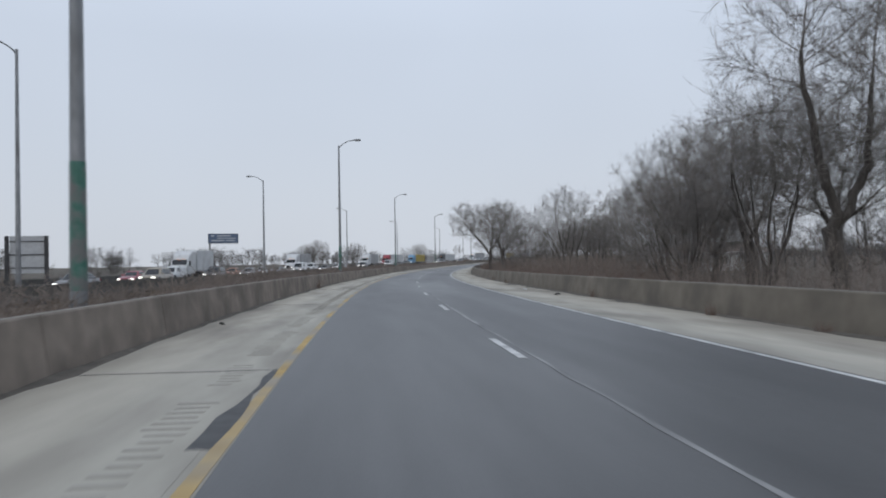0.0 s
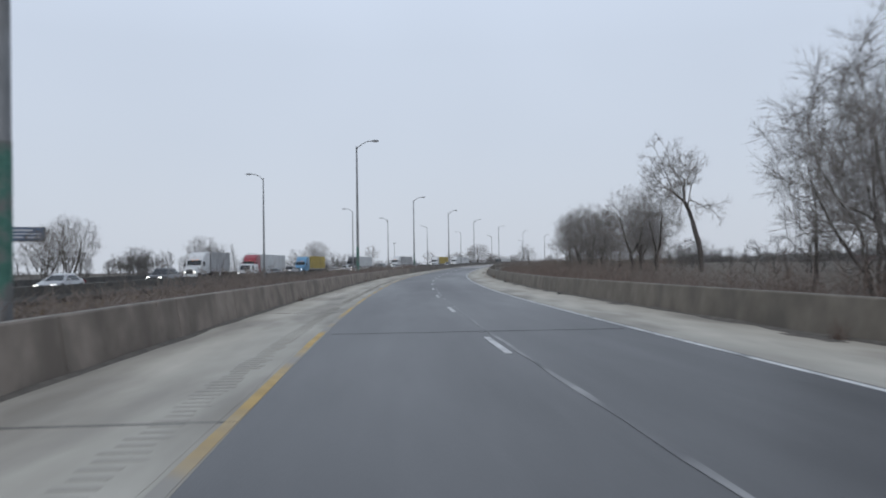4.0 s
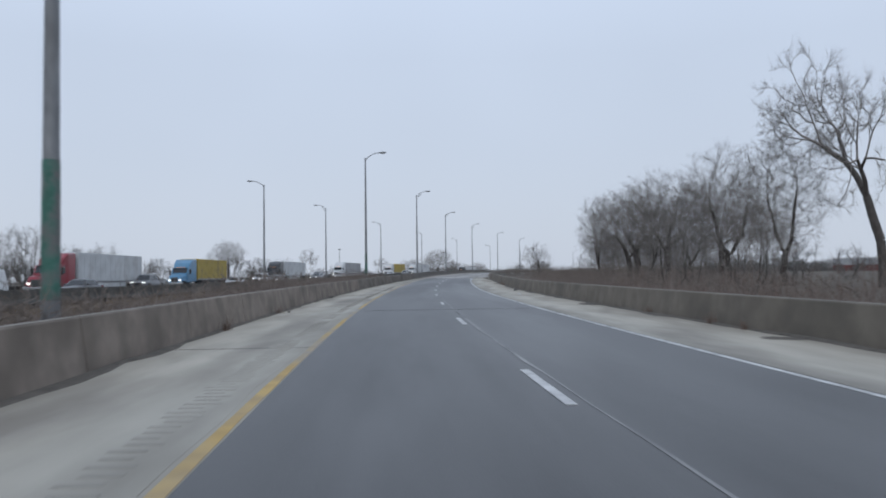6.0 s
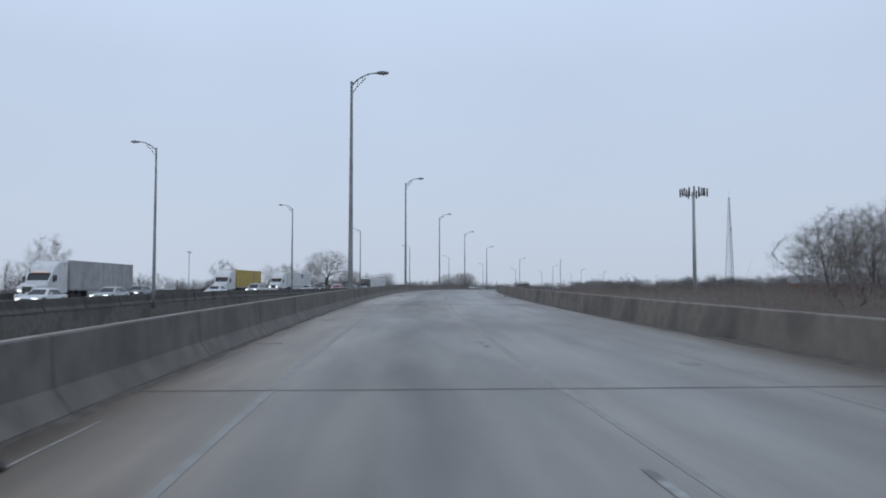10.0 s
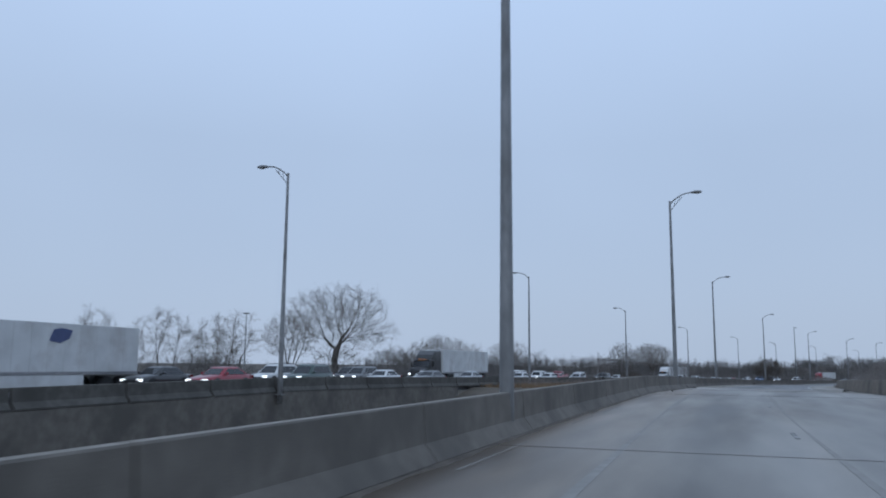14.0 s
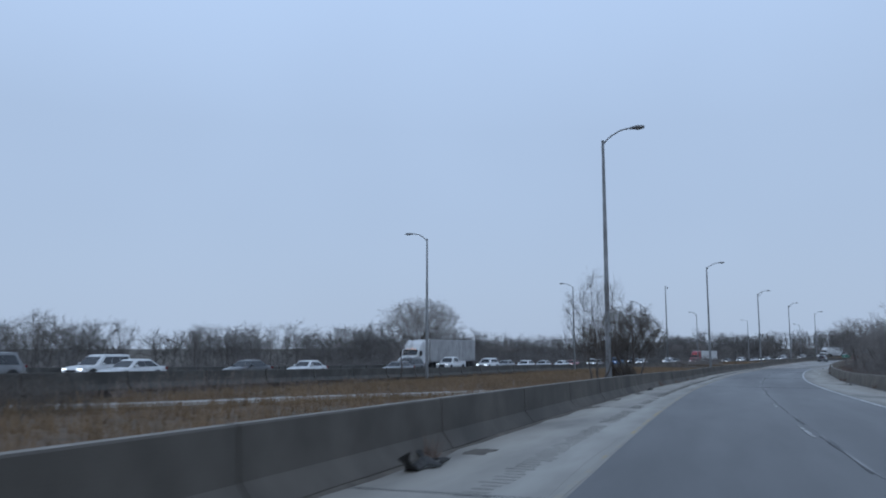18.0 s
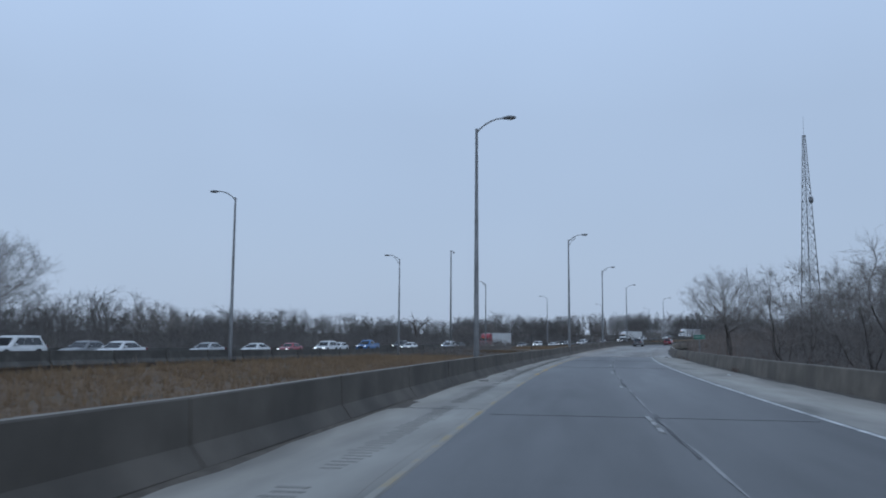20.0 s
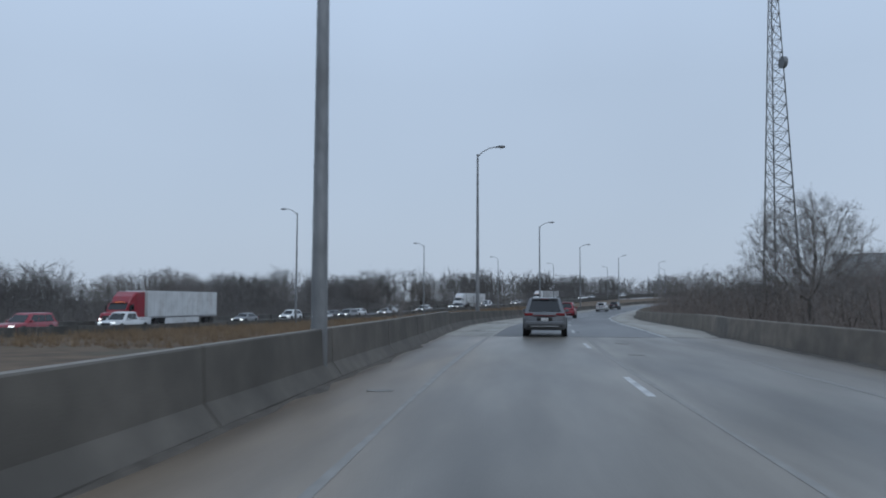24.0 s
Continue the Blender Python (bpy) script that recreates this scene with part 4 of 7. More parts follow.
KINDS = {
    "spread": tree_kind(440, 12.0, "bare spreading winter tree with a dark trunk and fine twigs", [(0, 0, 0.66, 0.46, 0.46, 0.34), (0.2, 0.1, 0.5, 0.34, 0.34, 0.2)], r0=0.33, clear=0.24, points=1400, fine=3),
    "leaner": tree_kind(12, 10.5, "large bare tree with one heavy limb leaning out over the barrier", [(-0.32, 0.1, 0.77, 0.29, 0.36, 0.25), (0.14, -0.05, 0.72, 0.34, 0.38, 0.3)], r0=0.25, clear=0.40, points=1500, fine_len=1.05,
                        limbs=[[(0, 0, 0.3), (-0.1, 0.03, 0.45), (-0.26, 0.08, 0.62), (-0.42, 0.1, 0.8)], [(-0.2, 0.06, 0.56), (-0.38, 0.1, 0.6), (-0.52, 0.12, 0.58)], [(0, 0, 0.37), (0.03, 0, 0.55), (0.05, 0, 0.78)], [(0, 0, 0.36), (0.13, -0.05, 0.55), (0.2, -0.07, 0.72)], [(0, 0, 0.34), (0.2, -0.06, 0.44), (0.38, -0.1, 0.5)]]),
    "vase": tree_kind(437, 12.0, "bare vase-shaped winter tree with several steep limbs", [(0, 0, 0.64, 0.44, 0.44, 0.37)], r0=0.29, stems=6, clear=0.34, flare=0.13, points=1350, fine_len=1.2),
    "tall": tree_kind(403, 16.0, "tall bare winter tree with a dense twiggy crown", [(0, 0, 0.62, 0.32, 0.32, 0.38), (0.12, 0.05, 0.42, 0.3, 0.3, 0.16)], r0=0.34, clear=0.22, points=1300, fine_len=1.6, fine_r=0.008,
                      limbs=[[(0, 0, 0.2), (-0.06, 0.02, 0.36), (-0.1, 0.04, 0.6)], [(0, 0, 0.2), (0.08, -0.03, 0.36), (0.12, -0.02, 0.55)]]),
    "crooked": crooked_kind(38, 20.0, "very tall bare tree with thick crooked limbs", r0=0.5, twig=0.0095, spread=1.1, clear=0.22, wander=0.3, up=0.03, fine=3, fine_len=1.4, fine_r=0.009),
    "round": tree_kind(64, 9.0, "dense round-crowned bare tree with dark low limbs", [(0, 0, 0.56, 0.46, 0.46, 0.45)], r0=0.17, stems=4, clear=0.2, flare=0.14, points=800, fine=3, second=4, fine_len=1.0),
    "domed": tree_kind(204, 9.0, "bare winter tree with an even domed crown of fine twigs", [(0, 0, 0.62, 0.44, 0.44, 0.39)], r0=0.24, clear=0.22, points=1200, fine_len=0.95),
    "dead": crooked_kind(378, 8.0, "dead tree with a few crooked bare branches", mat="twig_dark", r0=0.3, twig=0.04, spread=1.2, clear=0.28, wander=0.25, shoots=0.3, wide=1.15, fine=0),
    "gnarled": crooked_kind(77, 8.0, "bare dead tree with a few crooked branches", r0=0.22, twig=0.035, spread=1.3, clear=0.3, wander=0.3, shoots=0.25, fine=0),
    "mid": tree_kind(91, 9.0, "bare grey-brown winter tree", [(0, 0, 0.58, 0.40, 0.40, 0.43)], r0=0.14, stems=2, clear=0.18, points=230, step=0.05, fine=5, second=4, fine_len=1.2, fine_r=0.0085, tip=0.009),
    "mid_tall": tree_kind(93, 12.0, "bare upright winter tree with thin branches", [(0, 0, 0.6, 0.27, 0.27, 0.41)], r0=0.17, clear=0.2, points=230, step=0.05, fine=5, second=4, fine_len=1.25, fine_r=0.0085, tip=0.009),
    "mid_wide": tree_kind(95, 9.0, "bare winter tree with a wide low crown", [(0, 0, 0.58, 0.55, 0.55, 0.42)], r0=0.18, stems=3, flare=0.2, clear=0.16, points=300, step=0.05, fine=5, second=4, fine_len=1.25, fine_r=0.0085, tip=0.009),
    "slim": tree_kind(101, 5.5, "slender bare tree with thin rising branches", [(0, 0, 0.6, 0.34, 0.34, 0.42)], mat="twig_dark", r0=0.11, stems=3, flare=0.1, clear=0.25, points=420, step=0.045, fine=4, second=4, fine_len=0.75, fine_r=0.0042, tip=0.0045),
    "leafy": tree_kind(97, 8.0, "dark multi-stemmed bare tree with a few brown leaves left", [(-0.24, 0, 0.56, 0.24, 0.30, 0.28), (0.22, 0.06, 0.60, 0.25, 0.3, 0.30), (-0.04, -0.1, 0.74, 0.26, 0.26, 0.25), (0.05, 0.15, 0.45, 0.2, 0.2, 0.2)], mat="twig_dark", r0=0.30, stems=8, flare=0.10, clear=0.20, points=1600, step=0.032, fine=6, second=5, fine_len=0.85, fine_r=0.0075, tip=0.006),
}


def plant(kind, s, u, z=0.0, h=None, turn=0.0, lean=0.0, group="", label="", wide=1.0):
    a, c, text, full = KINDS[kind]
    o = thing("tree", label or text, "tree", group or "bare trees by the motorway")
    k = (h or full) / full
    o.matrix_basis = stand(s, u, z, turn, lean) @ Matrix.Diagonal((k * wide, k * wide, k, 1))
    for n, me in (("trunk", a), ("crown", c)):
        q = new(n, me)
        q.parent = o
    return o


# ---- paint and wear on the road ----
def marks(name, label, spans, width, mat, base, z=0.007):
    """Painted bars of the same width, each (s0, s1, u): pieces of their own."""
    for s0, s1, u in spans:
        n = 3
        v, f = [], []
        for i in range(n + 1):
            s = s0 + (s1 - s0) * i / n
            v += [at(s, u - width / 2, z)[:], at(s, u + width / 2, z)[:], at(s, u + width / 2, z - 0.006)[:], at(s, u - width / 2, z - 0.006)[:]]
        for i in range(n):
            k = 4 * i
            f += [(k + j, k + 4 + j, k + 4 + (j + 1) % 4, k + (j + 1) % 4) for j in range(4)]
        f += [(0, 1, 2, 3), (4 * n + 3, 4 * n + 2, 4 * n + 1, 4 * n)]
        o = new(name, from_arrays(name, v, f, mat))
        o.parent = base


lane_line = thing("lane_line", "broken white lane line, worn, with a cracked joint beside it", "road marking", kind="structure")
ribbon("yellow_line", 290, 320, -0.03, 0.09, 0.008, M["yellow_worn"], "yellow edge line almost worn away", "road marking", depth=0.006, step=0.8, uneven=0.035)
# the painter's spacing drifts along the road
drift = lambda s: float(np.interp(s, [0, 75, 110, 207, 246, 272, 330, 545, 583, 606, 640, 655, 745, 790], [0, 0.85, -1.0, -1.3, 1.8, 2.5, 3.0, -3.3, -4.0, -4.6, -7.5, -6.4, -1.5, -2.9]))
dashes = [(s + drift(s), s + drift(s) + 3.05, LANE - 0.16 + (0.24 if 738 < s < 783 else 0)) for s in (0.3 + 12.19 * k for k in range(-3, 92))]
marks("dash", "", [q for q in dashes if not (320 < q[0] < 527 or 600 < q[0] < 736)], 0.13, M["white"], lane_line, z=0.0095)
marks("dash", "", [q for q in dashes if 600 < q[0] < 736], 0.09, M["white_worn"], lane_line, z=0.0095)
marks("dash", "", [(a, a + 1.0 + 1.3 * ((k * 37) % 10) / 10, u) for k, (a, b, u) in enumerate(dashes) if 320 < a < 527], 0.09, M["white_worn"], lane_line, z=0.0125)
for a, b in ((-60, 320), (528, 736), (810, 1300)):
    ribbon("joint_line", a, b, LANE + 0.02, LANE + (0.085 if a < 0 else 0.06), 0.006, M["seal"], "wavering pale cracked joint between the lanes", "road joint", depth=0.005, step=1.5, uneven=0.035)
    if a == 528:
        ribbon("yellow_line", 688, 735.5, -0.05, 0.11, 0.008, M["yellow"], "bold yellow edge line worn at the rims", "road marking", depth=0.006, step=1.5, uneven=0.015)
        ribbon("yellow_line", 529, 578, -0.02, 0.10, 0.008, M["yellow"], "yellow edge line worn at the rims", "road marking", depth=0.006, step=1.5, uneven=0.015)
    ribbon("yellow_line", 578 if a == 528 else a, {-60: 290, 528: 688}.get(a, b), -0.03 if a < 0 else 0.0, 0.10 if a < 0 else 0.085, 0.008, M["yellow" if a < 0 else "yellow_worn" if a < 800 else "smooth"], "worn yellow edge line" if a < 800 else "edge line worn away to pale grey", "road marking", depth=0.006, step=2.0, uneven=0.012)
    ribbon("white_line", a, b, EDGE - 0.05, EDGE + 0.06, 0.008, M["white"], "worn white edge line", "road marking", depth=0.006, step=3.0, uneven=0.01)
seam = lambda s: float(np.interp(s, [330, 435, 530, 736], [0.05, 0.7, 0.3, 0.0]))
for a, b in BRIDGES:
    ribbon("white_line", a + 1, b - 1, EDGE - 0.06, EDGE + 0.05, 0.010, M["deck_line"], "faint white edge line on the bridge deck", "road marking", depth=0.002, step=3.0, uneven=0.02)
    ribbon("joint_line", a + 1, b - 1, lambda s: seam(s) - 0.13, lambda s: seam(s), 0.0095, M["deck_line"], "faint pale line along the bridge deck", "road joint", depth=0.002, step=7.0, uneven=0.05)
    ribbon("joint_line", a + 1, b - 1, LANE + 0.08, LANE + 0.2, 0.0095, M["deck_line"], "pale scuffed strip between the lanes of the deck", "road joint", depth=0.002, step=7.0, uneven=0.05)
rc = random.Random(61)
s = 531.0
while s < 734:
    e = min(s + rc.uniform(2.0, 8.0), 735)
    ribbon("joint_crack", s, e, LANE - 0.035, LANE + rc.uniform(-0.005, 0.015), 0.0052, M["tar"], "dark open crack beside the joint between the lanes", "road joint", depth=0.004, step=0.8, uneven=0.03)
    s = e + rc.uniform(0.6, 5.0)
# cross joints of the decks and slabs
for s in (320.4, 337.8, 372, 397, 421, 446, 471, 497, 513, 527.6, 736.4, 809.6):
    w = 0.012 if s in (320.4, 337.8, 527.6, 736.4, 809.6) else 0.006
    ribbon("cross_joint", s - w, s + w, lambda q: left_wall(q) + 0.35, lambda q: right_wall(q) - 0.35, 0.0135, M["seam"], "dark sealed joint across the bridge deck", "road joint", depth=0.006, step=0.02)
for s in np.arange(-42.8, 318, 18.3):
    ribbon("cross_joint", s - 0.018, s + 0.018, lambda q: left_wall(q) + 0.32, 0.1, 0.008, M["tar"], "dark joint across the concrete shoulder", "road joint", depth=0.006, step=0.04)
for s in list(np.arange(541, 735, 18.3)) + list(np.arange(815, 1100, 18.3)):
    ribbon("cross_joint", s - 0.018, s + 0.018, lambda q: left_wall(q) + 0.32, 0.1, 0.008, M["tar"], "dark joint across the concrete shoulder", "road joint", depth=0.006, step=0.04)
for s in (150.0, 228.0, 538.6, 580.0, 640.0, 668.0, 700.0, 718.0):
    ribbon("cross_joint", s - 0.012, s + 0.012, 0.3, EDGE - 0.2, 0.006, M["tar"], "dark crack across the asphalt lanes", "road joint", depth=0.005, step=0.05, uneven=0.02)


def stain_patch(name, label, category, s, u, ls, lu, seed, mat, z):
    """A thin flat patch with a ragged outline."""
    rng = random.Random(seed)
    n = 14
    top, low = [], []
    for k in range(n):
        t = 6.283 * k / n
        r = rng.uniform(0.6, 1.1)
        q = (s + ls / 2 * r * math.copysign(abs(math.cos(t)) ** 0.7, math.cos(t)), u + lu / 2 * r * math.copysign(abs(math.sin(t)) ** 0.7, math.sin(t)))
        top.append(at(q[0], q[1], z)[:])
        low.append(at(q[0], q[1], z - 0.005)[:])
    f = [tuple(range(n))[::-1]] + [(k, (k + 1) % n, n + (k + 1) % n, n + k) for k in range(n)]
    tagged(new(name, from_arrays(name, top + low, f, mat)), label, category, kind="structure")


rp = random.Random(77)
for k in range(30):
    s = 324 + 200 * (k + rp.random()) / 30 if k < 22 else 738 + 70 * (k - 22 + rp.random()) / 8
    u = rp.choice((rp.uniform(-1.4, 0.4), rp.uniform(3.3, 5.2), rp.uniform(5.5, 9.0), rp.uniform(0.8, 3.0)))
    stain_patch("concrete_patch", "pale scuffed patch in the bridge deck", "road patch", s, u, rp.uniform(0.2, 0.7), rp.uniform(0.25, 0.8), 600 + k, M["deck_patch"], 0.0115 + 0.0001 * k)
for k in range(26):
    s = 323 + 8 * k + rp.uniform(-2, 2)
    if s < 520:
        ribbon("gutter_line", s, s + rp.uniform(1.5, 6.0), lambda q: left_wall(q) + 0.69, lambda q: left_wall(q) + 0.725, 0.0105, M["deck_line"], "pale broken line along the gutter of the bridge deck", "road joint", depth=0.003, step=1.5, uneven=0.008)
for k in range(22):
    s = 26 + 290 * (k + rp.random()) / 22
    stain_patch("dirt_patch", "dark washed-up grit on the outer shoulder", "dirt", s, right_wall(s) - rp.uniform(0.35, 0.8), rp.uniform(0.8, 3.2), rp.uniform(0.25, 0.8), 700 + k, M["dirt"], 0.009)
for k in range(16):
    s = 545 + 185 * (k + rp.random()) / 16
    stain_patch("dirt_patch", "dark wet grit on the dirty shoulder", "dirt", s, left_wall(s) + rp.uniform(0.35, 0.8), rp.uniform(0.8, 2.6), rp.uniform(0.2, 0.6), 800 + k, M["dirt"], 0.009)


def heap(name, label, s0, s1, line, width, seed):
    """Grit blown against the foot of a barrier: an uneven low bank."""
    rng = random.Random(seed)
    v, f = [], []
    n = int((s1 - s0) / 1.2)
    for i in range(n + 1):
        s = s0 + (s1 - s0) * i / n
        w = width * rng.uniform(0.25, 1.0) * (1.5 if rng.random() < 0.12 else 1)
        h = rng.uniform(0.02, 0.06)
        sg = 1 if width > 0 else -1
        v += [at(s, line(s) + sg * 0.27, -0.02)[:], at(s, line(s) + sg * 0.27, h)[:], at(s, line(s) + sg * 0.27 + w * 0.6, h * 0.5 + 0.006)[:], at(s, line(s) + sg * 0.27 + w, -0.002)[:]]
        if i:
            k = 4 * i
            f += [(k + j - 4, k + j, k + j + 1, k + j - 3)[::sg] for j in range(3)]
    tagged(new(name, from_arrays(name, v, f, M["dirt"])), label, "dirt", kind="stuff")


heap("gutter_dirt", "dark grit and leaves along the foot of the median barrier", -60, 1000, left_wall, 0.22, 1)
heap("gutter_dirt", "dark grit and weeds along the foot of the outer barrier", -60, 1000, right_wall, -0.3, 2)


def rumble(s0, s1, u0, width, mat):
    v, f = [], []
    s = s0
    rng = random.Random(9)
    while s < s1:
        k = len(v)
        w = width * rng.uniform(0.6, 1.1)
        u = u0 + rng.uniform(-0.04, 0.04)
        for z in (0.0085, 0.002):
            v += [at(s, u - w / 2, z)[:], at(s, u + w / 2, z)[:], at(s + 0.07, u + w / 2, z)[:], at(s + 0.07, u - w / 2, z)[:]]
        f += [(k, k + 1, k + 2, k + 3), (k, k + 4, k + 5, k + 1), (k + 2, k + 6, k + 7, k + 3), (k + 1, k + 5, k + 6, k + 2), (k + 3, k + 7, k + 4, k)]
        s += 0.26 if rng.random() > 0.02 else 1.3
    return from_arrays("rumble_strip", v, f, mat)


for a, b in ((-30, 318), (530, 734)):
    tagged(new("rumble_strip", rumble(a, b, -0.55 if a < 0 else -0.85, 0.40, M["groove" if a < 0 else "groove_dark"])), "row of short grooves pressed into the concrete shoulder", "rumble strip", kind="stuff")
    # the smoother, paler band between grooves and edge line
    ribbon("shoulder_strip", a, b, -0.33 if a < 0 else -0.55, -0.1, 0.0065, M["shoulder" if a < 0 else "shoulder_dirty"], "smooth strip of the shoulder beside the grooves", "shoulder", depth=0.005, step=2.0, uneven=0.05)


ribbon("asphalt_patch", 7.4, 12.0, lambda s: -0.22 + 0.03 * (s - 7.4), -0.04, 0.0088, M["tar"], "dark broken asphalt edge beside the yellow line", "road patch", depth=0.006, step=0.7, uneven=0.05)
# a concrete repair where the asphalt meets the second bridge, and litter on the shoulders
ribbon("concrete_patch", 732.9, 736.0, 0.3, 1.5, 0.0075, M["deck_line"], "pale rectangular concrete repair at the bridge joint", "road patch", depth=0.006, step=0.6, uneven=0.02)
drain_u = lambda s: float(np.interp(s, [603, 609.3, 612, 616.6, 622.6, 640], [-25.6, -21.3, -18.9, -17.0, -14.6, -6.0]))
ribbon("median_path", 603, 640, lambda s: drain_u(s) - 0.65, lambda s: drain_u(s) + 0.65, lambda s: -0.17 + 0.5 * far_level(s), M["smooth"], "pale concrete drain across the dry median grass", "drain", depth=0.2, step=2.0)


def scrap(s, u, size, seed, name, label, mat):
    """A torn, curled piece lying on the shoulder."""
    rng = random.Random(seed)
    bm = bmesh.new()
    secs = []
    for i in range(7):
        y = (i / 6 - 0.5) * size
        w = size * 0.22 * (0.5 + 0.6 * math.sin(0.4 + i * 0.42)) * rng.uniform(0.8, 1.2)
        h = size * 0.16 * math.sin(i * 0.55) * rng.uniform(0.6, 1.3)
        x = rng.uniform(-0.05, 0.05) * size
        secs.append([(x - w, y, max(h, 0.0)), (x, y, max(h + w * 0.3, 0.01)), (x + w, y, max(h * 0.5, 0.0)), (x + w, y, max(h * 0.5, 0.0) + 0.025), (x, y, h + w * 0.3 + 0.03), (x - w, y, max(h, 0.0) + 0.025)])
    loft(bm, secs)
    tagged(part(name, bm, mat, m=stand(s, u, 0.012 if u > -4 else -0.2, rng.uniform(0, 360))), label, "litter", "litter on the shoulder")


def tyre_strip(s, u, length, seed, label, mat):
    """A torn length of tread, curled up at one end and frayed along its edges."""
    rng = random.Random(seed)
    secs = []
    for i in range(11):
        f = i / 10
        y = (f - 0.5) * length * (1 - 0.25 * f)
        h = 0.02 + 0.42 * length * max(0, f - 0.45) ** 1.5 + 0.05 * length * math.sin(7 * f)
        w = length * 0.11 * rng.uniform(0.45, 1.15)
        x = 0.12 * length * math.sin(3.0 * f + seed)
        tilt = 0.5 * math.sin(4 * f + seed) * w
        secs.append([(x - w, y, max(h - tilt, 0.0)), (x + w, y, max(h + tilt, 0.0)), (x + w, y, max(h + tilt, 0.0) + 0.022), (x - w, y, max(h - tilt, 0.0) + 0.022)])
    bm = bmesh.new()
    loft(bm, secs)
    tagged(part("tyre_scrap", bm, mat, m=stand(s, u, 0.012, rng.uniform(0, 360))), label, "litter", "litter on the shoulder")


black = material("scrap_rubber", (0.02, 0.02, 0.02), (0.045, 0.043, 0.04), 6.0, 0.85, bump=0.5, fine=40)
paper = material("litter_white", (0.42, 0.42, 0.41), (0.6, 0.6, 0.58), 4.0, 0.8)
tyre_strip(597.5, -2.1, 1.0, 1, "torn black strip of tyre on the dirty shoulder", black)
tyre_strip(598.4, -2.25, 0.55, 2, "torn black strip of tyre on the dirty shoulder", black)
tyre_strip(501.2, -0.9, 0.26, 3, "small black tyre crumb on the bridge deck", black)
tyre_strip(520.8, -1.6, 0.8, 4, "black tyre strip beside the parapet", black)
for k, (s, u, z) in enumerate(((461.9, -1.1, 0.35), (42, 8.9, 0.25), (125, 9.3, 0.3), (246, 8.6, 0.25), (690, 8.8, 0.3), (655, -1.9, 0.2))):
    scrap(s, u, z, 20 + k, "litter", "crumpled white scrap of litter on the shoulder", paper)
bm = bmesh.new()
box(bm, -0.3, 0.3, -0.17, 0.17, 0.0, 0.2, 0.03)
bmesh.ops.rotate(bm, verts=bm.verts, matrix=Matrix.Rotation(0.12, 3, "Y"))
tagged(part("foam_block", bm, paper, m=stand(317.3, 9.67, 0.03, 8)), "white foam block lying on the outer shoulder", "litter", "litter on the shoulder")
scrap(594.2, -22.68, 0.9, 41, "plastic_sheet", "crumpled blue plastic sheet in the dry median grass", plain("sheet_blue", (0.06, 0.22, 0.36), 0.45))
for k in range(26):
    rg = random.Random(400 + k)
    s = rg.uniform(0, 790)
    u = right_wall(s) - rg.uniform(0.5, 1.3) if k % 2 else left_wall(s) + rg.uniform(0.45, 0.9)
    scrap(s, u, rg.uniform(0.12, 0.35), 500 + k, "debris", "dark scrap of debris by the barrier's foot", black)


def weed(s, u, seed, h=0.5):
    """A dry weed rooted at the foot of a barrier."""
    rng = np.random.RandomState(seed)
    n = 34
    b0 = rng.normal(0, 0.07, (n, 3)) * np.array([1, 1.6, 0])
    b1 = b0 + np.stack([rng.normal(0, 0.22, n) * h, rng.normal(0, 0.3, n) * h, rng.uniform(0.4, 1.0, n) * h], 1)
    o = new("weed", quick_mesh("weed", M["brush_red"], *spike_arrays(b0, b1, np.full(n, 0.007))))
    o.matrix_basis = stand(s, u, 0.01)
    tagged(o, "dry brown weed at the foot of the concrete barrier", "weed", "weeds by the barriers")


for k in range(34):
    rg = random.Random(900 + k)
    s = (50.6 if k == 0 else rg.uniform(2, 318) if k < 20 else rg.uniform(540, 732))
    weed(s, right_wall(s) - rg.uniform(0.32, 0.5) if k % 4 else left_wall(s) + rg.uniform(0.34, 0.45), k, 0.95 if k == 0 else rg.uniform(0.25, 0.55))


# ---- vehicles ----
def glass_mat():
    m = plain("tinted_glass", (0.012, 0.014, 0.017), 0.08)
    m.node_tree.nodes["Principled BSDF"].inputs["Specular IOR Level"].default_value = 0.7
    return m


VM = {
    "glass": glass_mat(),
    "red_dark": plain("dark_red_lens", (0.09, 0.012, 0.014), 0.35),
    "rubber": plain("tyre_rubber", (0.022, 0.022, 0.023), 0.85),
    "rim": plain("alloy_rim", (0.32, 0.32, 0.33), 0.4, 0.6),
    "black": plain("black_plastic", (0.02, 0.02, 0.021), 0.6),
    "chrome": plain("chrome", (0.5, 0.5, 0.5), 0.25, 0.9),
    "lit": plain("headlight_lit", (1.0, 0.96, 0.88), 0.3, glow=2.0),
    "clear": plain("headlight_glass", (0.45, 0.46, 0.47), 0.15),
    "amber": plain("amber_light", (0.9, 0.32, 0.05), 0.3, glow=0.8),
    "red": plain("tail_light", (0.17, 0.01, 0.012), 0.25),
    "plate": plain("number_plate", (0.5, 0.5, 0.5), 0.5),
    "steel": plain("dark_frame_steel", (0.05, 0.05, 0.052), 0.6, 0.3),
}
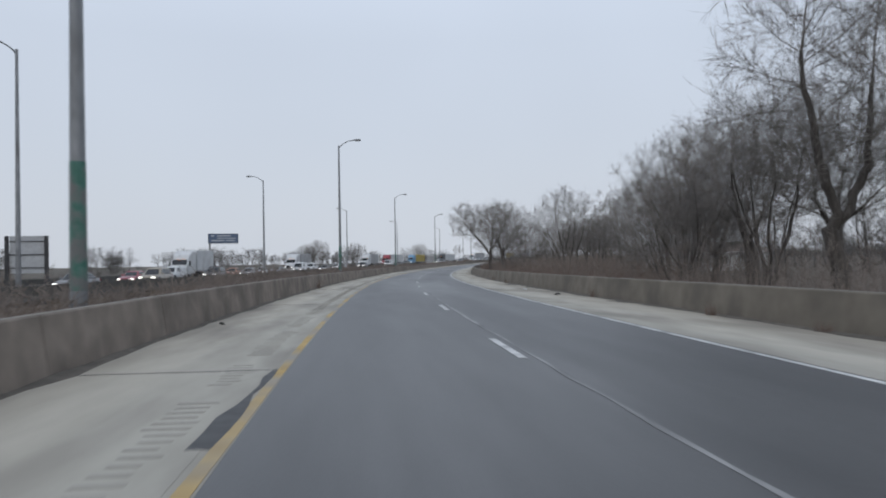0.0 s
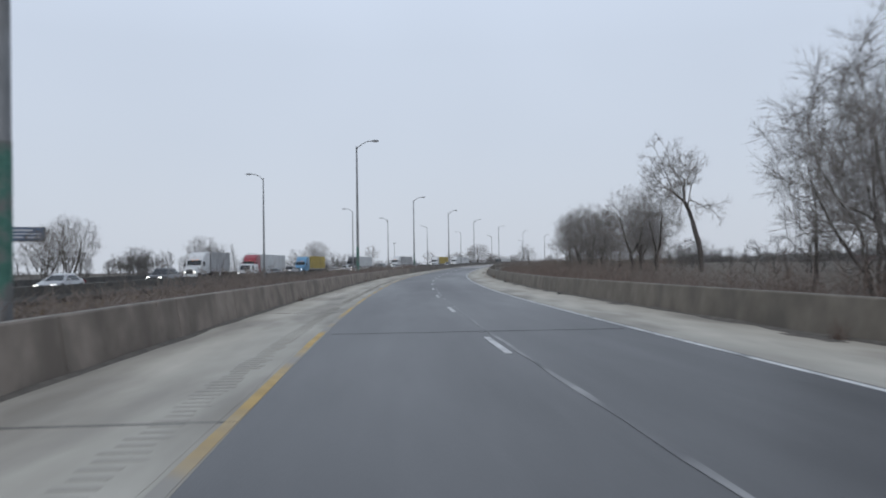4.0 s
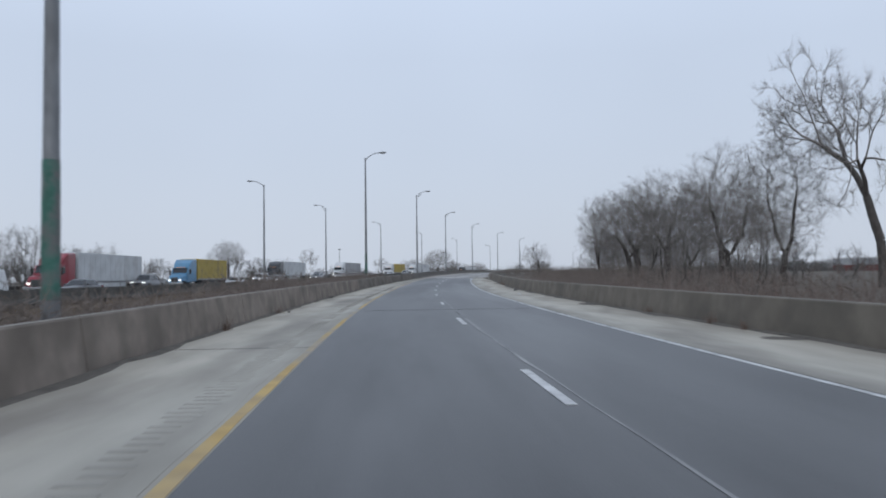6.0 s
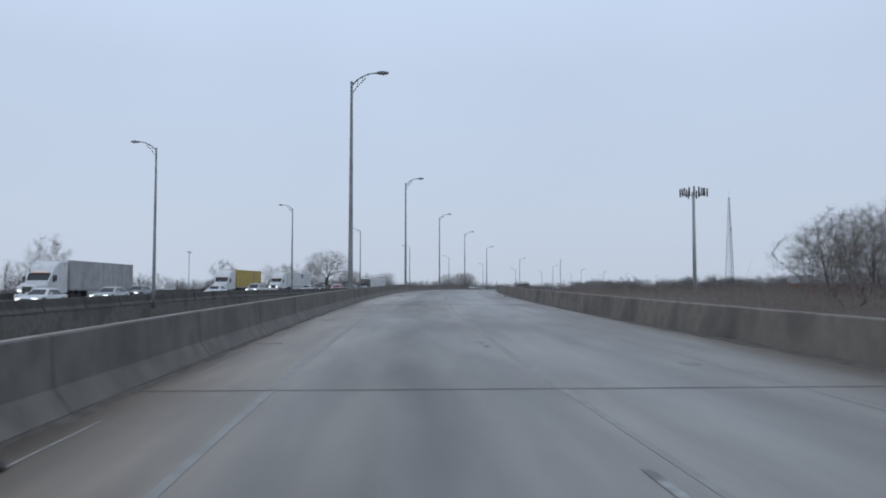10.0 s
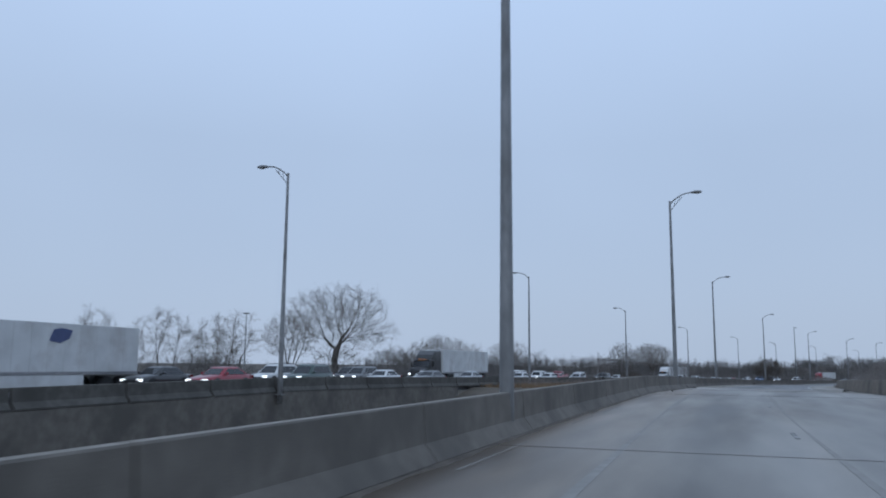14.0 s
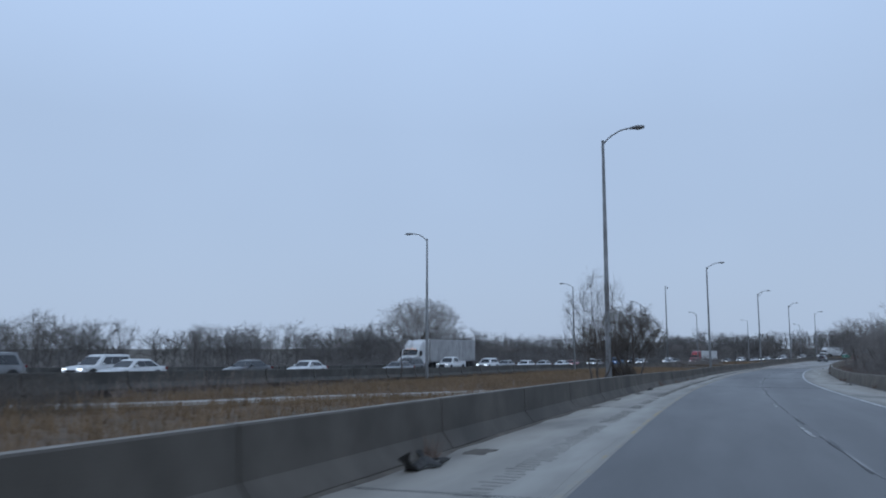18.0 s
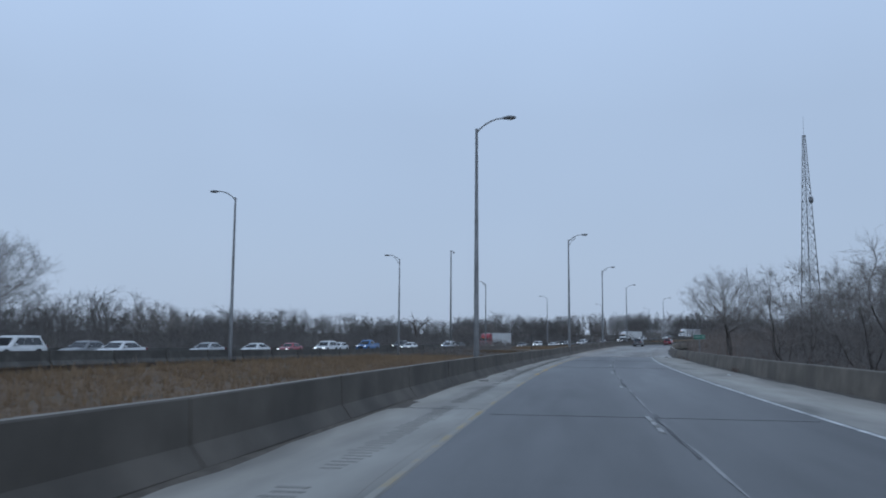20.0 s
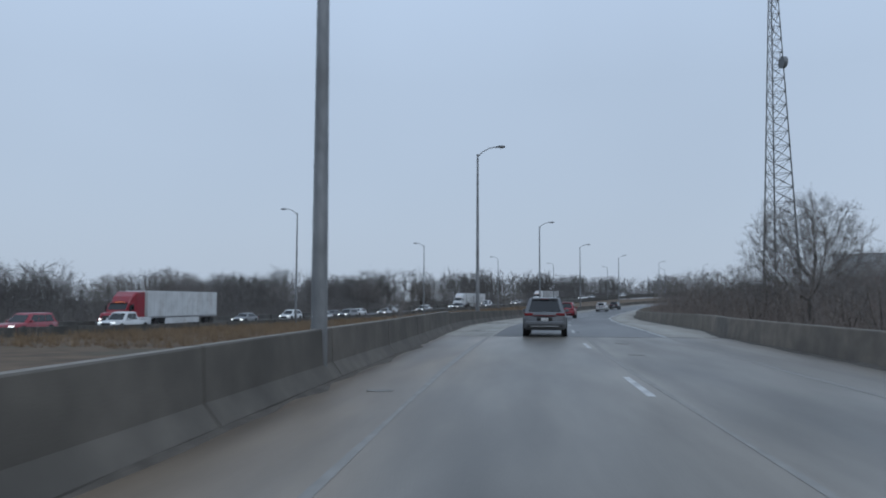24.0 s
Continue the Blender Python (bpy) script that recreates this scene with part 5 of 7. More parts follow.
PAINT = {k: material("paint_" + k, [q * 0.86 for q in c], c, 2.0, 0.32, coat=0.5, world_space=False, stain=[q * 0.6 + 0.03 for q in c], stain_scale=0.9, stain_at=0.62) for k, c in {
    "white": (0.62, 0.63, 0.63), "silver": (0.36, 0.37, 0.38), "grey": (0.15, 0.155, 0.16), "black": (0.025, 0.026, 0.028), "red": (0.27, 0.018, 0.033),
    "blue": (0.04, 0.13, 0.32), "skyblue": (0.10, 0.26, 0.42), "orange": (0.42, 0.14, 0.05), "green": (0.05, 0.08, 0.07), "tan": (0.30, 0.26, 0.2), "dust": (0.125, 0.13, 0.14)}.items()}
TRAILER = {
    "white": material("trailer_white", (0.50, 0.51, 0.51), (0.62, 0.63, 0.63), 0.6, 0.5, world_space=False, stain=(0.42, 0.41, 0.40), stain_scale=0.5),
    "yellow": material("container_yellow", (0.36, 0.27, 0.06), (0.50, 0.38, 0.10), 0.6, 0.6, world_space=False, stain=(0.24, 0.19, 0.08), stain_scale=0.6),
    "grey": material("trailer_grey", (0.30, 0.30, 0.30), (0.40, 0.40, 0.40), 0.6, 0.5, world_space=False, stain=(0.24, 0.24, 0.24), stain_scale=0.5),
}


def wheel(base, x, y, r, w, twin=False):
    bm = bmesh.new()
    sg = 1 if x > 0 else -1
    n = 18
    prof = [(r * 0.62, -w / 2), (r * 0.93, -w / 2), (r, -w * 0.32), (r, w * 0.32), (r * 0.93, w / 2), (r * 0.62, w / 2)]
    loft(bm, [[(x + b, y + a * math.cos(2 * math.pi * k / n), r + a * math.sin(2 * math.pi * k / n)) for k in range(n)] for a, b in prof])
    t = part("wheel", bm, VM["rubber"], base, "black tyre on a grey rim", smooth=False)
    bm = bmesh.new()
    loft(bm, [[(x + sg * b, y + a * math.cos(2 * math.pi * k / 12), r + a * math.sin(2 * math.pi * k / 12)) for k in range(12)] for a, b in ((r * 0.6, w * 0.2), (r * 0.6, w * 0.47), (r * 0.5, w * 0.49), (r * 0.42, w * 0.4), (r * 0.12, w * 0.44))])
    part("rim", bm, VM["rim"], t)


def ring(y, w, z0, z1):
    zm = (z0 + z1) / 2
    return [(-w * 0.88, y, z0), (-w, y, z0 + 0.1), (-w, y, zm), (-w * 0.97, y, z1 - 0.1), (-w * 0.88, y, z1 - 0.01), (0, y, z1 + 0.02), (w * 0.88, y, z1 - 0.01), (w * 0.97, y, z1 - 0.1), (w, y, zm), (w, y, z0 + 0.1), (w * 0.88, y, z0)]


SHAPES = {
    # lower body sections (y, half width, bottom, top), cabin (base y0, y1, roof y0, y1, base half width, roof half width, base z, roof z)
    "sedan": ([(-2.42, 0.7, 0.45, 0.86), (-2.34, 0.84, 0.3, 0.98), (-1.6, 0.91, 0.22, 1.0), (0, 0.92, 0.2, 0.97), (1.1, 0.915, 0.22, 0.95), (1.9, 0.89, 0.25, 0.82), (2.28, 0.8, 0.3, 0.72), (2.42, 0.62, 0.4, 0.62)],
              (-1.95, 1.05, -1.15, 0.25, 0.84, 0.62, 0.95, 1.44), 0.33, (-1.42, 1.45)),
    "suv": ([(-2.46, 0.76, 0.5, 1.05), (-2.4, 0.9, 0.36, 1.12), (-1.6, 0.95, 0.28, 1.12), (0, 0.96, 0.26, 1.1), (1.1, 0.955, 0.28, 1.08), (1.9, 0.93, 0.3, 1.0), (2.3, 0.86, 0.34, 0.9), (2.44, 0.7, 0.45, 0.74)],
            (-2.34, 1.2, -2.0, 0.35, 0.89, 0.68, 1.06, 1.74), 0.38, (-1.5, 1.5)),
    "van": ([(-2.7, 0.86, 0.5, 1.2), (-2.62, 0.98, 0.36, 1.25), (-1.6, 1.0, 0.3, 1.25), (0, 1.0, 0.28, 1.22), (1.3, 0.99, 0.3, 1.15), (2.1, 0.95, 0.32, 1.02), (2.5, 0.86, 0.36, 0.9), (2.66, 0.66, 0.48, 0.76)],
            (-2.62, 1.9, -2.5, 0.95, 0.97, 0.82, 1.18, 2.1), 0.36, (-1.7, 1.7)),
    "pickup": ([(-2.9, 0.86, 0.6, 1.16), (-2.85, 0.96, 0.5, 1.2), (-1.2, 0.98, 0.4, 1.2), (0, 0.98, 0.36, 1.18), (1.3, 0.975, 0.38, 1.18), (2.2, 0.95, 0.4, 1.12), (2.6, 0.9, 0.44, 1.02), (2.8, 0.78, 0.52, 0.9)],
               (-0.95, 1.45, -0.72, 0.7, 0.93, 0.74, 1.16, 1.88), 0.4, (-1.85, 1.85)),
}
WORDS = {"sedan": "sedan", "suv": "sport utility vehicle", "van": "van", "pickup": "pickup truck"}


def car(kind, colour, lit=True, label="", group="queue on the opposite carriageway"):
    low, (b0, b1, r0, r1, wb, wr, zb, zr), rad, axles = SHAPES[kind]
    paint = PAINT[colour]
    base = thing(kind if kind != "suv" else "suv", label or "%s %s with dark windows in the motorway queue" % (colour, WORDS[kind]), {"suv": "car", "sedan": "car"}.get(kind, kind), group)
    bm = bmesh.new()
    loft(bm, [ring(*q) for q in low])
    part("body", bm, paint, base, smooth=True)
    bm = bmesh.new()
    zc = zb + (zr - zb) * 0.88
    k = 0.9

    def hoop(a, b, w, z):
        return [(-w, a + 0.12, z), (-w * 0.85, a, z), (w * 0.85, a, z), (w, a + 0.12, z), (w, b - 0.12, z), (w * 0.85, b, z), (-w * 0.85, b, z), (-w, b - 0.12, z)]
    loft(bm, [hoop(b0, b1, wb, zb - 0.04), hoop(b0 + (r0 - b0) * k, b1 + (r1 - b1) * k, wb + (wr - wb) * k, zc), hoop(r0 + 0.06, r1 - 0.06, wr * 0.93, zr), hoop(r0 + 0.3, r1 - 0.3, wr * 0.5, zr + 0.025)])
    part("cabin", bm, paint, base, smooth=False)

    def pane(name, pts, off):
        bm = bmesh.new()
        o = Vector(off)
        top = [bm.verts.new(Vector(p) + o) for p in pts]
        bot = [bm.verts.new(Vector(p) - o * 0.5) for p in pts]
        bm.faces.new(top)
        n = len(top)
        for i in range(n):
            bm.faces.new((top[i], bot[i], bot[(i + 1) % n], top[(i + 1) % n]))
        bmesh.ops.recalc_face_normals(bm, faces=bm.faces)
        part(name, bm, VM["glass"], base, "dark tinted glass")

    def mixp(f):
        return b0 + (r0 - b0) * f, b1 + (r1 - b1) * f, wb + (wr - wb) * f, zb - 0.04 + (zc - zb + 0.04) * f / k
    lo, hi = mixp(0.1), mixp(0.82)
    pane("windscreen", [(-lo[2] * 0.8, lo[1], lo[3]), (lo[2] * 0.8, lo[1], lo[3]), (hi[2] * 0.78, hi[1], hi[3]), (-hi[2] * 0.78, hi[1], hi[3])], (0, 0.015, 0.01))
    pane("rear_window", [(-lo[2] * 0.8, lo[0], lo[3] + 0.04), (lo[2] * 0.8, lo[0], lo[3] + 0.04), (hi[2] * 0.78, hi[0], hi[3]), (-hi[2] * 0.78, hi[0], hi[3])], (0, -0.015, 0.01))
    cuts = {"sedan": (0.06, 0.52, 0.96), "suv": (0.05, 0.38, 0.66, 0.95), "van": (0.62, 0.95), "pickup": (0.08, 0.5, 0.95)}[kind]
    for sg in (-1, 1):
        for f0, f1 in zip(cuts, cuts[1:]):
            q = []
            for e, f in ((lo, f0), (lo, f1), (hi, f1), (hi, f0)):
                a, b = e[0] + 0.16, e[1] - 0.16
                g = 0.02 if f == f0 else -0.02
                q.append((sg * e[2], a + (b - a) * f + g, e[3] + (0.02 if e is lo else 0)))
            pane("side_window", q, (sg * 0.012, 0, 0))
    for y in axles:
        for x in (-wb + 0.06, wb - 0.06):
            wheel(base, x, y, rad, 0.23)
            bm = bmesh.new()
            sg = 1 if x > 0 else -1
            w = max(s[1] for s in low) * 0.985
            disc(bm, (sg * w, y, rad + 0.03), (1, 0, 0), rad + 0.08, 0.05, 18)
            part("wheel_arch", bm, VM["black"], base, "black wheel opening")
    f = low[-1]
    fr = low[-2]
    for sg in (-1, 1):
        bm = bmesh.new()
        box(bm, min(sg * 0.42, sg * 0.8), max(sg * 0.42, sg * 0.8), fr[0] - 0.06, fr[0] + 0.10, fr[3] - 0.17, fr[3] - 0.02, 0.02)
        part("headlight", bm, VM["lit"] if lit else VM["clear"], base, "lit headlight" if lit else "clear headlight")
        bm = bmesh.new()
        r = low[1]
        box(bm, min(sg * 0.5, sg * 0.88), max(sg * 0.5, sg * 0.88), r[0] - 0.07, r[0] + 0.12, r[3] - (0.22 if kind == "sedan" else 0.17), r[3] - 0.05, 0.02)
        part("tail_light", bm, VM["red"], base, "red tail light")
        bm = bmesh.new()
        box(bm, min(sg * (wb + 0.02), sg * (wb + 0.2)), max(sg * (wb + 0.02), sg * (wb + 0.2)), b1 - 0.55, b1 - 0.43, zb + 0.02, zb + 0.17, 0.03)
        part("mirror", bm, paint, base)
    bm = bmesh.new()
    box(bm, -0.42, 0.42, f[0] - 0.08, f[0] + 0.03, f[2] + 0.02, f[3] + 0.04, 0.03)
    part("grille", bm, VM["black"], base, "black grille")
    bm = bmesh.new()
    box(bm, -0.75, 0.75, low[0][0] - 0.05, low[0][0] + 0.15, low[0][2] - 0.05, low[0][2] + 0.16, 0.04)
    part("rear_bumper", bm, paint if kind == "sedan" else VM["black"], base)
    bm = bmesh.new()
    box(bm, -0.16, 0.16, low[0][0] - 0.07, low[0][0] - 0.03, low[0][2] + 0.22, low[0][2] + 0.36)
    part("number_plate", bm, VM["plate"], base, "plain pale number plate")
    if kind in ("suv", "van"):
        bm = bmesh.new()
        box(bm, -0.6, 0.6, low[0][0] - 0.09, low[0][0] - 0.045, low[0][2] - 0.03, low[0][2] + 0.01, 0.008)
        part("bumper_trim", bm, VM["chrome"], base, "bright bumper strip")
        bm = bmesh.new()
        box(bm, -wr * 0.85, wr * 0.85, r0 - 0.14, r0 + 0.1, zr - 0.06, zr - 0.01, 0.015)
        part("roof_spoiler", bm, paint, base)
        q = low[0]
        bm = bmesh.new()
        box(bm, -0.5, 0.5, q[0] - 0.045, q[0] + 0.05, q[3] - 0.13, q[3] - 0.06, 0.015)
        part("light_bar", bm, VM["red_dark"], base, "dark red strip between the tail lights")
        bm = bmesh.new()
        box(bm, -0.34, 0.34, q[0] - 0.035, q[0] + 0.05, q[3] - 0.36, q[3] - 0.16, 0.02)
        part("plate_recess", bm, VM["black"], base, "dark number plate recess")
        bm = bmesh.new()
        box(bm, -0.84, 0.84, q[0] - 0.07, q[0] + 0.3, q[2] + 0.04, q[2] + 0.22, 0.05)
        part("bumper_cover", bm, paint, base, "painted bumper")
        bm = bmesh.new()
        tube(bm, [(0.02, b0 - 0.06, zb + 0.1), (0.34, b0 - 0.035, zb + 0.14)], 0.013, 5)
        part("rear_wiper", bm, VM["black"], base)
        bm = bmesh.new()
        box(bm, -0.16, 0.16, r0 - 0.16, r0 - 0.13, zr - 0.06, zr - 0.035, 0.006)
        part("brake_light", bm, VM["red"], base, "high red brake light")
    if kind == "pickup":
        for sg in (-1, 1):
            bm = bmesh.new()
            box(bm, min(sg * 0.84, sg * 0.97), max(sg * 0.84, sg * 0.97), -2.84, -0.98, 1.14, 1.34, 0.03)
            part("bed_side", bm, paint, base)
        bm = bmesh.new()
        box(bm, -0.9, 0.9, -2.88, -2.78, 1.0, 1.34, 0.03)
        part("tailgate", bm, paint, base)
    if kind == "suv":
        for sg in (-1, 1):
            bm = bmesh.new()
            tube(bm, [(sg * wr * 0.8, r0 + 0.3, zr + 0.06), (sg * wr * 0.8, r1 - 0.3, zr + 0.06)], 0.02, 6)
            part("roof_rail", bm, VM["black"], base)
    return base


def semi(cab, box_colour="white", length=16.0, label="", flat=False, day=False, sleeper=True):
    """A tractor unit with its trailer; the nose is at y = 0."""
    paint = PAINT[cab]
    base = thing("semi_truck", label, "truck", "lorries in the queue")

    def p(name, mat, *b, label="", bevel=0.03):
        bm = bmesh.new()
        for q in b:
            box(bm, *q, bevel)
        return part(name, bm, mat, base, label)
    bm = bmesh.new()
    loft(bm, [[(-w, y, 0.75), (-w, y, z - 0.25), (-w * 0.8, y, z), (w * 0.8, y, z), (w, y, z - 0.25), (w, y, 0.75)] for y, w, z in ((-0.12, 0.7, 1.5), (-0.3, 0.86, 1.72), (-1.9, 1.05, 1.95))])
    part("hood", bm, paint, base, smooth=False)
    bm = bmesh.new()
    loft(bm, [[(-w, y, 0.8), (-w, y, z), (w, y, z), (w, y, 0.8)] for y, w, z in ((-1.8, 1.12, 1.95), (-2.3, 1.18, 2.75), (-2.45, 1.18, 2.8), (-3.3, 1.2, 2.9))])
    part("cab", bm, paint, base)
    if sleeper:
        bm = bmesh.new()
        loft(bm, [[(-w, y, 0.9), (-w, y, z - 0.12), (-w * 0.9, y, z), (w * 0.9, y, z), (w, y, z - 0.12), (w, y, 0.9)] for y, w, z in ((-2.5, 1.0, 2.86), (-2.9, 1.15, 3.45), (-3.7, 1.22, 3.95), (-5.1, 1.24, 4.02))])
        part("sleeper", bm, paint, base)
    bm = bmesh.new()
    q = [bm.verts.new(v) for v in ((-1.0, -1.868, 2.06), (1.0, -1.868, 2.06), (1.05, -2.262, 2.69), (-1.05, -2.262, 2.69))]
    w = [bm.verts.new(v.co + Vector((0, -0.04, -0.025))) for v in q]
    for v in q:
        v.co += Vector((0, 0.025, 0.015))
    bm.faces.new(q)
    for i in range(4):
        bm.faces.new((q[i], w[i], w[(i + 1) % 4], q[(i + 1) % 4]))
    part("windscreen", bm, VM["glass"], base, "dark tinted glass")
    for sg in (-1, 1):
        p("side_window", VM["glass"], (min(sg * 1.17, sg * 1.215), max(sg * 1.17, sg * 1.215), -3.15, -2.5, 2.0, 2.6), label="dark tinted glass", bevel=0.01)
        p("headlight", VM["lit"], (min(sg * 0.5, sg * 0.84), max(sg * 0.5, sg * 0.84), -0.28, -0.12, 0.98, 1.18), label="lit headlight")
        p("mirror", VM["black"], (min(sg * 1.32, sg * 1.5), max(sg * 1.32, sg * 1.5), -2.2, -2.1, 1.9, 2.5))
        p("fuel_tank", VM["chrome"], (min(sg * 0.8, sg * 1.2), max(sg * 0.8, sg * 1.2), -4.4, -3.0, 0.5, 0.95), bevel=0.12)
        p("fender", paint, (min(sg * 0.78, sg * 1.2), max(sg * 0.78, sg * 1.2), -1.55, -0.35, 0.92, 1.16), bevel=0.1)
        bm = bmesh.new()
        tube(bm, [(sg * 1.12, -5.2, 0.9), (sg * 1.12, -5.2, 3.9)], 0.08, 8)
        part("exhaust_stack", bm, VM["chrome"], base)
    p("grille", VM["black"], (-0.45, 0.45, -0.17, -0.08, 0.8, 1.46), label="dark grille with chrome bars")
    for z in (0.95, 1.12, 1.29, 1.44):
        p("grille_bar", VM["chrome"], (-0.43, 0.43, -0.09, -0.065, z - 0.015, z + 0.015), bevel=0.004)
    p("visor", VM["black"], (-1.0, 1.0, -2.33, -2.16, 2.68, 2.78), label="dark sun visor", bevel=0.02)
    p("bumper", VM["chrome"] if cab != "white" else PAINT["white"], (-1.15, 1.15, -0.2, 0.02, 0.42, 0.78), bevel=0.06)
    for x in (-0.5, -0.25, 0, 0.25, 0.5):
        p("marker_light", VM["amber"], (x - 0.05, x + 0.05, -2.5, -2.42, 2.83, 2.88), label="amber roof light", bevel=0.01)
    p("frame", VM["steel"], (-0.45, 0.45, -8.2, -1.0, 0.62, 0.9))
    t0 = -5.6
    t1 = t0 - length
    if flat:
        p("flatbed", VM["steel"], (-1.27, 1.27, t1, t0, 1.15, 1.4))
        p("headboard", VM["chrome"], (-1.22, 1.22, t0 - 0.1, t0, 1.4, 2.5))
    else:
        tr = p("trailer_box", TRAILER[box_colour], (-1.29, 1.29, t1, t0, 1.12, 4.1), bevel=0.04)
        for sg in (-1, 1):
            n = int(length / 0.6)
            for i in range(n + 1):
                y = t0 - 0.12 - i * (length - 0.24) / n
                if box_colour == "yellow" or i % 2 == 0:
                    bm = bmesh.new()
                    box(bm, min(sg * 1.285, sg * 1.315), max(sg * 1.285, sg * 1.315), y - 0.035, y + 0.035, 1.3, 4.02)
                    part("rib", bm, TRAILER[box_colour], tr)
            bm = bmesh.new()
            box(bm, min(sg * 1.28, sg * 1.325), max(sg * 1.28, sg * 1.325), t1, t0, 1.1, 1.28)
            part("lower_rail", bm, VM["rim"], tr)
            bm = bmesh.new()
            box(bm, min(sg * 1.26, sg * 1.31), max(sg * 1.26, sg * 1.31), t1 + 4.6, t0 - 3.6, 0.42, 1.08)
            part("side_skirt", bm, TRAILER[box_colour] if box_colour != "yellow" else VM["steel"], tr)
        bm = bmesh.new()
        box(bm, -1.22, 1.22, t1 - 0.03, t1 + 0.02, 1.25, 4.0, 0.01)
        part("rear_door", bm, TRAILER[box_colour], tr)
    for sg in (-1, 1):
        p("landing_leg", VM["steel"], (min(sg * 0.6, sg * 0.72), max(sg * 0.6, sg * 0.72), t0 - 2.6, t0 - 2.45, 0.2, 1.15), bevel=0.01)
        for y in (-1.0, -6.3, -7.55, t1 + 1.2, t1 + 2.5):
            wheel(base, sg * (1.02 if y > -2 else 0.98), y, 0.5, 0.3 if y > -2 else 0.52)
    return base


# ---- trees beside the road ----
rt = random.Random(5)
G = -0.9
for k, s, u, h, turn, wide in (
        ("leaner", 119.3, 12.9, 11.2, 0, 0.93), ("spread", 108.5, 14.2, 10.8, 80, 1.05), ("vase", 112.0, 23.3, 12.5, 10, 0.92), ("round", 116, 16.5, 3.6, 50, 1.1), ("round", 112.5, 17.5, 3.8, 150, 1.1),
        ("tall", 35.4, 22.4, 18.4, 30, 0.95), ("tall", 58.0, 25.5, 12.4, 200, 1.1), ("spread", 53.0, 26.0, 12.2, 100, 1.0), ("vase", 51.0, 21.0, 10.6, 60, 1.0), ("spread", 46.0, 28.0, 12.6, 10, 1.05),
        ("round", 54.0, 20.8, 8.6, 0, 1.1), ("vase", 43.0, 22.5, 11.8, 120, 1.0), ("round", 47.0, 18.8, 7.2, 30, 1.1), ("round", 57.5, 22.5, 8.0, 80, 1.1),
        ("spread", 28.0, 25.0, 15.5, 40, 0.95), ("vase", 88.0, 29.4, 11.8, 60, 0.9), ("gnarled", 85.0, 32.5, 9.5, 60, 0.8),
        ("round", 153.0, 16.5, 9.4, 10, 1.0), ("vase", 163.0, 21.0, 10.2, 40, 1.0), ("round", 148.0, 18.0, 7.5, 200, 1.1), ("vase", 172.0, 28.0, 11.0, 70, 1.0),
        ("spread", 170.0, 33.0, 11.5, 10, 1.0), ("vase", 165.0, 35.5, 11.5, 230, 1.0), ("vase", 178.0, 40.0, 12.0, 100, 1.0), ("mid_tall", 176.0, 25.0, 9.0, 0, 1.0), ("mid", 168.0, 23.0, 7.5, 30, 1.0),
        ("crooked", 277.0, 48.0, 26.0, 30, 0.72), ("tall", 294.1, 38.3, 17.0, 10, 1.1), ("spread", 290.8, 30.0, 13.8, 20, 1.0), ("spread", 313.8, 31.1, 14.0, 90, 1.15), ("tall", 327.1, 27.2, 13.6, 300, 0.8),
        ("spread", 305.0, 28.5, 12.0, 140, 1.0), ("tall", 318.0, 34.5, 13.5, 80, 1.0),
        ("spread", 310.0, 42.0, 15.0, 30, 1.0), 
        ("mid", 323.7, 17.0, 6.6, 20, 1.0), ("gnarled", 324.5, 17.8, 6.2, 90, 0.8), ("round", 369.0, 33.4, 10.0, 0, 1.15), ("round", 366.2, 35.6, 10.6, 70, 1.15), ("round", 372.0, 39.5, 10.6, 150, 1.15),
        ("round", 392.0, 37.0, 9.0, 0, 1.2), ("mid_wide", 418.0, 47.0, 9.5, 80, 1.3), ("mid_wide", 421.0, 53.0, 11.0, 20, 1.3), ("round", 416.0, 51.0, 11.5, 120, 1.2), ("mid_wide", 448.0, 58.0, 8.5, 60, 1.3), ("mid_wide", 450.0, 66.0, 10.0, 0, 1.3),
        ("round", 377.0, 45.0, 9.6, 220, 1.2), ("round", 372.0, 50.0, 9.6, 20, 1.2), ("mid_wide", 362.0, 30.5, 7.0, 20, 1.2), ("tall", 345.0, 46.0, 17.0, 20, 1.0), ("tall", 286.0, 42.0, 17.0, 130, 1.0)):
    plant(k, s, u, G - (0.9 if s > 330 else 0.0), h, turn, wide=wide)
for i in range(4):
    s = rt.uniform(228, 290)
    plant(rt.choice(("mid", "mid_tall", "mid_wide")), s, rt.uniform(24, 44), G, rt.uniform(6, 8.5), rt.uniform(0, 360))
# across the other carriageway
plant("spread", 540.3, -45.4, 0.2, 11.5, 20, label="wide bare tree beyond the queue of cars", wide=1.2)
plant("vase", 533.5, -47.0, 0.0, 7.6, 50)
plant("mid_wide", 529.0, -52.0, 0.0, 7.4, 110)
plant("mid_wide", 547.5, -50.0, 0.0, 5.0, 10, wide=1.3)
plant("mid_wide", 577.0, -52.0, 0.0, 5.2, 70, wide=1.3)
plant("mid", 569.5, -54.0, 0.0, 5.8, 200, wide=1.3)
plant("mid", 445, -60, 0, 9, 0)
plant("vase", 228.7, -42.0, -0.5, 8.5, 10)
plant("vase", 232.0, -47.0, -0.5, 7.5, 70)
plant("spread", 371.8, -52, -0.5, 9.0, 70)
plant("round", 309.1, -58.1, -0.5, 9.0, 70)
plant("spread", 606.3, -50.0, 0.2, 7.8, 15, wide=1.2)
plant("vase", 596.9, -59.7, 0.2, 8.2, 15, wide=1.3)
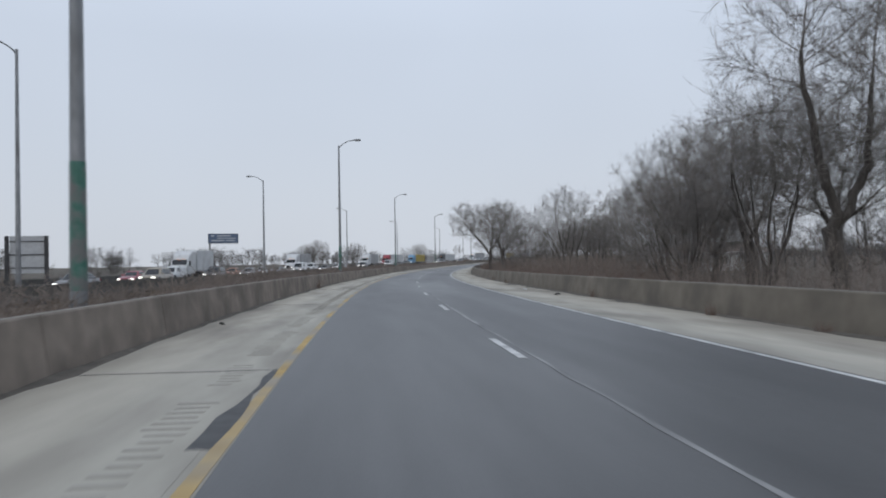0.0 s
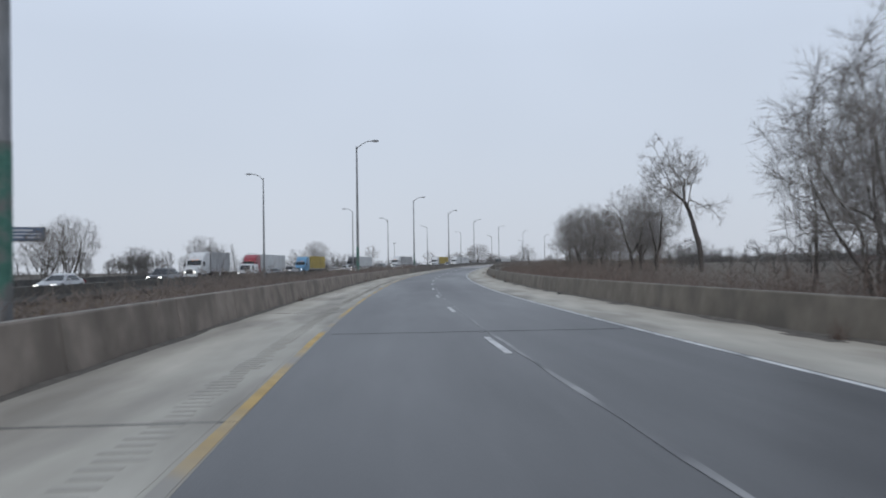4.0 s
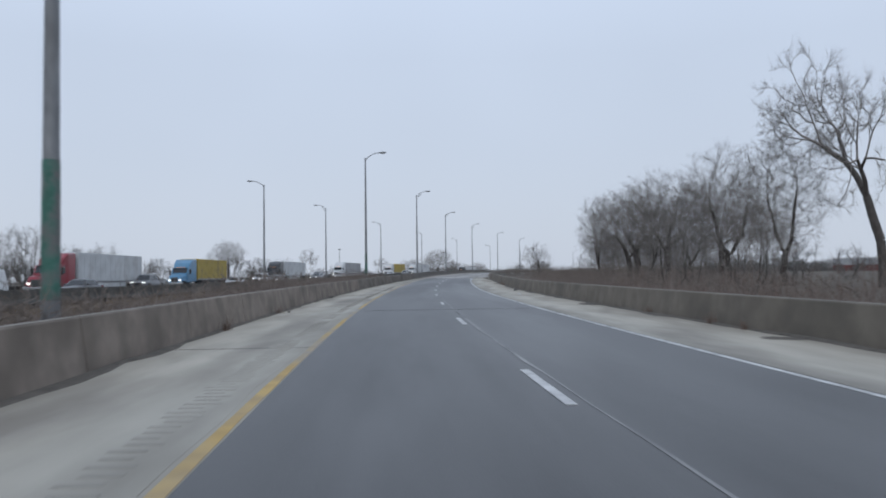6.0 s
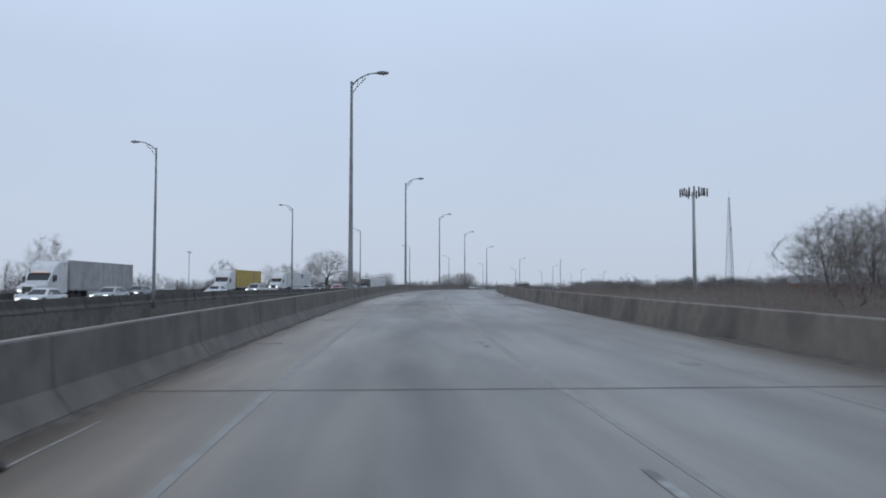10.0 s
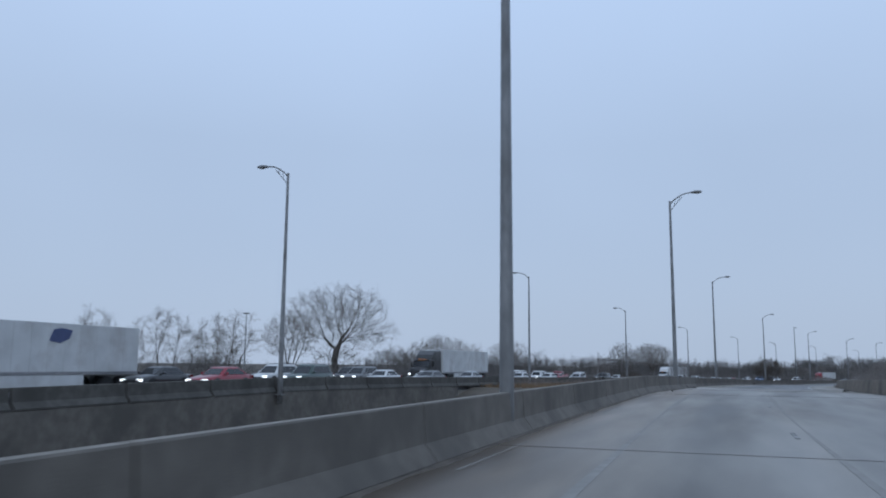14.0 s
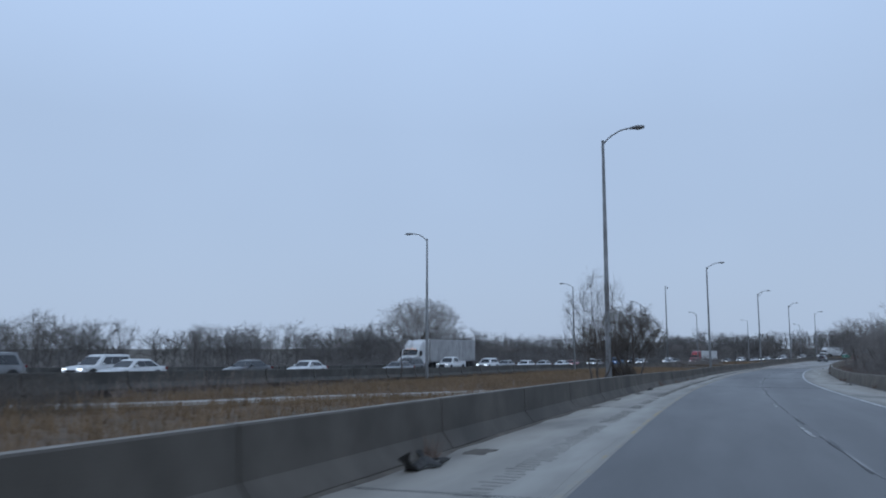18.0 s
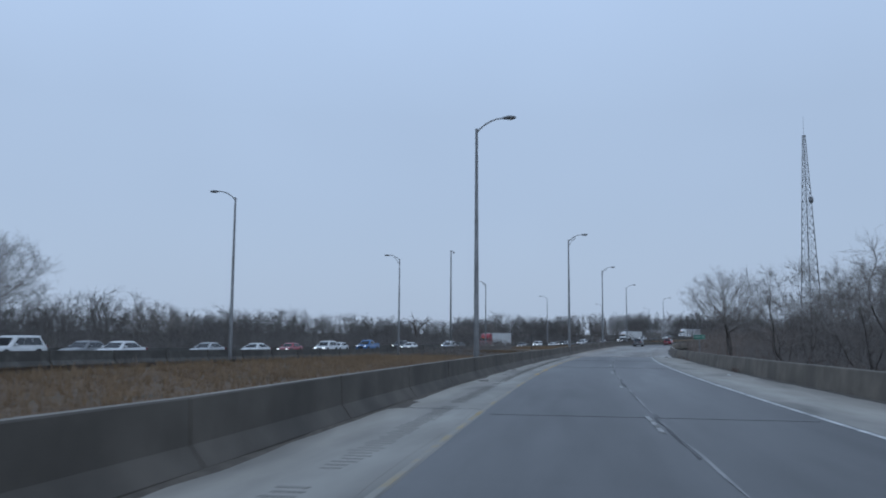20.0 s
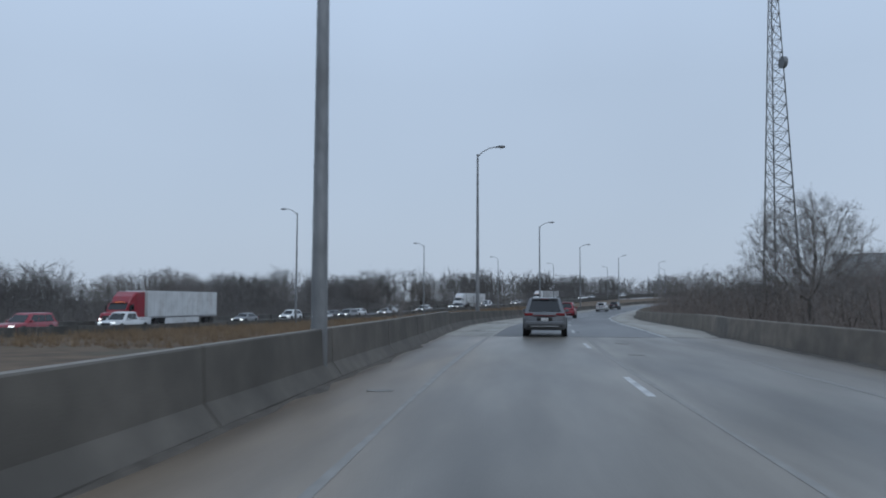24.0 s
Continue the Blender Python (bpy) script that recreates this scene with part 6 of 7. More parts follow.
plant("mid_tall", 583.7, -24.0, 0.0, 4.8, 15)
plant("mid", 586.5, -24.4, 0.0, 4.4, 99)
plant("vase", 600.9, -24.9, -0.2, 7.2, 130, label="bare tree with rising branches in the median by the far barrier", wide=0.85)
plant("mid_tall", 602.6, -24.6, -0.2, 5.4, 40)
for s, u, h in ((601.5, -22.6, 2.3), (603.2, -23.0, 1.9), (599.4, -22.4, 1.8)):
    plant("leafy", s, u, -0.25, h, s * 31 % 360, label="dense dark shrub in the median by the far barrier", wide=1.5)
for s, u, h, turn in ((874, -52, 7.6, 40), (881, -54, 7.2, 160), (868, -56, 6.6, 250), (948, -54, 7.8, 90), (975, -52, 7.2, 10), (985, -56, 7.6, 200)):
    plant("domed", s, u, far_level(s) - 0.2, h, turn, wide=1.1)
plant("spread", 703.7, -51.0, 0.0, 11.5, 33, wide=1.25)
plant("spread", 715.0, -56.0, 0.0, 12.0, 80, wide=1.2)
plant("dead", 825.8, -51.1, -0.8, 8.8, 240, label="dead tree with a few crooked bare branches")
for i in range(12):
    s = rt.uniform(485, 640)
    plant(rt.choice(("mid", "mid_wide", "mid_tall", "mid_wide")), s, far_edge(s) - rt.uniform(20, 34), 0.0, rt.uniform(4.6, 6.6), rt.uniform(0, 360))
for i in range(26):
    s = rt.uniform(640, 1020)
    plant(rt.choice(("mid", "mid_wide", "mid_tall", "mid_wide")), s, far_edge(s) - rt.uniform(20, 40), far_level(s), rt.uniform(4.4, 6.4), rt.uniform(0, 360))
# trees in the median
plant("leafy", 646.5, -5.6, -0.3, 6.0, 40, label="dark multi-stemmed tree with a few brown leaves behind the median barrier", wide=1.25)
for s, u, h in ((645.4, -5.2, 1.5), (647.6, -5.9, 1.7), (646.6, -6.6, 1.6)):
    plant("leafy", s, u, -0.3, h, s * 53 % 360, label="small dark shoots at the foot of a leafless median tree", wide=0.9)
plant("slim", 624.3, -3.7, -0.3, 5.8, 120, wide=0.85, label="slender bare grey tree standing close behind the median barrier")
plant("mid_tall", 648.0, -24.4, -0.2, 4.6, 10)
for s, u, h in ((806, -24, 3.4), (808, -26, 3.6), (804, -25.5, 3.2), (801, -26.5, 3.0), (809.5, -23.5, 3.0), (803, -23.5, 2.6)):
    plant("mid_wide", s, u, -2.2, h, s * 7, label="dark leafless shrub at the edge of the gap between the bridges")
plant("mid", 755.5, -18.6, -1.2, 3.2, 120, label="small dark shrub in the dry median grass")
for s, u, h in ((845, -12, 3.5), (858, -14, 4), (905, -16, 4.5), (935, -18, 5), (941, -16, 5.5), (760, -22, 2.2)):
    plant("mid", s, u, -1.0, h, rt.uniform(0, 360))
# beside the outer barrier, before the second bridge
for s, u, h in ((664, 18, 7.0), (671, 15.5, 6.2), (677, 18.5, 7.2), (684, 16, 6.6), (690, 20, 7.4), (697, 17, 6.6), (703, 21, 7.4), (709, 17.5, 6.0), (716, 22, 6.6)):
    plant("round" if s % 2 else "mid_wide", s, u, -0.7, h, s * 13 % 360, wide=1.15)
# beside the outer barrier, last stretch
for s, u, h in ((814, 17.5, 3.9), (818, 20, 4.0), (812, 21, 4.2), (824, 18, 3.7), (828, 23, 4.4), (836, 17, 4.6), (842, 21, 5.0), (850, 18, 4.8), (862, 16, 5.0), (872, 18, 5.4), (884, 15.5, 5.2), (893, 18, 5.6), (806, 22, 5.0), (802, 19.5, 4.4)):
    plant("round" if s % 3 == 0 else "mid_wide", s, u, -0.7, h * 1.15, s * 11 % 360, wide=1.15)
for s, u, h in ((797, 30.5, 6.2), (801, 34, 6.6), (792, 29, 5.6), (806, 33, 6.4), (788, 27.5, 5.4), (811, 36, 6.4)):
    plant("mid_tall", s, u, -0.9, h, s * 29 % 360, label="thin upright sapling among the brush", wide=1.1)
plant("domed", 832.3, 19.0, -0.6, 9.2, 0, label="bare tree with a dense domed crown behind the bridge parapet", wide=0.98)
plant("spread", 838.0, 35.2, -0.6, 9.0, 140)
plant("spread", 724.5, 13.4, -0.6, 8.6, 60, label="dark bare tree close behind the outer barrier")
for i in range(22):
    s = rt.uniform(640, 712)
    plant(rt.choice(("mid", "mid_wide", "mid_tall", "mid")), s, rt.uniform(15, 34), -0.6, rt.uniform(5.8, 8.0), rt.uniform(0, 360))
for s, u, h in ((868, 34, 7.0), (880, 42, 7.6), (893, 37, 7.2), (905, 47, 8.2), (918, 40, 7.6), (930, 52, 8.6), (944, 45, 8.0), (956, 57, 8.8), (858, 28, 6.4), (848, 26, 6.2), (840, 24, 6.4)):
    plant("mid_wide" if s % 2 else "mid", s, u, -0.8, h, s * 17 % 360, wide=1.2)
for i in range(16):
    s = rt.uniform(835, 960)
    plant(rt.choice(("mid", "mid_tall", "mid")), s, rt.uniform(15, 40), -0.6, rt.uniform(4.2, 6.0), rt.uniform(0, 360))


# ---- woods and brush ----
def clump_meshes(seed, twig, dome, points):
    """Four groups of a few bare trees each, to make up woods."""
    out = []
    for c in range(4):
        rg = np.random.RandomState(seed + c)
        sets = [[] for _ in range(5)]
        for k in range(4):
            dm = dome * rg.uniform(0.85, 1.2)
            p0, p1, ra, rb, tip = tree_skeleton(seed * 10 + 4 * c + k, 8.0 * rg.uniform(0.75, 1.1), [(0, 0, 0.55, dm, dm, 0.45)], stems=1 + (c + k) % 3, clear=0.1, flare=0.16, points=points, r0=0.15, tip=twig, step=0.075)
            a, b, r = twig_fans(rg, p0, p1, ra, 0.1, 6, 1.4, twig * 0.85, 2)
            o = np.array([rg.uniform(-2.5, 2.5), (k - 1.5) * 3.6 + rg.uniform(-1, 1), 0])
            one = np.ones(len(a), bool)
            for q, x in zip(sets, ((p0 + o, a + o), (p1 + o, b + o), (ra, r), (rb, r), (ra < 0.045, one))):
                q.append(np.concatenate(x))
        out.append(sets)
    return [[np.concatenate(q) for q in sets] for sets in out]


CLUMPS = clump_meshes(50, 0.015, 0.36, 90)


def woods(name, label, n, where, h0, h1, seed, mat="twig_far"):
    """A wood of bare trees in groups; where(rng) gives station, offset and level."""
    rng = random.Random(seed)
    base = tagged(new(name), label, "woods", kind="stuff")
    meshes = [rods_mesh("clump", *q, M[mat]) for q in CLUMPS] if mat not in CLUMP_MESH else CLUMP_MESH[mat]
    CLUMP_MESH[mat] = meshes
    for i in range(max(3, round(n / 3.4))):
        s, u, z = where(rng)
        k = rng.uniform(h0, h1) / 7.0
        z -= 0.9 * k
        w = k * rng.uniform(0.95, 1.3)
        o = new("clump", meshes[rng.randrange(4)])
        o.parent = base
        o.matrix_basis = stand(s, u, z, rng.choice((0, 180)) + rng.uniform(-18, 18)) @ Matrix.Diagonal((w, w, k, 1))


CLUMP_MESH = {}


def brush(name, label, n, where, h0, h1, seed, mat="brush", twigs=4, r=0.012):
    """A thicket of upright stems with side shoots."""
    rg = np.random.RandomState(seed)
    rng = random.Random(seed)
    base = np.array([at(*where(rng))[:] for _ in range(n)])
    x, y = base[:, 0], base[:, 1]
    wave = 0.5 + 0.22 * np.sin(x * 0.21 + y * 0.13 + seed) + 0.16 * np.sin(y * 0.37 - x * 0.29 + 2 * seed) + 0.12 * np.sin(x * 0.83 + y * 0.71)
    h = (h0 + (h1 * 1.25 - h0) * np.clip(wave, 0, 1)) * rg.uniform(0.6, 1.0, n)
    tip = base + np.stack([rg.normal(0, 0.16, n) * h, rg.normal(0, 0.16, n) * h, h], 1)
    P0, P1, R0, R1 = [base - np.array([0, 0, 0.3])], [tip], [np.full(n, r * 1.6)], [np.full(n, r * 0.5)]
    for k in range(twigs):
        f = rg.uniform(0.15, 0.9, n)[:, None]
        q = base + (tip - base) * f
        w = np.stack([rg.normal(0, 0.3, n), rg.normal(0, 0.3, n), rg.uniform(0.15, 0.6, n)], 1) * (h[:, None] * 0.55)
        P0.append(q)
        P1.append(q + w)
        R0.append(np.full(n, r))
        R1.append(np.full(n, r * 0.5))
    me = quick_mesh(name, M[mat], *spike_arrays(np.concatenate(P0), np.concatenate(P1), np.concatenate(R0)))
    return tagged(new(name, me), label, "brush", kind="stuff")


uni = lambda a, b, c, d, z: (lambda g: (g.uniform(a, b), g.uniform(c, d), z))
far_side = lambda a, b, c, d, z: (lambda g: (lambda s: (s, far_edge(s) - g.uniform(c, d), far_level(s) + z))(g.uniform(a, b)))
brush("thicket", "dense brown leafless thicket behind the outer barrier", 6120, uni(-10, 130, 12.5, 30, G), 1.6, 3.6, 1, r=0.008)
brush("thicket", "dense brown leafless thicket behind the outer barrier", 6800, uni(130, 318, 12.0, 28, G), 1.0, 3.0, 12, r=0.008)
brush("thicket", "rusty brown undergrowth behind the outer barrier", 5100, uni(30, 240, 11.4, 18, G), 1.2, 2.6, 2, "brush_red", r=0.008)
brush("thicket", "brown leafless brush on the rising verge", 3200, uni(74, 138, 19, 34, G), 1.4, 2.9, 15, r=0.008)
brush("thicket", "dense dark thicket under the trees", 6120, uni(282, 385, 18, 46, G - 0.8), 1.8, 3.6, 13, r=0.0099)
brush("thicket", "dense brown leafless thicket below the bridge", 7140, uni(380, 560, 22, 60, -2.0), 1.5, 3.4, 3, r=0.0124)
brush("thicket", "dark leafless thicket behind the outer barrier", 7140, uni(545, 740, 12, 30, -0.7), 1.5, 4.2, 4, "twig", r=0.0087)
brush("thicket", "rusty brown undergrowth behind the outer barrier", 2550, uni(560, 735, 11.4, 15, -0.7), 0.8, 1.7, 5, "brush_red", r=0.008)
brush("thicket", "dense brown thicket beside the bridge", 10500, uni(735, 1000, 12, 34, -0.9), 1.9, 4.6, 6, "brush", r=0.009)
brush("thicket", "low leafless brush beyond the opposite carriageway", 6120, far_side(-40, 500, 16.5, 26, -0.3), 0.8, 2.2, 7, "twig_far", r=0.0149)
brush("thicket", "leafless brush beyond the opposite carriageway", 6200, far_side(480, 690, 16.5, 26, -0.2), 1.0, 2.7, 8, "twig_far", r=0.0174)
brush("thicket", "leafless brush beyond the opposite carriageway", 10200, far_side(690, 1150, 16.5, 26, -0.2), 1.8, 4.6, 38, "twig_far", r=0.0174)
brush("thicket", "low leafless brush along the bend ahead", 4200, far_side(1080, 1330, 16.5, 60, -0.2), 2.0, 5.0, 39, "twig_far", r=0.03)
brush("thicket", "low leafless brush inside the bend ahead", 4200, uni(980, 1330, 13, 50, -0.5), 1.6, 4.2, 40, "twig_far", r=0.03)
brush("thicket", "dark leafless shrubs on the slope between the bridges", 1530, lambda g: (lambda s: (s, g.uniform(far_edge(s) + 0.6, far_edge(s) + 8.0), -3.0 + 2.2 * (s - 784) / 26))(g.uniform(784, 810)), 1.0, 2.6, 14, "twig", r=0.0099)
brush("thicket", "tall thin brush in front of the warehouse", 3000, uni(778, 832, 24, 40, -0.9), 3.4, 5.4, 18, "brush", r=0.012)
brush("thicket", "dark leafless scrub in the hollow between the carriageways", 1360, lambda g: (g.uniform(742, 768), g.uniform(-23, -6), -1.6), 0.8, 1.9, 16, "twig_dark", r=0.0087)
brush("median_weeds", "dense brown weeds along the back of the median barrier", 15000, lambda g: (lambda s: (s, left_wall(s) - g.uniform(0.3, 3.2), -0.25))(g.uniform(-20, 292)), 1.15, 1.65, 9, r=0.012)
brush("thicket", "dark leafless scrub round a tree in the median", 1500, lambda g: (g.uniform(594, 609), g.uniform(-24.0, -17.5), -0.25), 0.7, 2.0, 17, "twig_dark", r=0.008)
brush("median_weeds", "dark weeds below the far barrier", 1700, lambda g: (lambda s: (s, far_edge(s) + g.uniform(0.4, 4.6), -0.3 + 0.5 * far_level(s)))(g.uniform(540, 640)), 0.4, 1.3, 10, r=0.009)
brush("median_weeds", "dark weeds below the far barrier", 1900, lambda g: (lambda s: (s, far_edge(s) + g.uniform(0.4, 2.2), -0.3 + 0.5 * far_level(s)))(g.uniform(640, 1050)), 0.3, 0.9, 11, r=0.009)
woods("woods", "bare grey winter woods on the outer side", 30, uni(-20, 130, 34, 80, G), 8, 13, 21)
woods("woods", "bare grey winter woods on the outer side", 20, uni(130, 330, 50, 100, G), 7, 10, 22)
woods("woods", "low bare woods beyond the bridge", 100, uni(330, 620, 60, 150, -2.0), 4, 7, 23)
woods("woods", "bare winter woods behind the thicket", 130, uni(560, 1000, 30, 90, -1.0), 5.5, 8.0, 24)
woods("woods", "bare winter trees close behind the bridge parapet", 60, uni(840, 970, 17, 46, -0.9), 4.6, 6.4, 29)
woods("woods", "bare grey woods beyond the opposite carriageway", 150, far_side(-60, 470, 60, 190, -0.5), 7, 11.5, 25)
woods("woods", "bare grey-brown woods beyond the opposite carriageway", 24, far_side(480, 610, 26, 85, -0.3), 3.6, 5.4, 26)
woods("woods", "low bare woods beyond the opposite carriageway", 28, far_side(610, 700, 24, 85, -0.3), 3.6, 5.6, 32)
woods("woods", "bare grey-brown woods beyond the opposite carriageway", 190, far_side(700, 1020, 28, 85, -0.3), 7.0, 9.6, 33)
woods("woods", "bare grey woods farther back beyond the opposite carriageway", 110, far_side(650, 1040, 85, 150, -0.5), 9.5, 13, 30)
woods("woods", "hazy bare woods along the bend ahead", 180, far_side(980, 1330, 24, 120, 0.0), 10, 14, 27)
woods("woods", "hazy bare woods inside the bend ahead", 90, uni(960, 1330, 20, 90, -0.5), 6.5, 9.5, 28)


def horizon_woods(n, seed):
    """A ring of joined bare trees far off."""
    rng = random.Random(seed)
    p0, p1, ra, rb, tip = (np.array(q) for q in zip(*grow(random.Random(seed), 9.0, r0=0.5, twig=0.12, spread=1.0, clear=0.05, stems=4)))
    sets = [[] for _ in range(5)]
    for i in range(n):
        t, r = rng.uniform(0, 6.283), rng.uniform(720, 1000)
        c = np.array([200 + r * math.cos(t), 420 + r * math.sin(t), -3.0])
        a = rng.uniform(0, 6.283)
        k = rng.uniform(0.6, 1.15)
        m = np.array([[math.cos(a) * 1.8, -math.sin(a) * 1.8, 0], [math.sin(a) * 1.8, math.cos(a) * 1.8, 0], [0, 0, 1]]) * k
        for q, x in zip(sets, (p0 @ m.T + c, p1 @ m.T + c, ra, rb, tip)):
            q.append(x)
    me = rods_mesh("far_woods", *(np.concatenate(q) for q in sets), M["twig_far"])
    tagged(new("far_woods", me), "thin line of bare woods along the horizon", "woods", kind="stuff")


woods("woods", "low bare woods far beyond the opposite carriageway", 40, far_side(470, 650, 85, 150, -0.5), 5.0, 7.0, 34)
horizon_woods(240, 31)


def tufts(name, label, n, where, seed):
    rg = np.random.RandomState(seed)
    rng = random.Random(seed)
    base = np.repeat(np.array([at(*where(rng))[:] for _ in range(n)]), 5, 0)
    m = len(base)
    base = base + np.stack([rg.normal(0, 0.09, m), rg.normal(0, 0.09, m), np.zeros(m)], 1)
    h = rg.uniform(0.2, 0.62, m)
    tip = base + np.stack([rg.normal(0, 0.12, m), rg.normal(0, 0.12, m), h], 1)
    me = quick_mesh(name, M["straw"], *spike_arrays(base, tip, np.full(m, 0.014)))
    return tagged(new(name, me), label, "grass", kind="stuff")


def mid_strip(a, b):
    def f(g):
        s = g.uniform(a, b)
        lo, hi = far_edge(s) + 0.5, left_wall(s) - 0.4
        u = g.uniform(lo, hi)
        if 601 < s < 642 and -0.9 < u - drain_u(s) < 2.6:
            u = drain_u(s) + 2.6 if drain_u(s) + 3.2 < hi else lo
        return s, u, -0.3 + 0.5 * far_level(s)
    return f


tufts("dry_grass", "dry tan grass tufts in the median", 15000, mid_strip(533, 748), 41)
tufts("dry_grass", "dry tan grass tufts in the median", 15000, mid_strip(812, 1000), 42)
tufts("dry_grass", "sparse dry grass tufts in the median", 4000, mid_strip(-20, 318), 43)

# ---- things that stand by the road ----
def bars(base, x0, x1, y, rows, mat, name="letter_bar"):
    """Unreadable writing: plain bars."""
    for z0, z1, cuts in rows:
        for a, b in cuts:
            bm = bmesh.new()
            box(bm, x0 + (x1 - x0) * a, x0 + (x1 - x0) * b, y - 0.03, y, z0, z1)
            part(name, bm, mat, base)


def billboard():
    p = at(399.3, -186.2)
    base = thing("billboard", "blue-grey roadside billboard with pale unreadable lines on a single post", "billboard", m=pose(p.x, p.y, -2.0, 0, 0, 13))
    bm = bmesh.new()
    tube(bm, [(-7.5, 0.3, 0), (-7.5, 0.3, 17)], 0.5, 12)
    part("post", bm, M["steel"], base, smooth=True)
    bm = bmesh.new()
    box(bm, -8.5, 8.5, -0.3, 0.5, 16, 21.6, 0.05)
    part("frame", bm, VM["steel"], base)
    bm = bmesh.new()
    box(bm, -8.3, 8.3, -0.36, -0.3, 16.3, 21.4)
    part("face", bm, plain("billboard_blue", (0.10, 0.14, 0.22), 0.6), base, "faded blue poster face")
    bars(base, -8.3, 8.3, -0.36, ((19.9, 20.7, ((0.08, 0.2), (0.3, 0.75))), (18.6, 19.2, ((0.3, 0.92),)), (17.2, 17.9, ((0.1, 0.55), (0.6, 0.9)))), plain("poster_white", (0.45, 0.47, 0.5), 0.6))
    bm = bmesh.new()
    box(bm, -8.4, 8.4, -1.2, -0.3, 15.6, 15.75)
    part("catwalk", bm, VM["steel"], base)


billboard()


def sign_back():
    """A big sign seen from behind on two dark posts."""
    base = thing("road_sign", "back of a large pale road sign on two dark posts", "road sign", m=stand(73, -31.8, -0.3, 6))
    for x in (-1.7, 1.7):
        bm = bmesh.new()
        box(bm, x - 0.16, x + 0.16, -0.12, 0.12, 0, 4.9, 0.02)
        part("post", bm, VM["steel"], base)
    bm = bmesh.new()
    box(bm, -1.5, 1.5, 0.13, 0.19, 1.5, 4.9, 0.01)
    part("panel", bm, plain("sign_aluminium", (0.42, 0.43, 0.44), 0.5, 0.2), base, "pale grey aluminium back")
    for z in (2.0, 3.2, 4.4):
        bm = bmesh.new()
        box(bm, -1.6, 1.6, 0.05, 0.13, z - 0.04, z + 0.04)
        part("rail", bm, VM["steel"], base)


sign_back()


def text_mesh(words, size, mat, name):
    cu = bpy.data.curves.new(name, "FONT")
    cu.body, cu.size, cu.extrude, cu.align_x, cu.align_y = words, size, 0.004, "CENTER", "CENTER"
    ob = bpy.data.objects.new(name, cu)
    me = bpy.data.meshes.new_from_object(ob)
    bpy.data.objects.remove(ob)
    me.materials.clear()
    me.materials.append(mat)
    return me


def street_sign():
    green, white = plain("sign_green", (0.02, 0.17, 0.11), 0.45), plain("sign_white", (0.6, 0.62, 0.62), 0.5)
    base = thing("street_sign", "green street name sign with white letters behind the parapet", "street sign", m=stand(739.2, 12.05, -0.6, 0))
    bm = bmesh.new()
    box(bm, -0.05, 0.05, -0.04, 0.04, 0, 3.0, 0.008)
    part("post", bm, M["steel"], base)
    bm = bmesh.new()
    box(bm, -0.59, 0.59, -0.075, -0.045, 2.5, 3.0, 0.01)
    panel = part("panel", bm, green, base, "green reflective panel")
    for b in ((-0.57, 0.57, 2.52, 2.54), (-0.57, 0.57, 2.96, 2.98), (-0.57, -0.55, 2.52, 2.98), (0.55, 0.57, 2.52, 2.98)):
        bm = bmesh.new()
        box(bm, b[0], b[1], -0.081, -0.074, b[2], b[3])
        part("border", bm, white, panel)
    o = part("lettering", text_mesh("103rd St", 0.29, white, "lettering"), None, panel, "white letters", m=pose(0, -0.08, 2.74, 90, 0, 0))


street_sign()


def lattice_tower(h=68.0, w=6.8):
    p = at(935.0, 34.4)
    base = thing("lattice_tower", "tall grey steel lattice radio tower with a drum aerial", "radio tower", m=pose(p.x, p.y, -1.5, 0, 0, 20))
    legs = [(math.cos(a), math.sin(a)) for a in (0.2, 0.2 + 2.094, 0.2 + 4.189)]
    half = lambda z: w / 2 * (1 - 0.86 * z / h) * 1.15
    for c, q in legs:
        bm = bmesh.new()
        tube(bm, [(c * half(z), q * half(z), z) for z in np.linspace(0, h, 6)], [0.17, 0.16, 0.14, 0.12, 0.1, 0.08], 6)
        part("leg", bm, M["steel"], base, smooth=True)
    n = 26
    for i in range(n):
        z0, z1 = h * (i / n) ** 0.92, h * ((i + 1) / n) ** 0.92
        for k in range(3):
            (c0, q0), (c1, q1) = legs[k], legs[(k + 1) % 3]
            a = (c0 * half(z0), q0 * half(z0), z0)
            b = (c1 * half(z1), q1 * half(z1), z1)
            c = (c1 * half(z0), q1 * half(z0), z0)
            d = (c0 * half(z1), q0 * half(z1), z1)
            for name, e, f in (("brace", a, b), ("brace", c, d), ("strut", d, b)):
                bm = bmesh.new()
                tube(bm, [e, f], 0.055, 4)
                part(name, bm, M["steel"], base)
    bm = bmesh.new()
    disc(bm, (-0.9, -1.5, 46.3), (0.5, -0.85, 0.0), 1.1, 0.7, 18)
    part("drum_aerial", bm, plain("drum_grey", (0.2, 0.21, 0.22), 0.5), base, "grey drum aerial")
    bm = bmesh.new()
    tube(bm, [(0, 0, h - 1), (0, 0, h + 6)], 0.05, 6)
    part("whip_aerial", bm, M["steel"], base)
    for z in (h * 0.9, h * 0.78):
        bm = bmesh.new()
        box(bm, -0.9, 0.9, -0.08, 0.08, z, z + 0.12)
        part("cross_arm", bm, M["steel"], base)


lattice_tower()


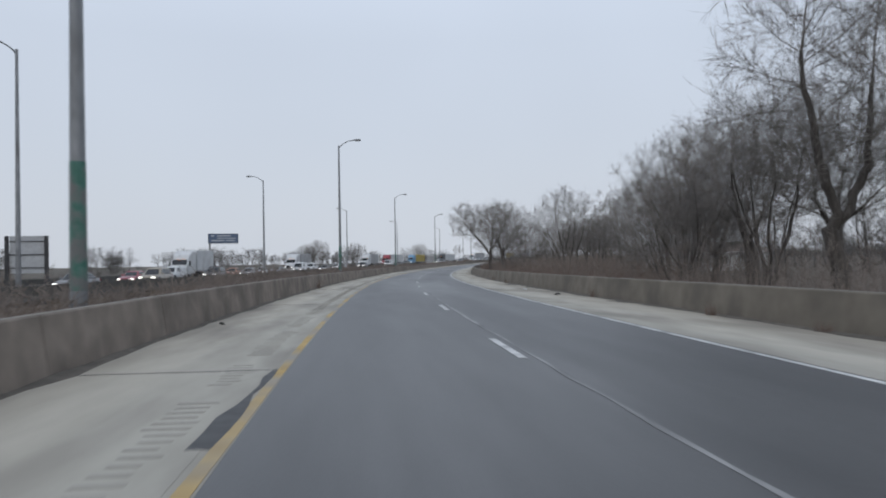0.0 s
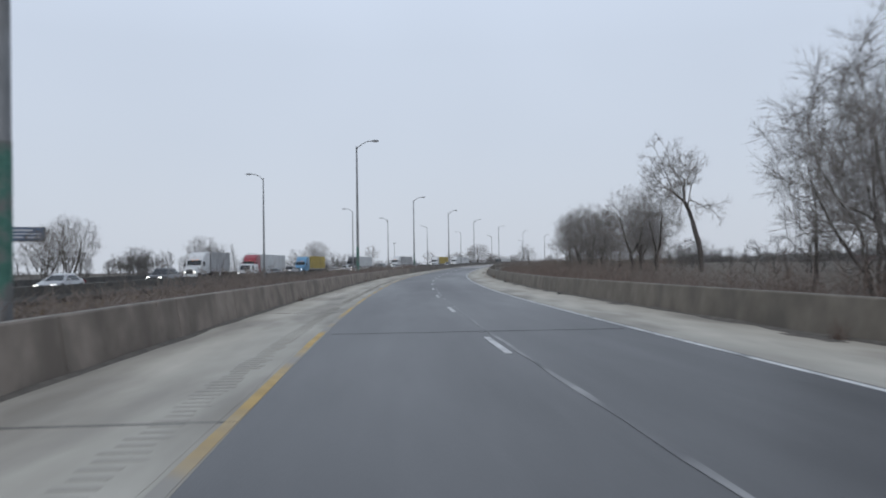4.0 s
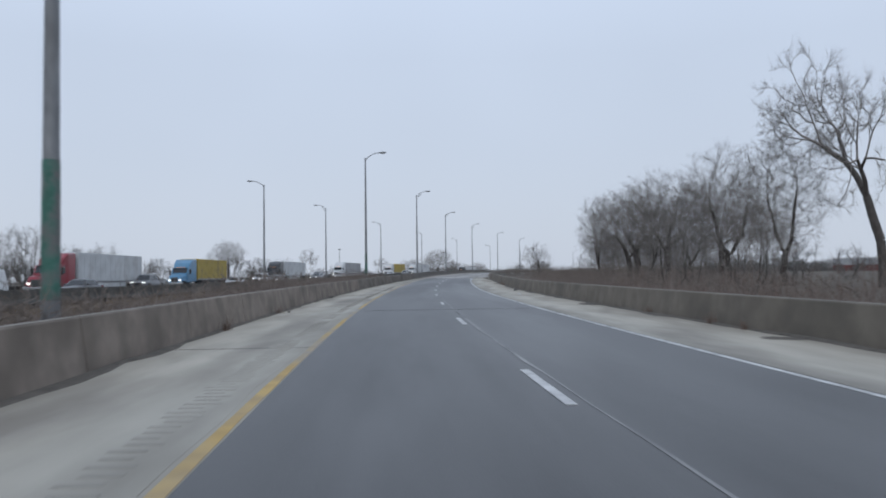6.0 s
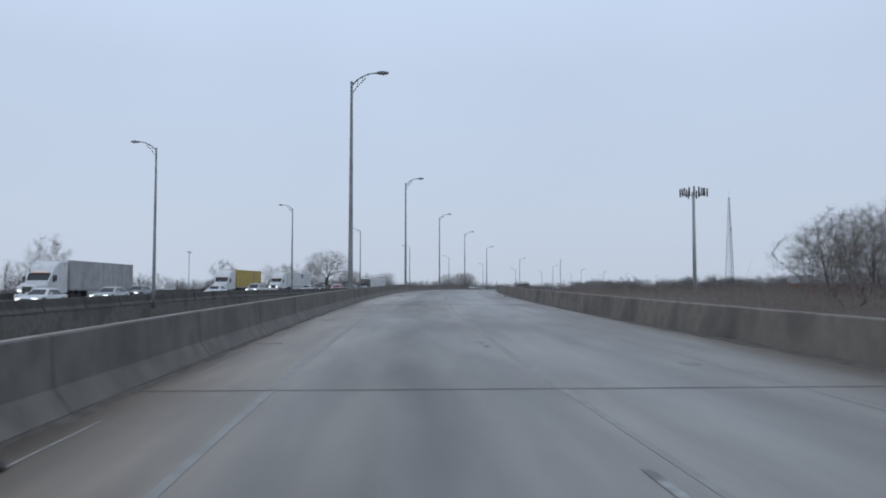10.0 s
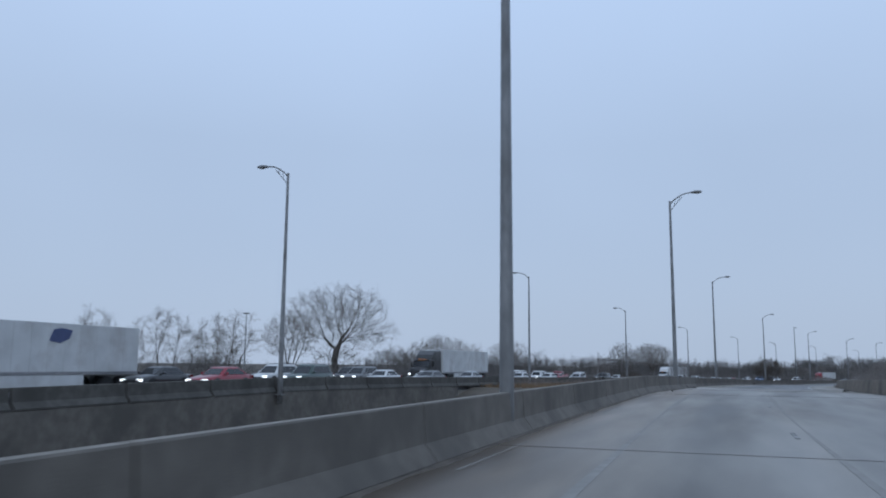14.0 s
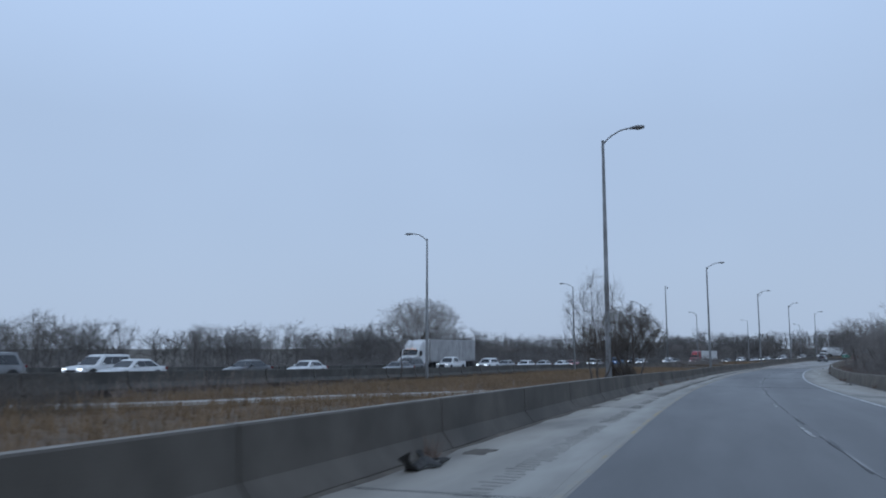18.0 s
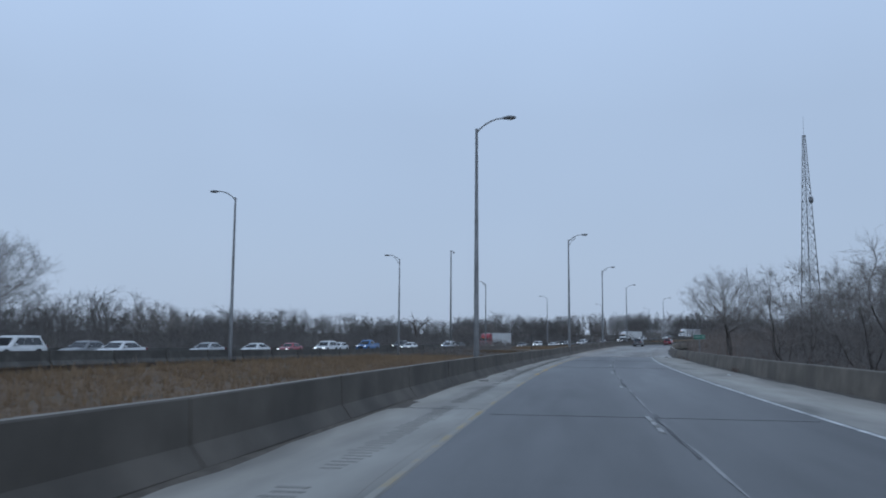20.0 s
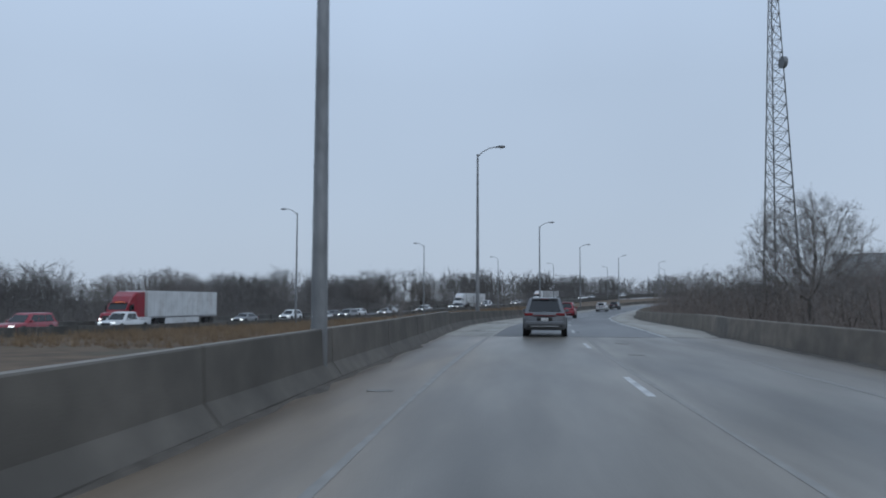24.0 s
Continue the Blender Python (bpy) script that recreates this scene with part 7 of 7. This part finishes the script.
def cell_mast(h=25.0):
    base = thing("cell_mast", "grey steel mobile phone mast with a crown of panel aerials", "phone mast", m=stand(506.5, 49.6, -3.5, 25))
    bm = bmesh.new()
    tube(bm, [(0, 0, 0), (0, 0, h)], [0.46, 0.27], 14)
    part("pole", bm, plain("mast_grey", (0.30, 0.31, 0.31), 0.6), base, smooth=True)
    for k in range(3):
        a = 2 * math.pi * k / 3
        d = Vector((math.cos(a), math.sin(a), 0))
        e = Vector((-d.y, d.x, 0))
        bm = bmesh.new()
        tube(bm, [(0, 0, h - 0.7), tuple(d * 1.9 + Vector((0, 0, h - 0.7)))], 0.1, 6)
        part("arm", bm, M["steel"], base)
        bm = bmesh.new()
        tube(bm, [tuple(d * 1.9 - e * 2.2 + Vector((0, 0, h - 0.5))), tuple(d * 1.9 + e * 2.2 + Vector((0, 0, h - 0.5)))], 0.07, 6)
        part("rail", bm, M["steel"], base)
        for q in (-2.0, -1.0, 0.0, 1.0, 2.0):
            c = d * 2.1 + e * q
            bm = bmesh.new()
            box(bm, -0.17, 0.17, -0.1, 0.1, -0.9, 0.9, 0.03)
            part("panel_aerial", bm, plain("aerial_grey", (0.12, 0.125, 0.13), 0.6) if q in (-2.0, 0.0) else VM["steel"], base, "panel aerial",
                 m=Matrix.Translation((c.x, c.y, h + 0.1 - 0.2 * abs(q))) @ Matrix.Rotation(a + math.pi / 2, 4, "Z"))


cell_mast()


def camera_pole():
    base = thing("camera_pole", "tall straight steel pole with a small traffic camera on a bracket", "camera pole", m=stand(834.4, -45.6, -0.6, 0))
    bm = bmesh.new()
    tube(bm, [(0, 0, 0), (0, 0, 23.6)], [0.25, 0.15], 12)
    part("pole", bm, plain("galvanised_grey", (0.24, 0.25, 0.25), 0.6), base, smooth=True)
    bm = bmesh.new()
    tube(bm, [(0, 0, 23.4), (0.7, 0, 23.4)], 0.05, 6)
    part("bracket", bm, M["steel"], base)
    bm = bmesh.new()
    bmesh.ops.create_uvsphere(bm, u_segments=12, v_segments=8, radius=0.22, matrix=Matrix.Translation((0.7, 0, 23.0)))
    part("camera_dome", bm, VM["black"], base, smooth=True)


camera_pole()


def low_lamp():
    base = thing("street_lamp", "low dark steel street lamp with a curved arm beside the gap", "street lamp", m=stand(798.0, -16.1, -2.4))
    steel = VM["steel"]
    bm = bmesh.new()
    tube(bm, [(0, 0, 0), (0, 0, 2.4), (0, 0, 4.5)], [0.075, 0.065, 0.055], 10)
    part("pole", bm, steel, base, smooth=True)
    bm = bmesh.new()
    tube(bm, [(0, 0, 4.4), (-0.12, 0, 4.62), (-0.42, 0, 4.82), (-0.9, 0, 4.93), (-1.65, 0, 4.96)], [0.045, 0.042, 0.04, 0.036, 0.032], 8)
    part("arm", bm, steel, base, smooth=True)
    bm = bmesh.new()
    box(bm, -2.15, -1.6, -0.13, 0.13, 4.9, 5.02, 0.035)
    part("lamp_head", bm, steel, base)
    bm = bmesh.new()
    box(bm, -0.16, 0.16, -0.16, 0.16, -0.05, 0.12, 0.02)
    part("foot", bm, M["parapet"], base)


low_lamp()


def high_mast(s, u, h, z):
    base = thing("high_mast", "thin distant floodlight mast with a short cross bar", "light mast", "distant masts", m=stand(s, u, z, 30))
    bm = bmesh.new()
    tube(bm, [(0, 0, 0), (0, 0, h)], [0.22, 0.12], 8)
    part("pole", bm, M["steel"], base)
    bm = bmesh.new()
    box(bm, -1.1, 1.1, -0.12, 0.12, h, h + 0.4, 0.03)
    part("lamp_bar", bm, VM["steel"], base)


high_mast(646.1, -163.9, 20.5, -1.0)


def wooden_pole():
    base = thing("utility_pole", "weathered wooden utility pole with a cross arm", "utility pole", m=stand(95, 33, G, 20))
    bm = bmesh.new()
    tube(bm, [(0, 0, 0), (0, 0, 9.3)], [0.17, 0.11], 8)
    part("pole", bm, M["bark"], base)
    bm = bmesh.new()
    box(bm, -1.2, 1.2, -0.06, 0.06, 8.7, 8.85)
    part("cross_arm", bm, M["bark"], base)


wooden_pole()


def low_house():
    base = thing("house", "low white-sided house with a brown hipped roof behind the trees", "house", m=stand(147.7, 53.9, G - 0.4, -28))
    wall = material("house_siding", (0.50, 0.50, 0.49), (0.62, 0.62, 0.60), 1.0, 0.8, stretch=(1, 1, 12), world_space=False)
    roof = material("brown_shingles", (0.13, 0.098, 0.082), (0.19, 0.148, 0.125), 5.0, 0.9, world_space=False)
    bm = bmesh.new()
    box(bm, -9, 9, -5, 5, 0, 3.75)
    part("wall", bm, wall, base)
    bm = bmesh.new()
    loft(bm, [[(x * 9.7, -5.7, 3.7), (x * 9.7, 5.7, 3.7), (x * 9.7, 5.7, 3.85), (x * 6.0, 0.3, 5.6), (x * 6.0, -0.3, 5.6), (x * 9.7, -5.7, 3.85)] for x in (-1, 1)])
    part("roof", bm, roof, base, "brown shingle roof")
    bm = bmesh.new()
    box(bm, -9.72, 9.72, -5.78, -5.70, 3.66, 3.86, 0.01)
    part("gutter", bm, wall, base, "white gutter along the eaves")
    bm = bmesh.new()
    box(bm, -12.6, -9.0, 0.5, 4.5, 0, 2.7)
    part("annex", bm, wall, base, "small white lean-to")
    bm = bmesh.new()
    loft(bm, [[(-12.9, y, 2.6), (-9.0, y, 3.3), (-9.0, y, 3.45), (-12.9, y, 2.75)] for y in (0.3, 4.7)])
    part("annex_roof", bm, roof, base, "brown lean-to roof")
    bm = bmesh.new()
    box(bm, 1.2, 1.9, -0.4, 0.4, 5.2, 6.3, 0.03)
    part("chimney", bm, roof, base, "short brown chimney")
    for x in (-8.0, -6.9, -2, 3, 6.5):
        bm = bmesh.new()
        box(bm, x - 0.4, x + 0.4, -5.08, -4.98, 1.7, 3.0, 0.02)
        w = part("window", bm, VM["glass"], base, "dark window")
        bm = bmesh.new()
        box(bm, x - 0.5, x + 0.5, -5.12, -5.06, 1.58, 1.7)
        part("sill", bm, plain("sill_white", (0.5, 0.5, 0.5), 0.6), w)


low_house()


def warehouse():
    """Long store behind the woods: pale top, red band below."""
    base = thing("warehouse", "long low warehouse with pale wall top and red band", "warehouse", m=stand(1026, 104.5, -2.0, 0))
    pale = material("pale_panel", (0.40, 0.41, 0.42), (0.50, 0.51, 0.52), 0.3, 0.7, world_space=False)
    red = material("red_panel", (0.17, 0.052, 0.046), (0.23, 0.068, 0.06), 0.3, 0.7, world_space=False)
    for i in range(9):
        x = -54 + 12 * i
        bm = bmesh.new()
        box(bm, x, x + 11.96, -18, 18, 0, 9.3, 0.02)
        part("wall_panel", bm, red, base, "red wall panel")
        bm = bmesh.new()
        box(bm, x, x + 11.96, -18.1, 18.1, 9.3, 15.0, 0.02)
        part("parapet_panel", bm, pale, base, "pale wall panel")
    bm = bmesh.new()
    box(bm, -54.3, 54.3, -18.2, 18.2, 15.0, 15.15, 0.03)
    part("roof", bm, VM["steel"], base, "dark flat roof edge")


warehouse()

# ---- the queue on the other carriageway, and the cars ahead on this side ----
PARKED = {}


def drive(kind, colour, s, lane, label="", lit=True):
    """A car of the queue; lane: metres from the near barrier. It faces the camera's way of coming."""
    key = (kind, colour, label)
    m = stand(s, far_edge(s) - lane, far_level(s) + 0.005, 180 + 1.0 * math.sin(s))
    if key in PARKED:
        return copy_thing(PARKED[key], m)
    o = car(kind, colour, lit, label)
    o.matrix_basis = m
    PARKED[key] = o
    return o


def haul(s, *a, **k):
    o = semi(*a, **k)
    o.matrix_basis = stand(s, far_edge(s) - 12.3, far_level(s) + 0.005, 180)
    return o


A, B, C = 5.0, 8.7, 12.3
for k, c, s, l in (
        ("sedan", "grey", 62, A), ("suv", "tan", 80, A), ("sedan", "red", 84, B), ("pickup", "white", 96, B), ("suv", "black", 101, A), ("sedan", "silver", 118, A), ("sedan", "orange", 122, B),
        ("sedan", "white", 139, B), ("sedan", "silver", 135, A), ("van", "white", 152, A), ("suv", "grey", 167, B), ("pickup", "white", 176, B), ("sedan", "grey", 174, A), ("sedan", "white", 200, B),
        ("sedan", "silver", 192, A), ("suv", "black", 214, A), ("sedan", "grey", 226, B), ("van", "white", 247, A), ("sedan", "black", 262, A), ("pickup", "grey", 286, B), ("sedan", "white", 307, A),
        ("sedan", "silver", 329, A), ("suv", "white", 332, B), ("sedan", "black", 342, B), ("sedan", "grey", 357, A), ("suv", "grey", 371, B), ("sedan", "white", 377, A), ("sedan", "white", 388, A),
        ("sedan", "silver", 400, A), ("sedan", "grey", 415, B), ("sedan", "white", 430, A), ("suv", "silver", 447, A), ("sedan", "white", 460, B), ("sedan", "silver", 477, A), ("sedan", "red", 499.5, A),
        ("sedan", "black", 498, B), ("suv", "white", 511, B), ("suv", "green", 510, A), ("sedan", "white", 522.5, A), ("suv", "grey", 525, B), ("sedan", "grey", 533, A), ("suv", "black", 529, C),
        ("sedan", "white", 540, B), ("sedan", "silver", 544, A), ("sedan", "white", 562, A), ("suv", "white", 571, B), ("sedan", "white", 574.5, A), ("suv", "white", 580.5, B), ("sedan", "red", 589.5, B),
        ("sedan", "silver", 590, A), ("suv", "black", 606, A), ("suv", "white", 602, B), ("suv", "grey", 617, B), ("sedan", "white", 628, B), ("suv", "white", 629, C), ("sedan", "black", 640.5, B), ("sedan", "white", 649.5, B),
        ("sedan", "grey", 661, A), ("suv", "black", 671.5, B), ("pickup", "white", 684, B), ("suv", "white", 697.5, B), ("sedan", "grey", 705, B), ("sedan", "white", 704, A), ("sedan", "silver", 723.5, B),
        ("sedan", "white", 734, B), ("sedan", "red", 751, C), ("suv", "white", 755, B), ("sedan", "white", 768, C), ("pickup", "blue", 771.5, B), ("sedan", "white", 792.5, B), ("suv", "black", 797, C),
        ("suv", "white", 816, B), ("sedan", "black", 823, B), ("suv", "red", 829.5, A), ("sedan", "silver", 805, A), ("pickup", "white", 842, A), ("sedan", "grey", 874, B), ("suv", "white", 888.5, B),
        ("sedan", "white", 892, A), ("sedan", "black", 905, B), ("suv", "grey", 903, A), ("sedan", "white", 917, B), ("sedan", "silver", 922, A), ("suv", "white", 935, B), ("sedan", "grey", 944, A),
        ("sedan", "white", 955, B), ("suv", "black", 968, A), ("sedan", "white", 975, B), ("sedan", "silver", 990, A), ("suv", "white", 1000, B), ("sedan", "white", 1015, A), ("sedan", "grey", 1028, B),
        ("sedan", "white", 1042, A), ("suv", "white", 1060, B), ("sedan", "white", 1078, A), ("sedan", "silver", 1095, B), ("suv", "white", 1118, A)):
    drive(k, c, s, l)
haul(107, "white", "white", 7.5, label="white box lorry with a tall pale body in the queue")
haul(170, "white", "grey", 9.0, label="white lorry with a grey box body in the queue")
haul(243, "white", "grey", 9.0, label="white lorry with a grey box body and lit lamps")
haul(269, "red", "white", 16.0, label="red sleeper tractor pulling a long white trailer")
haul(303.5, "skyblue", "yellow", 13.0, label="blue tractor pulling a yellow ribbed container")
haul(348.7, "black", "white", 16.0, label="dark tractor pulling a long white trailer")
haul(398.9, "white", "grey", 15.0, label="white tractor pulling a grey trailer")
haul(450, "white", "yellow", 13.0, label="white tractor pulling a yellow container")
marked = haul(478, "white", "white", 16.0, label="white tractor pulling a long white trailer with a blue mark")
bm = bmesh.new()
loft(bm, [[(x, -14.2, 3.05), (x, -14.5, 3.72), (x, -15.1, 3.82), (x, -15.9, 3.7), (x, -15.7, 3.2), (x, -15.0, 2.95)] for x in (-1.322, -1.30)])
part("emblem", bm, plain("emblem_blue", (0.07, 0.09, 0.2), 0.5), marked, "plain dark blue emblem")
haul(544.2, "black", "white", 16.0, label="black tractor with amber roof lights and a white trailer")
drive("pickup", "red", 601.5, C)
drive("sedan", "grey", 611.5, C)
haul(677, "white", "grey", 16.0, label="white sleeper tractor pulling a pale grey trailer")
haul(850, "red", "white", 16.0, label="red sleeper tractor pulling a long white trailer past dry grass")
haul(985, "white", "white", 16.0, label="white tractor and trailer far back in the queue")
haul(1050, "white", "grey", 16.0, label="white tractor and grey trailer far back in the queue")


def ahead(kind, colour, s, u, label):
    o = car(kind, colour, False, label, "cars ahead on the same carriageway")
    o.matrix_basis = stand(s, u, 0.008, -1)
    return o


lead = ahead("suv", "dust", 811.5, 2.25, "dusty silver sport utility vehicle ahead in the inner lane")
lead.scale = (0.92, 0.92, 0.9)
ahead("suv", "red", 866, 2.4, "dark red sport utility vehicle ahead in the inner lane")
ahead("suv", "white", 935, 2.2, "white sport utility vehicle far ahead")
ahead("suv", "black", 960, 1.9, "dark sport utility vehicle far ahead round the bend")
ahead("sedan", "white", 1035, 5.4, "white sedan far ahead round the bend")
